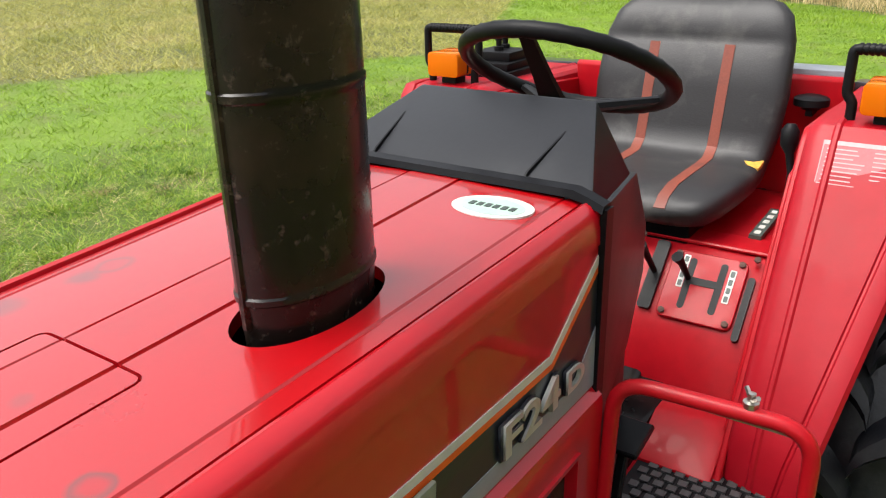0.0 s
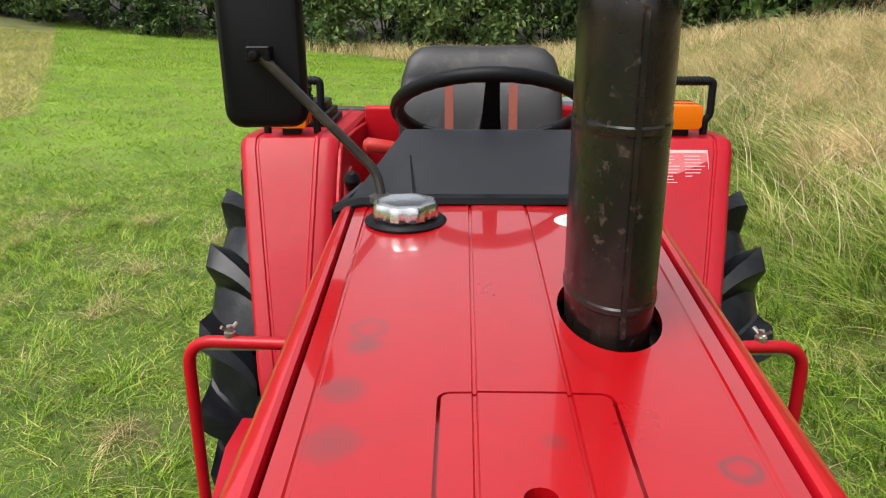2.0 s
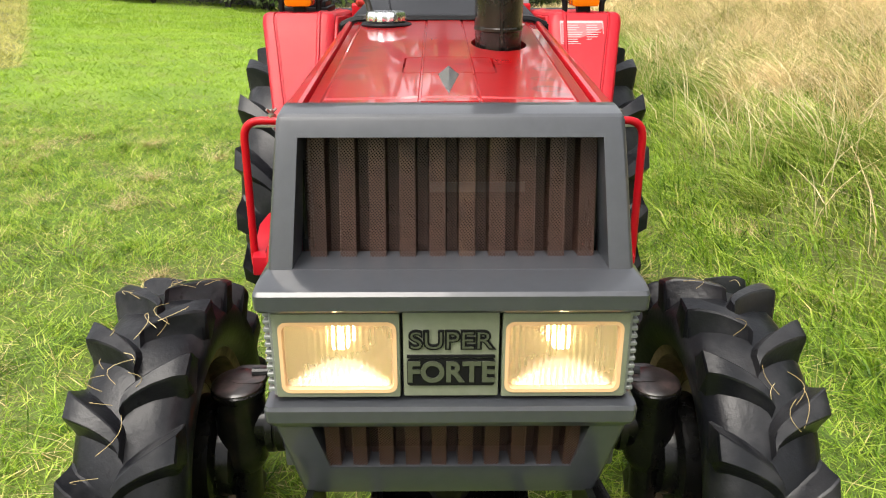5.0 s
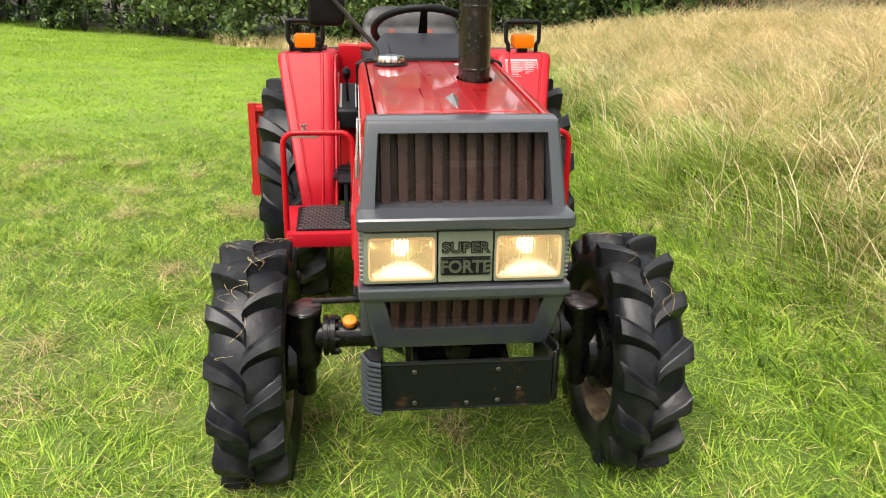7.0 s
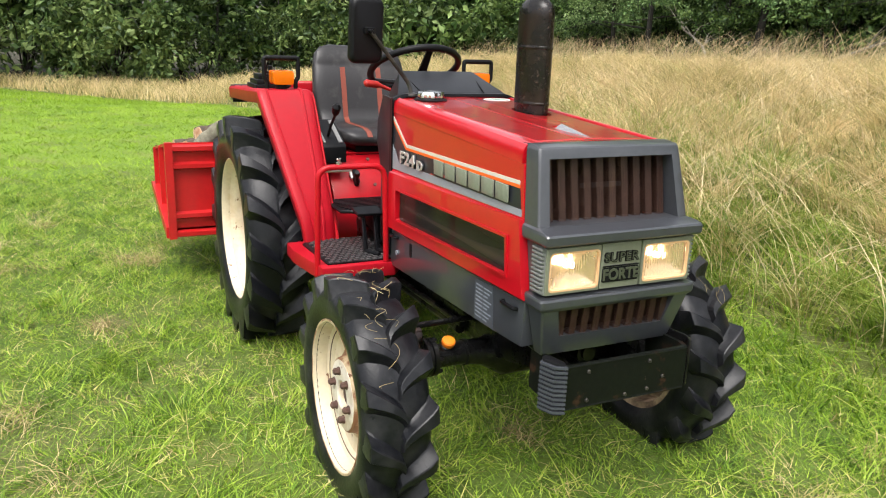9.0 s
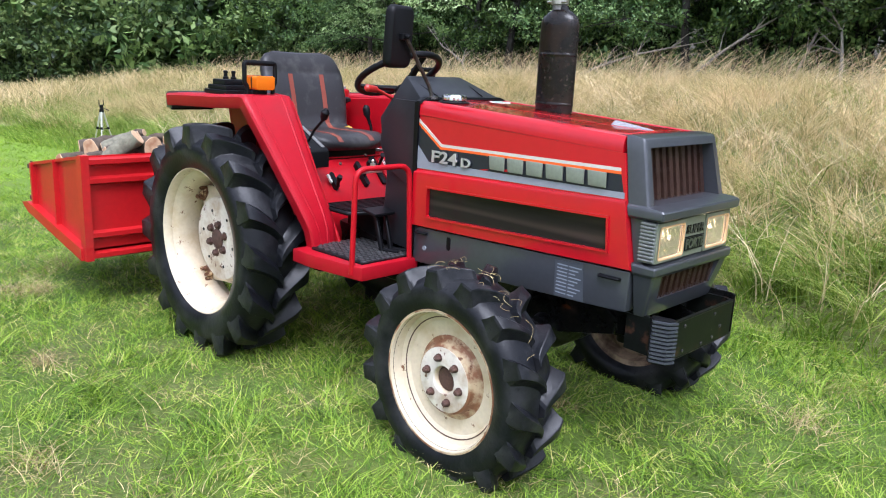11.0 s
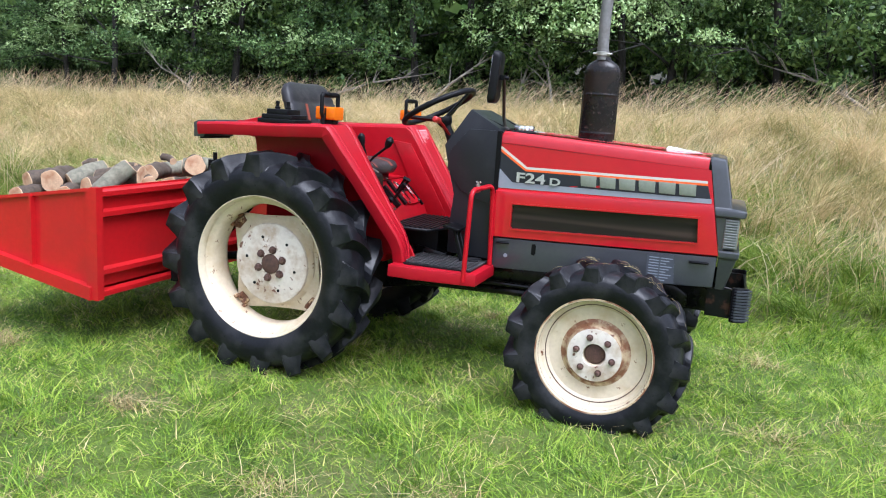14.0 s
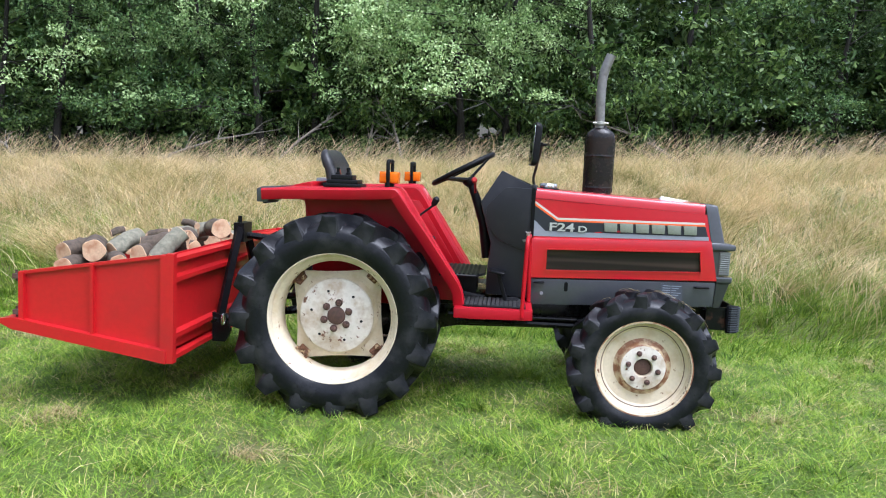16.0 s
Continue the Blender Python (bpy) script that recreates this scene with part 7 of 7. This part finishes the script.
def log(x, y, z, length, r, yaw, pitch, pale=False, bend_by=0.03, seed=0):
    rnd = random.Random(seed)
    n, k = 10, 20
    bm = bmesh.new()
    rings = []
    knot, side = rnd.uniform(-0.3, 0.3), rnd.uniform(0, 6.28)
    for i in range(n):
        u = i / (n - 1) - 0.5
        rr = r * (1 + 0.14 * u + rnd.uniform(-0.06, 0.06))
        oy, oz = bend_by * math.sin(u * 3), bend_by * 0.6 * math.cos(u * 4)
        rings.append([(u * length, oy + rr * (1 + 0.06 * math.sin(3 * a + seed) + 0.05 * math.sin(5 * a + 2.3 * i) + 0.28 * math.exp(-60 * (u - knot) ** 2 - 3 * (1 - math.cos(a - side)))) * math.cos(a), oz + rr * (1 + 0.05 * math.sin(4 * a + 1.7 * i)) * math.sin(a)) for a in (2 * math.pi * j / k for j in range(k))])
    loft(bm, rings, caps=False)
    m = pose(x, y, z, 0, pitch, yaw)
    ob = part("log", bm, BARK_PALE if pale else BARK, None, "")
    ob.matrix_world = m
    tagged(ob, "pale lichen-covered sawn log in the red box" if pale else "short sawn log with grey-brown bark in the red box", "log", "logs in the box")
    for e in (0, -1):
        bm = bmesh.new()
        c = sum((Vector(p) for p in rings[e]), Vector()) / k
        face = [Vector(p) for p in rings[e]]
        d = Vector((-0.003 if e == 0 else 0.003, 0, 0))
        loft(bm, [[p for p in face], [c + (p - c) * 0.96 + d for p in face], [c + (p - c) * 0.3 + d * 0.7 for p in face]])
        part("cut_end", bm, CUTWOOD, ob, "pale sawn end", smooth=0)


LOGS = [(-1.345, -0.52, 0.80, 0.30, 0.055, -108, 5, 0), (-1.255, -0.53, 0.815, 0.30, 0.060, -70, 3, 0), (-1.10, -0.50, 0.845, 0.26, 0.050, -118, 22, 1), (-0.955, -0.55, 0.805, 0.26, 0.050, -100, 0, 0),
        (-0.885, -0.50, 0.845, 0.30, 0.062, 12, -6, 0), (-0.815, -0.62, 0.850, 0.27, 0.050, 230, 42, 1), (-1.30, -0.66, 0.735, 0.30, 0.048, -88, 0, 0), (-1.08, -0.64, 0.768, 0.30, 0.045, -62, 0, 0),
        (-0.87, -0.25, 0.865, 0.30, 0.050, -75, 0, 0), (-0.835, -0.40, 0.825, 0.26, 0.045, -35, 0, 0), (-0.80, -0.02, 0.90, 0.28, 0.055, -58, -4, 0), (-0.86, 0.10, 0.88, 0.24, 0.050, 30, 0, 1),
        (-1.40, -0.25, 0.73, 0.34, 0.05, 30, 0, 0), (-1.26, -0.20, 0.80, 0.30, 0.05, -55, 0, 0), (-1.08, -0.22, 0.83, 0.32, 0.058, -75, 0, 0), (-1.30, 0.10, 0.75, 0.34, 0.056, -65, 0, 0), (-1.04, 0.14, 0.84, 0.34, 0.052, 60, 0, 1),
        (-1.30, 0.45, 0.72, 0.34, 0.058, -80, 0, 0), (-1.04, 0.46, 0.78, 0.34, 0.056, -60, 0, 0), (-1.20, 0.60, 0.74, 0.32, 0.056, 70, 0, 0), (-0.92, 0.58, 0.78, 0.32, 0.052, -85, 0, 1), (-1.22, -0.36, 0.885, 0.10, 0.022, 40, -14, 0), (-1.00, -0.34, 0.885, 0.14, 0.020, 15, -8, 0), (-0.92, -0.10, 0.925, 0.12, 0.022, 150, -10, 0)]
for i, (x, y, z, L, r, yaw, pitch, pale) in enumerate(LOGS):
    log(x - 0.05, y, z - 0.012, L * 0.76, r * 0.9, yaw, pitch, bool(pale), bend_by=0.010, seed=i)
# lower layer that fills the box
for i in range(14):
    log(-1.40 + 0.085 * (i % 7) + 0.03 * (i // 7), -0.42 if i < 7 else 0.42, 0.50 + 0.02 * (i % 3) + 0.08 * ((i % 7) > 2), 0.56, 0.062, 90 + (i * 37 % 17) - 8, 0, i % 4 == 0, seed=40 + i)


def tripod():
    z0 = float(height(-6.59, 1.52))
    t = thing("tripod", "small pale aluminium camera tripod standing in the grass", "tripod", at=pose(-6.59, 1.52, z0))
    for k in range(3):
        a = radians(90 + 120 * k)
        d = Vector((math.cos(a), math.sin(a), 0))
        bm = bmesh.new()
        tube(bm, [Vector((0, 0, 0.575)) + d * 0.02, Vector((0, 0, 0.365)) + d * 0.075], 0.012, 8)
        tube(bm, [Vector((0, 0, 0.385)) + d * 0.070, d * 0.19], 0.008, 8)
        leg = part("leg", bm, ALU, t)
        bm = bmesh.new()
        tube(bm, [Vector((0, 0, 0.362)) + d * 0.076, Vector((0, 0, 0.392)) + d * 0.069], 0.014, 8)
        tube(bm, [Vector((0, 0, 0.375)) + d * 0.065, Vector((0, 0, 0.36))], 0.005, 6)
        part("clip", bm, PLASTIC, leg)
    bm = bmesh.new()
    tube(bm, [(0, 0, 0.34), (0, 0, 0.62)], 0.010, 10)
    part("column", bm, ALU, t)
    bm = bmesh.new()
    lathe(bm, [(0.020, 0.415), (0.028, 0.43), (0.024, 0.46), (0.014, 0.47), (0.022, 0.48), (0.022, 0.50), (0.0, 0.505)], 16)
    box(bm, (-0.018, -0.022, 0.50), (0.018, 0.022, 0.512))
    box(bm, (-0.006, -0.030, 0.51), (0.006, -0.022, 0.57))
    box(bm, (-0.006, 0.022, 0.51), (0.006, 0.030, 0.57))
    tube(bm, [(0, 0, 0.48), (0.10, 0.05, 0.45)], 0.006, 8)
    bmesh.ops.translate(bm, vec=(0, 0, 0.15), verts=bm.verts)
    part("head", bm, PLASTIC, t, "black phone clamp head")


tripod()


def chainsaw():
    z0 = float(height(-5.2, 0.78))
    t = thing("chainsaw", "black and pale grey chainsaw lying on the grass", "chainsaw", at=pose(-5.2, 0.78, z0, 0, 0, -20))
    bm = bmesh.new()
    box(bm, (-0.17, -0.08, 0.02), (0.10, 0.08, 0.11))
    rounded(bm, 0.02, 3)
    part("body", bm, SAW_GREY, t)
    bm = bmesh.new()
    box(bm, (-0.06, -0.075, 0.10), (0.13, 0.075, 0.18))
    rounded(bm, 0.025, 3)
    part("cover", bm, PLASTIC, t, "black engine cover")
    bm = bmesh.new()
    tube(bm, bend([(-0.14, 0.06, 0.10), (-0.12, 0.06, 0.24), (0.05, -0.02, 0.26), (0.09, -0.07, 0.16)], 0.05), 0.012, 10)
    tube(bm, bend([(-0.16, 0, 0.06), (-0.30, 0, 0.08), (-0.30, 0, 0.17), (-0.10, 0, 0.18)], 0.04), 0.013, 10)
    part("handle", bm, PLASTIC, t)
    bm = bmesh.new()
    prism(bm, rrect(0.42, 0.07, 0.034, 6, 0.30, 0.06), "y", -0.006, 0.006)
    part("guide_bar", bm, STEEL, t)


chainsaw()

# ---- woods ----
def leaf_cloud(centres, radii, per, size, seed, droop=0.3):
    """Small pointed leaves round many clump centres."""
    g = np.random.default_rng(seed)
    n = len(centres) * per
    c = np.repeat(np.asarray(centres, float), per, 0)
    r = np.repeat(np.asarray(radii, float), per)
    d = g.normal(size=(n, 3))
    d /= np.linalg.norm(d, axis=1)[:, None]
    p = c + d * (r * g.uniform(0.25, 1.0, n) ** 0.6)[:, None] * np.array([1, 1, 0.75])
    a = g.normal(size=(n, 3)) + np.array([0, 0, -droop]) + d * 0.6
    a /= np.linalg.norm(a, axis=1)[:, None]
    b = np.cross(a, g.normal(size=(n, 3)))
    b /= np.linalg.norm(b, axis=1)[:, None]
    L = (size * g.uniform(0.6, 1.3, n))[:, None]
    W = L * 0.22
    nrm = np.cross(a, b)
    v = np.stack([p, p + a * L * 0.45 + b * W + nrm * L * 0.06, p + a * L, p + a * L * 0.5 - b * W + nrm * L * 0.06], 1).reshape(-1, 3)
    q = (np.arange(n) * 4)[:, None] + np.arange(4)
    return v, q


def tree(name, tall, crown_low, spread, clumps, per, leaf, material, bark, seed, label, category):
    """A tapered trunk with limbs, and a crown of leaf clumps along their ends."""
    rnd = random.Random(seed)
    t = thing(name, label, category, "trees of the wood")
    bm = bmesh.new()
    lean = (rnd.uniform(-0.3, 0.3), rnd.uniform(-0.3, 0.3))
    trunk = [Vector((lean[0] * u * u * tall * 0.2, lean[1] * u * u * tall * 0.2, tall * 0.85 * u - 0.1)) + Vector((0.22 * math.sin(4.0 * u + seed), 0.2 * math.cos(3.1 * u + seed), 0)) for u in (0, 0.15, 0.35, 0.6, 0.85, 1.0)]
    r0 = 0.007 * tall + 0.012
    tube(bm, trunk, [r0 * 1.25, r0, r0 * 0.8, r0 * 0.55, r0 * 0.3, r0 * 0.1], 8)
    ends = []
    for k in range(16):
        u = crown_low / tall * 0.8 + (1 - crown_low / tall * 0.8) * (k / 16) ** 0.9
        i = min(4, int(u * 5))
        start = trunk[0].lerp(trunk[-1], min(0.98, u))
        a = rnd.uniform(0, 6.283)
        L = spread * (1.05 - 0.6 * u) * rnd.uniform(0.7, 1.15)
        rise = rnd.uniform(0.0, 0.45) * L
        mid = start + Vector((math.cos(a) * L * 0.5, math.sin(a) * L * 0.5, rise * 0.8))
        end = start + Vector((math.cos(a) * L, math.sin(a) * L, rise - 0.12 * L))
        tube(bm, [start, mid, end], [r0 * 0.35 * (1.1 - u), r0 * 0.2 * (1.1 - u), 0.008], 5)
        ends += [mid.lerp(end, 0.35), end]
        for j in range(2):
            e2 = mid.lerp(end, rnd.uniform(0.2, 0.8)) + Vector((rnd.uniform(-1, 1), rnd.uniform(-1, 1), rnd.uniform(-0.6, 0.5))) * L * 0.4
            tube(bm, [mid, e2], [r0 * 0.12, 0.005], 4)
            ends.append(e2)
    part("trunk", bm, bark, t, "grey trunk and limbs")
    pts, rad = [], []
    for k in range(clumps):
        e = ends[k % len(ends)]
        pts.append(e + Vector((rnd.gauss(0, 0.28), rnd.gauss(0, 0.28), rnd.gauss(0, 0.25))) * spread * 0.5)
        rad.append(rnd.uniform(0.13, 0.32) * spread * 0.42)
    v, q = leaf_cloud(pts, rad, per, leaf, seed)
    high = v.reshape(-1, 4, 3)[:, :, 2].min(1) > max(0.05, 0.75 * crown_low)
    v = v.reshape(-1, 4, 3)[high].reshape(-1, 3)
    q = q[:len(v) // 4]
    cr = from_arrays("crown", v, q, material, "", "")
    del cr["kind"]
    cr.parent = t
    tagged(cr, "uneven leafy crown")
    return t


def shrub(name, tall, spread, clumps, per, leaf, material, seed, label):
    rnd = random.Random(seed)
    t = thing(name, label, "shrub", "undergrowth of the wood")
    bm = bmesh.new()
    ends = []
    for k in range(9):
        a = rnd.uniform(0, 6.283)
        L = spread * rnd.uniform(0.4, 1.0)
        h = tall * rnd.uniform(0.55, 1.0)
        mid = Vector((math.cos(a) * L * 0.3, math.sin(a) * L * 0.3, h * 0.6))
        end = Vector((math.cos(a) * L, math.sin(a) * L, h))
        tube(bm, [(0, 0, -0.1), mid, end], [0.035, 0.022, 0.005], 5)
        ends += [mid, mid.lerp(end, 0.6), end, Vector((math.cos(a) * L * 0.8, math.sin(a) * L * 0.8, h * 0.3))]
    part("branchwork", bm, TREE_BARK, t, "thin brown stems")
    pts = [ends[k % len(ends)] + Vector((rnd.gauss(0, 0.3), rnd.gauss(0, 0.3), rnd.gauss(0, 0.25))) * spread * 0.5 for k in range(clumps)]
    v, q = leaf_cloud(pts, [rnd.uniform(0.15, 0.32) * spread * 0.5 for _ in pts], per, leaf, seed)
    v[:, 2] = np.maximum(v[:, 2], 0.02)
    cr = from_arrays("foliage", v, q, material, "", "")
    del cr["kind"]
    cr.parent = t
    tagged(cr, "dense leaves")
    return t


def dead_branch(x, y, L, yaw, rise, seed):
    """A bare fallen limb with forks, at the edge of the wood."""
    rnd = random.Random(seed)
    bm = bmesh.new()
    pts = [Vector((L * u, 0.12 * math.sin(5 * u + seed), rise * L * u + 0.10 * math.sin(4 * u))) for u in (0, 0.25, 0.5, 0.75, 1.0)]
    tube(bm, pts, [0.032, 0.028, 0.022, 0.016, 0.006], 7)
    ob = part("fallen_branch", bm, BRANCH, None)
    for k in range(9):
        p = pts[1 + k % 4]
        q = p + Vector((rnd.uniform(0.1, 0.7), rnd.uniform(-0.5, 0.5), rnd.uniform(0.1, 0.7)))
        bm = bmesh.new()
        tube(bm, [p, p.lerp(q, 0.5) + Vector((0, 0.05, 0.06)), q], [0.012, 0.008, 0.003], 5)
        part("twig", bm, BRANCH, ob)
    ob.matrix_world = pose(x, y, float(height(x, y)) + 0.15, 0, 0, yaw)
    tagged(ob, "bare grey fallen branch leaning out of the wood", "branch", "fallen branches")


def woods():
    rnd = random.Random(11)
    ash = [tree("ash_tree", 9.0, 1.7, 2.7, 330, 86, 0.077, ASH_LEAF, TREE_BARK, 21 + k, "ash tree with drooping silvery green leaves", "tree") for k in range(2)]
    leafy_tree = tree("tree", 8.0, 1.0, 2.6, 270, 76, 0.080, MID_LEAF, TREE_BARK, 29, "mid green leafy tree at the edge of the wood", "tree")
    dark = [tree("tree", 9.0, 0.9, 2.8, 220, 42, 0.148, DARK_LEAF, TREE_BARK, 31, "dark leafy tree at the edge of the wood", "tree")]
    far = [tree("far_tree", 9.0, 0.8, 3.1, 200, 26, 0.24, (HEDGE_LEAF, FAR_LEAF)[k], TREE_BARK, 33 + k, "dense green tree of the far wood", "tree") for k in range(2)]
    back = tree("back_tree", 10.0, 0.6, 3.4, 190, 14, 0.44, DARK_LEAF, TREE_BARK, 36, "dark tree standing deeper in the wood", "tree")
    bush = [shrub("shrub", 2.8, 1.6, 110, 27, 0.16, DARK_LEAF, 41, "dark green shrub under the trees"), shrub("shrub", 2.2, 1.5, 100, 36, 0.135, HEDGE_LEAF, 42, "mid green hazel-like shrub under the trees")]
    far_bush = shrub("far_shrub", 2.6, 2.0, 90, 18, 0.25, HEDGE_LEAF, 43, "rounded green shrub below the far wood")
    used = set()

    def put(ob, x, y, s, turn=None):
        m = Matrix.Translation((x, y, float(height(x, y)))) @ Matrix.Rotation(rnd.uniform(0, 6.28) if turn is None else turn, 4, "Z")
        if ob.name not in used:
            used.add(ob.name)
            ob.matrix_world = m
            o = ob
        else:
            o = copy_thing(ob, m)
        o.scale = (s, s, s * rnd.uniform(0.92, 1.1))
    # along the top of the bank: crowns hang over a dark edge, with dark gaps between
    for i, x in enumerate((-4.6, -3.5, -0.4, 0.9, -9.3, -13.0, 2.5)):
        put(ash[i % 2], x, 12.3 + rnd.uniform(-0.3, 0.3), rnd.uniform(0.92, 1.1))
    for x in (-6.4, -7.9, -11.2, -15.0, 8.0, 10.8):
        put(leafy_tree, x, 12.9 + rnd.uniform(-0.3, 0.3), rnd.uniform(0.85, 1.05))
    for i in range(12):
        put(dark[0], -22 + i * 3.0 + rnd.uniform(-0.5, 0.5), 14.6 + rnd.uniform(-0.5, 0.8), rnd.uniform(0.95, 1.15))
    for i in range(17):
        put(back, -24 + i * 2.3 + rnd.uniform(-0.5, 0.5), 17.6 + rnd.uniform(-1.0, 1.0), rnd.uniform(0.95, 1.25))
    for i in range(19):
        put(bush[1 if i % 3 == 0 and i < 9 else 0], -21 + i * 1.75 + rnd.uniform(-0.5, 0.5), 13.3 + rnd.uniform(-0.3, 0.9), rnd.uniform(0.6, 1.0))
    for i in range(16):
        put(far_bush, -23 + i * 2.2 + rnd.uniform(-0.5, 0.5), 16.2 + rnd.uniform(-0.5, 0.5), rnd.uniform(1.0, 1.5))
    for i in range(10):
        put(back, -27 + i * 4.0 + rnd.uniform(-0.8, 0.8), 22.0 + rnd.uniform(-1.0, 1.0), rnd.uniform(1.2, 1.5))
    for x in (-3.8, -2.6, -2.0, 1.0, 1.7, 2.7, 3.4, 4.4, 5.1, -5.9, -7.3, -10.2):
        put(bush[0], x, 12.25 + rnd.uniform(-0.15, 0.15), rnd.uniform(0.62, 0.85))
    for k in range(8):
        put(back, -25.5 - 0.5 * k + rnd.uniform(-0.5, 0.5), 19.0 - 1.2 * k, rnd.uniform(1.0, 1.2))
        put(far_bush, -24.5 - 0.4 * k + rnd.uniform(-0.5, 0.5), 16.5 - 1.0 * k, rnd.uniform(1.0, 1.4))
    # the far wood behind the field
    for i in range(17):
        y = 13 - i * 2.9 + rnd.uniform(-0.6, 0.6)
        x = -28.5 + rnd.uniform(-1.0, 1.0) - 0.004 * (y + 5) ** 2
        put(far[(i * 3 // 2) % 2], x + rnd.uniform(-1.0, 1.0), y, rnd.uniform(0.8, 1.3))
        put(back, x - 3.2, y + 1.5, rnd.uniform(1.1, 1.3))
    for i in range(28):
        y = 12 - i * 1.7 + rnd.uniform(-0.6, 0.6)
        put(far_bush, -27.0 + rnd.uniform(-0.6, 0.6) - 0.004 * (y + 5) ** 2, y, rnd.uniform(0.8, 1.2))
    for k, (x, y, L, yaw, rise) in enumerate(((-6.5, 11.0, 2.6, 25, 0.35), (-3.9, 11.0, 2.2, 40, 0.8), (-1.2, 11.2, 1.7, 130, 0.9), (4.2, 11.2, 2.0, 160, 0.45), (-9.5, 11.0, 2.2, 150, 0.4), (-2.2, 11.3, 1.6, 75, 1.0))):
        dead_branch(x, y, L, yaw, rise, k)


woods()
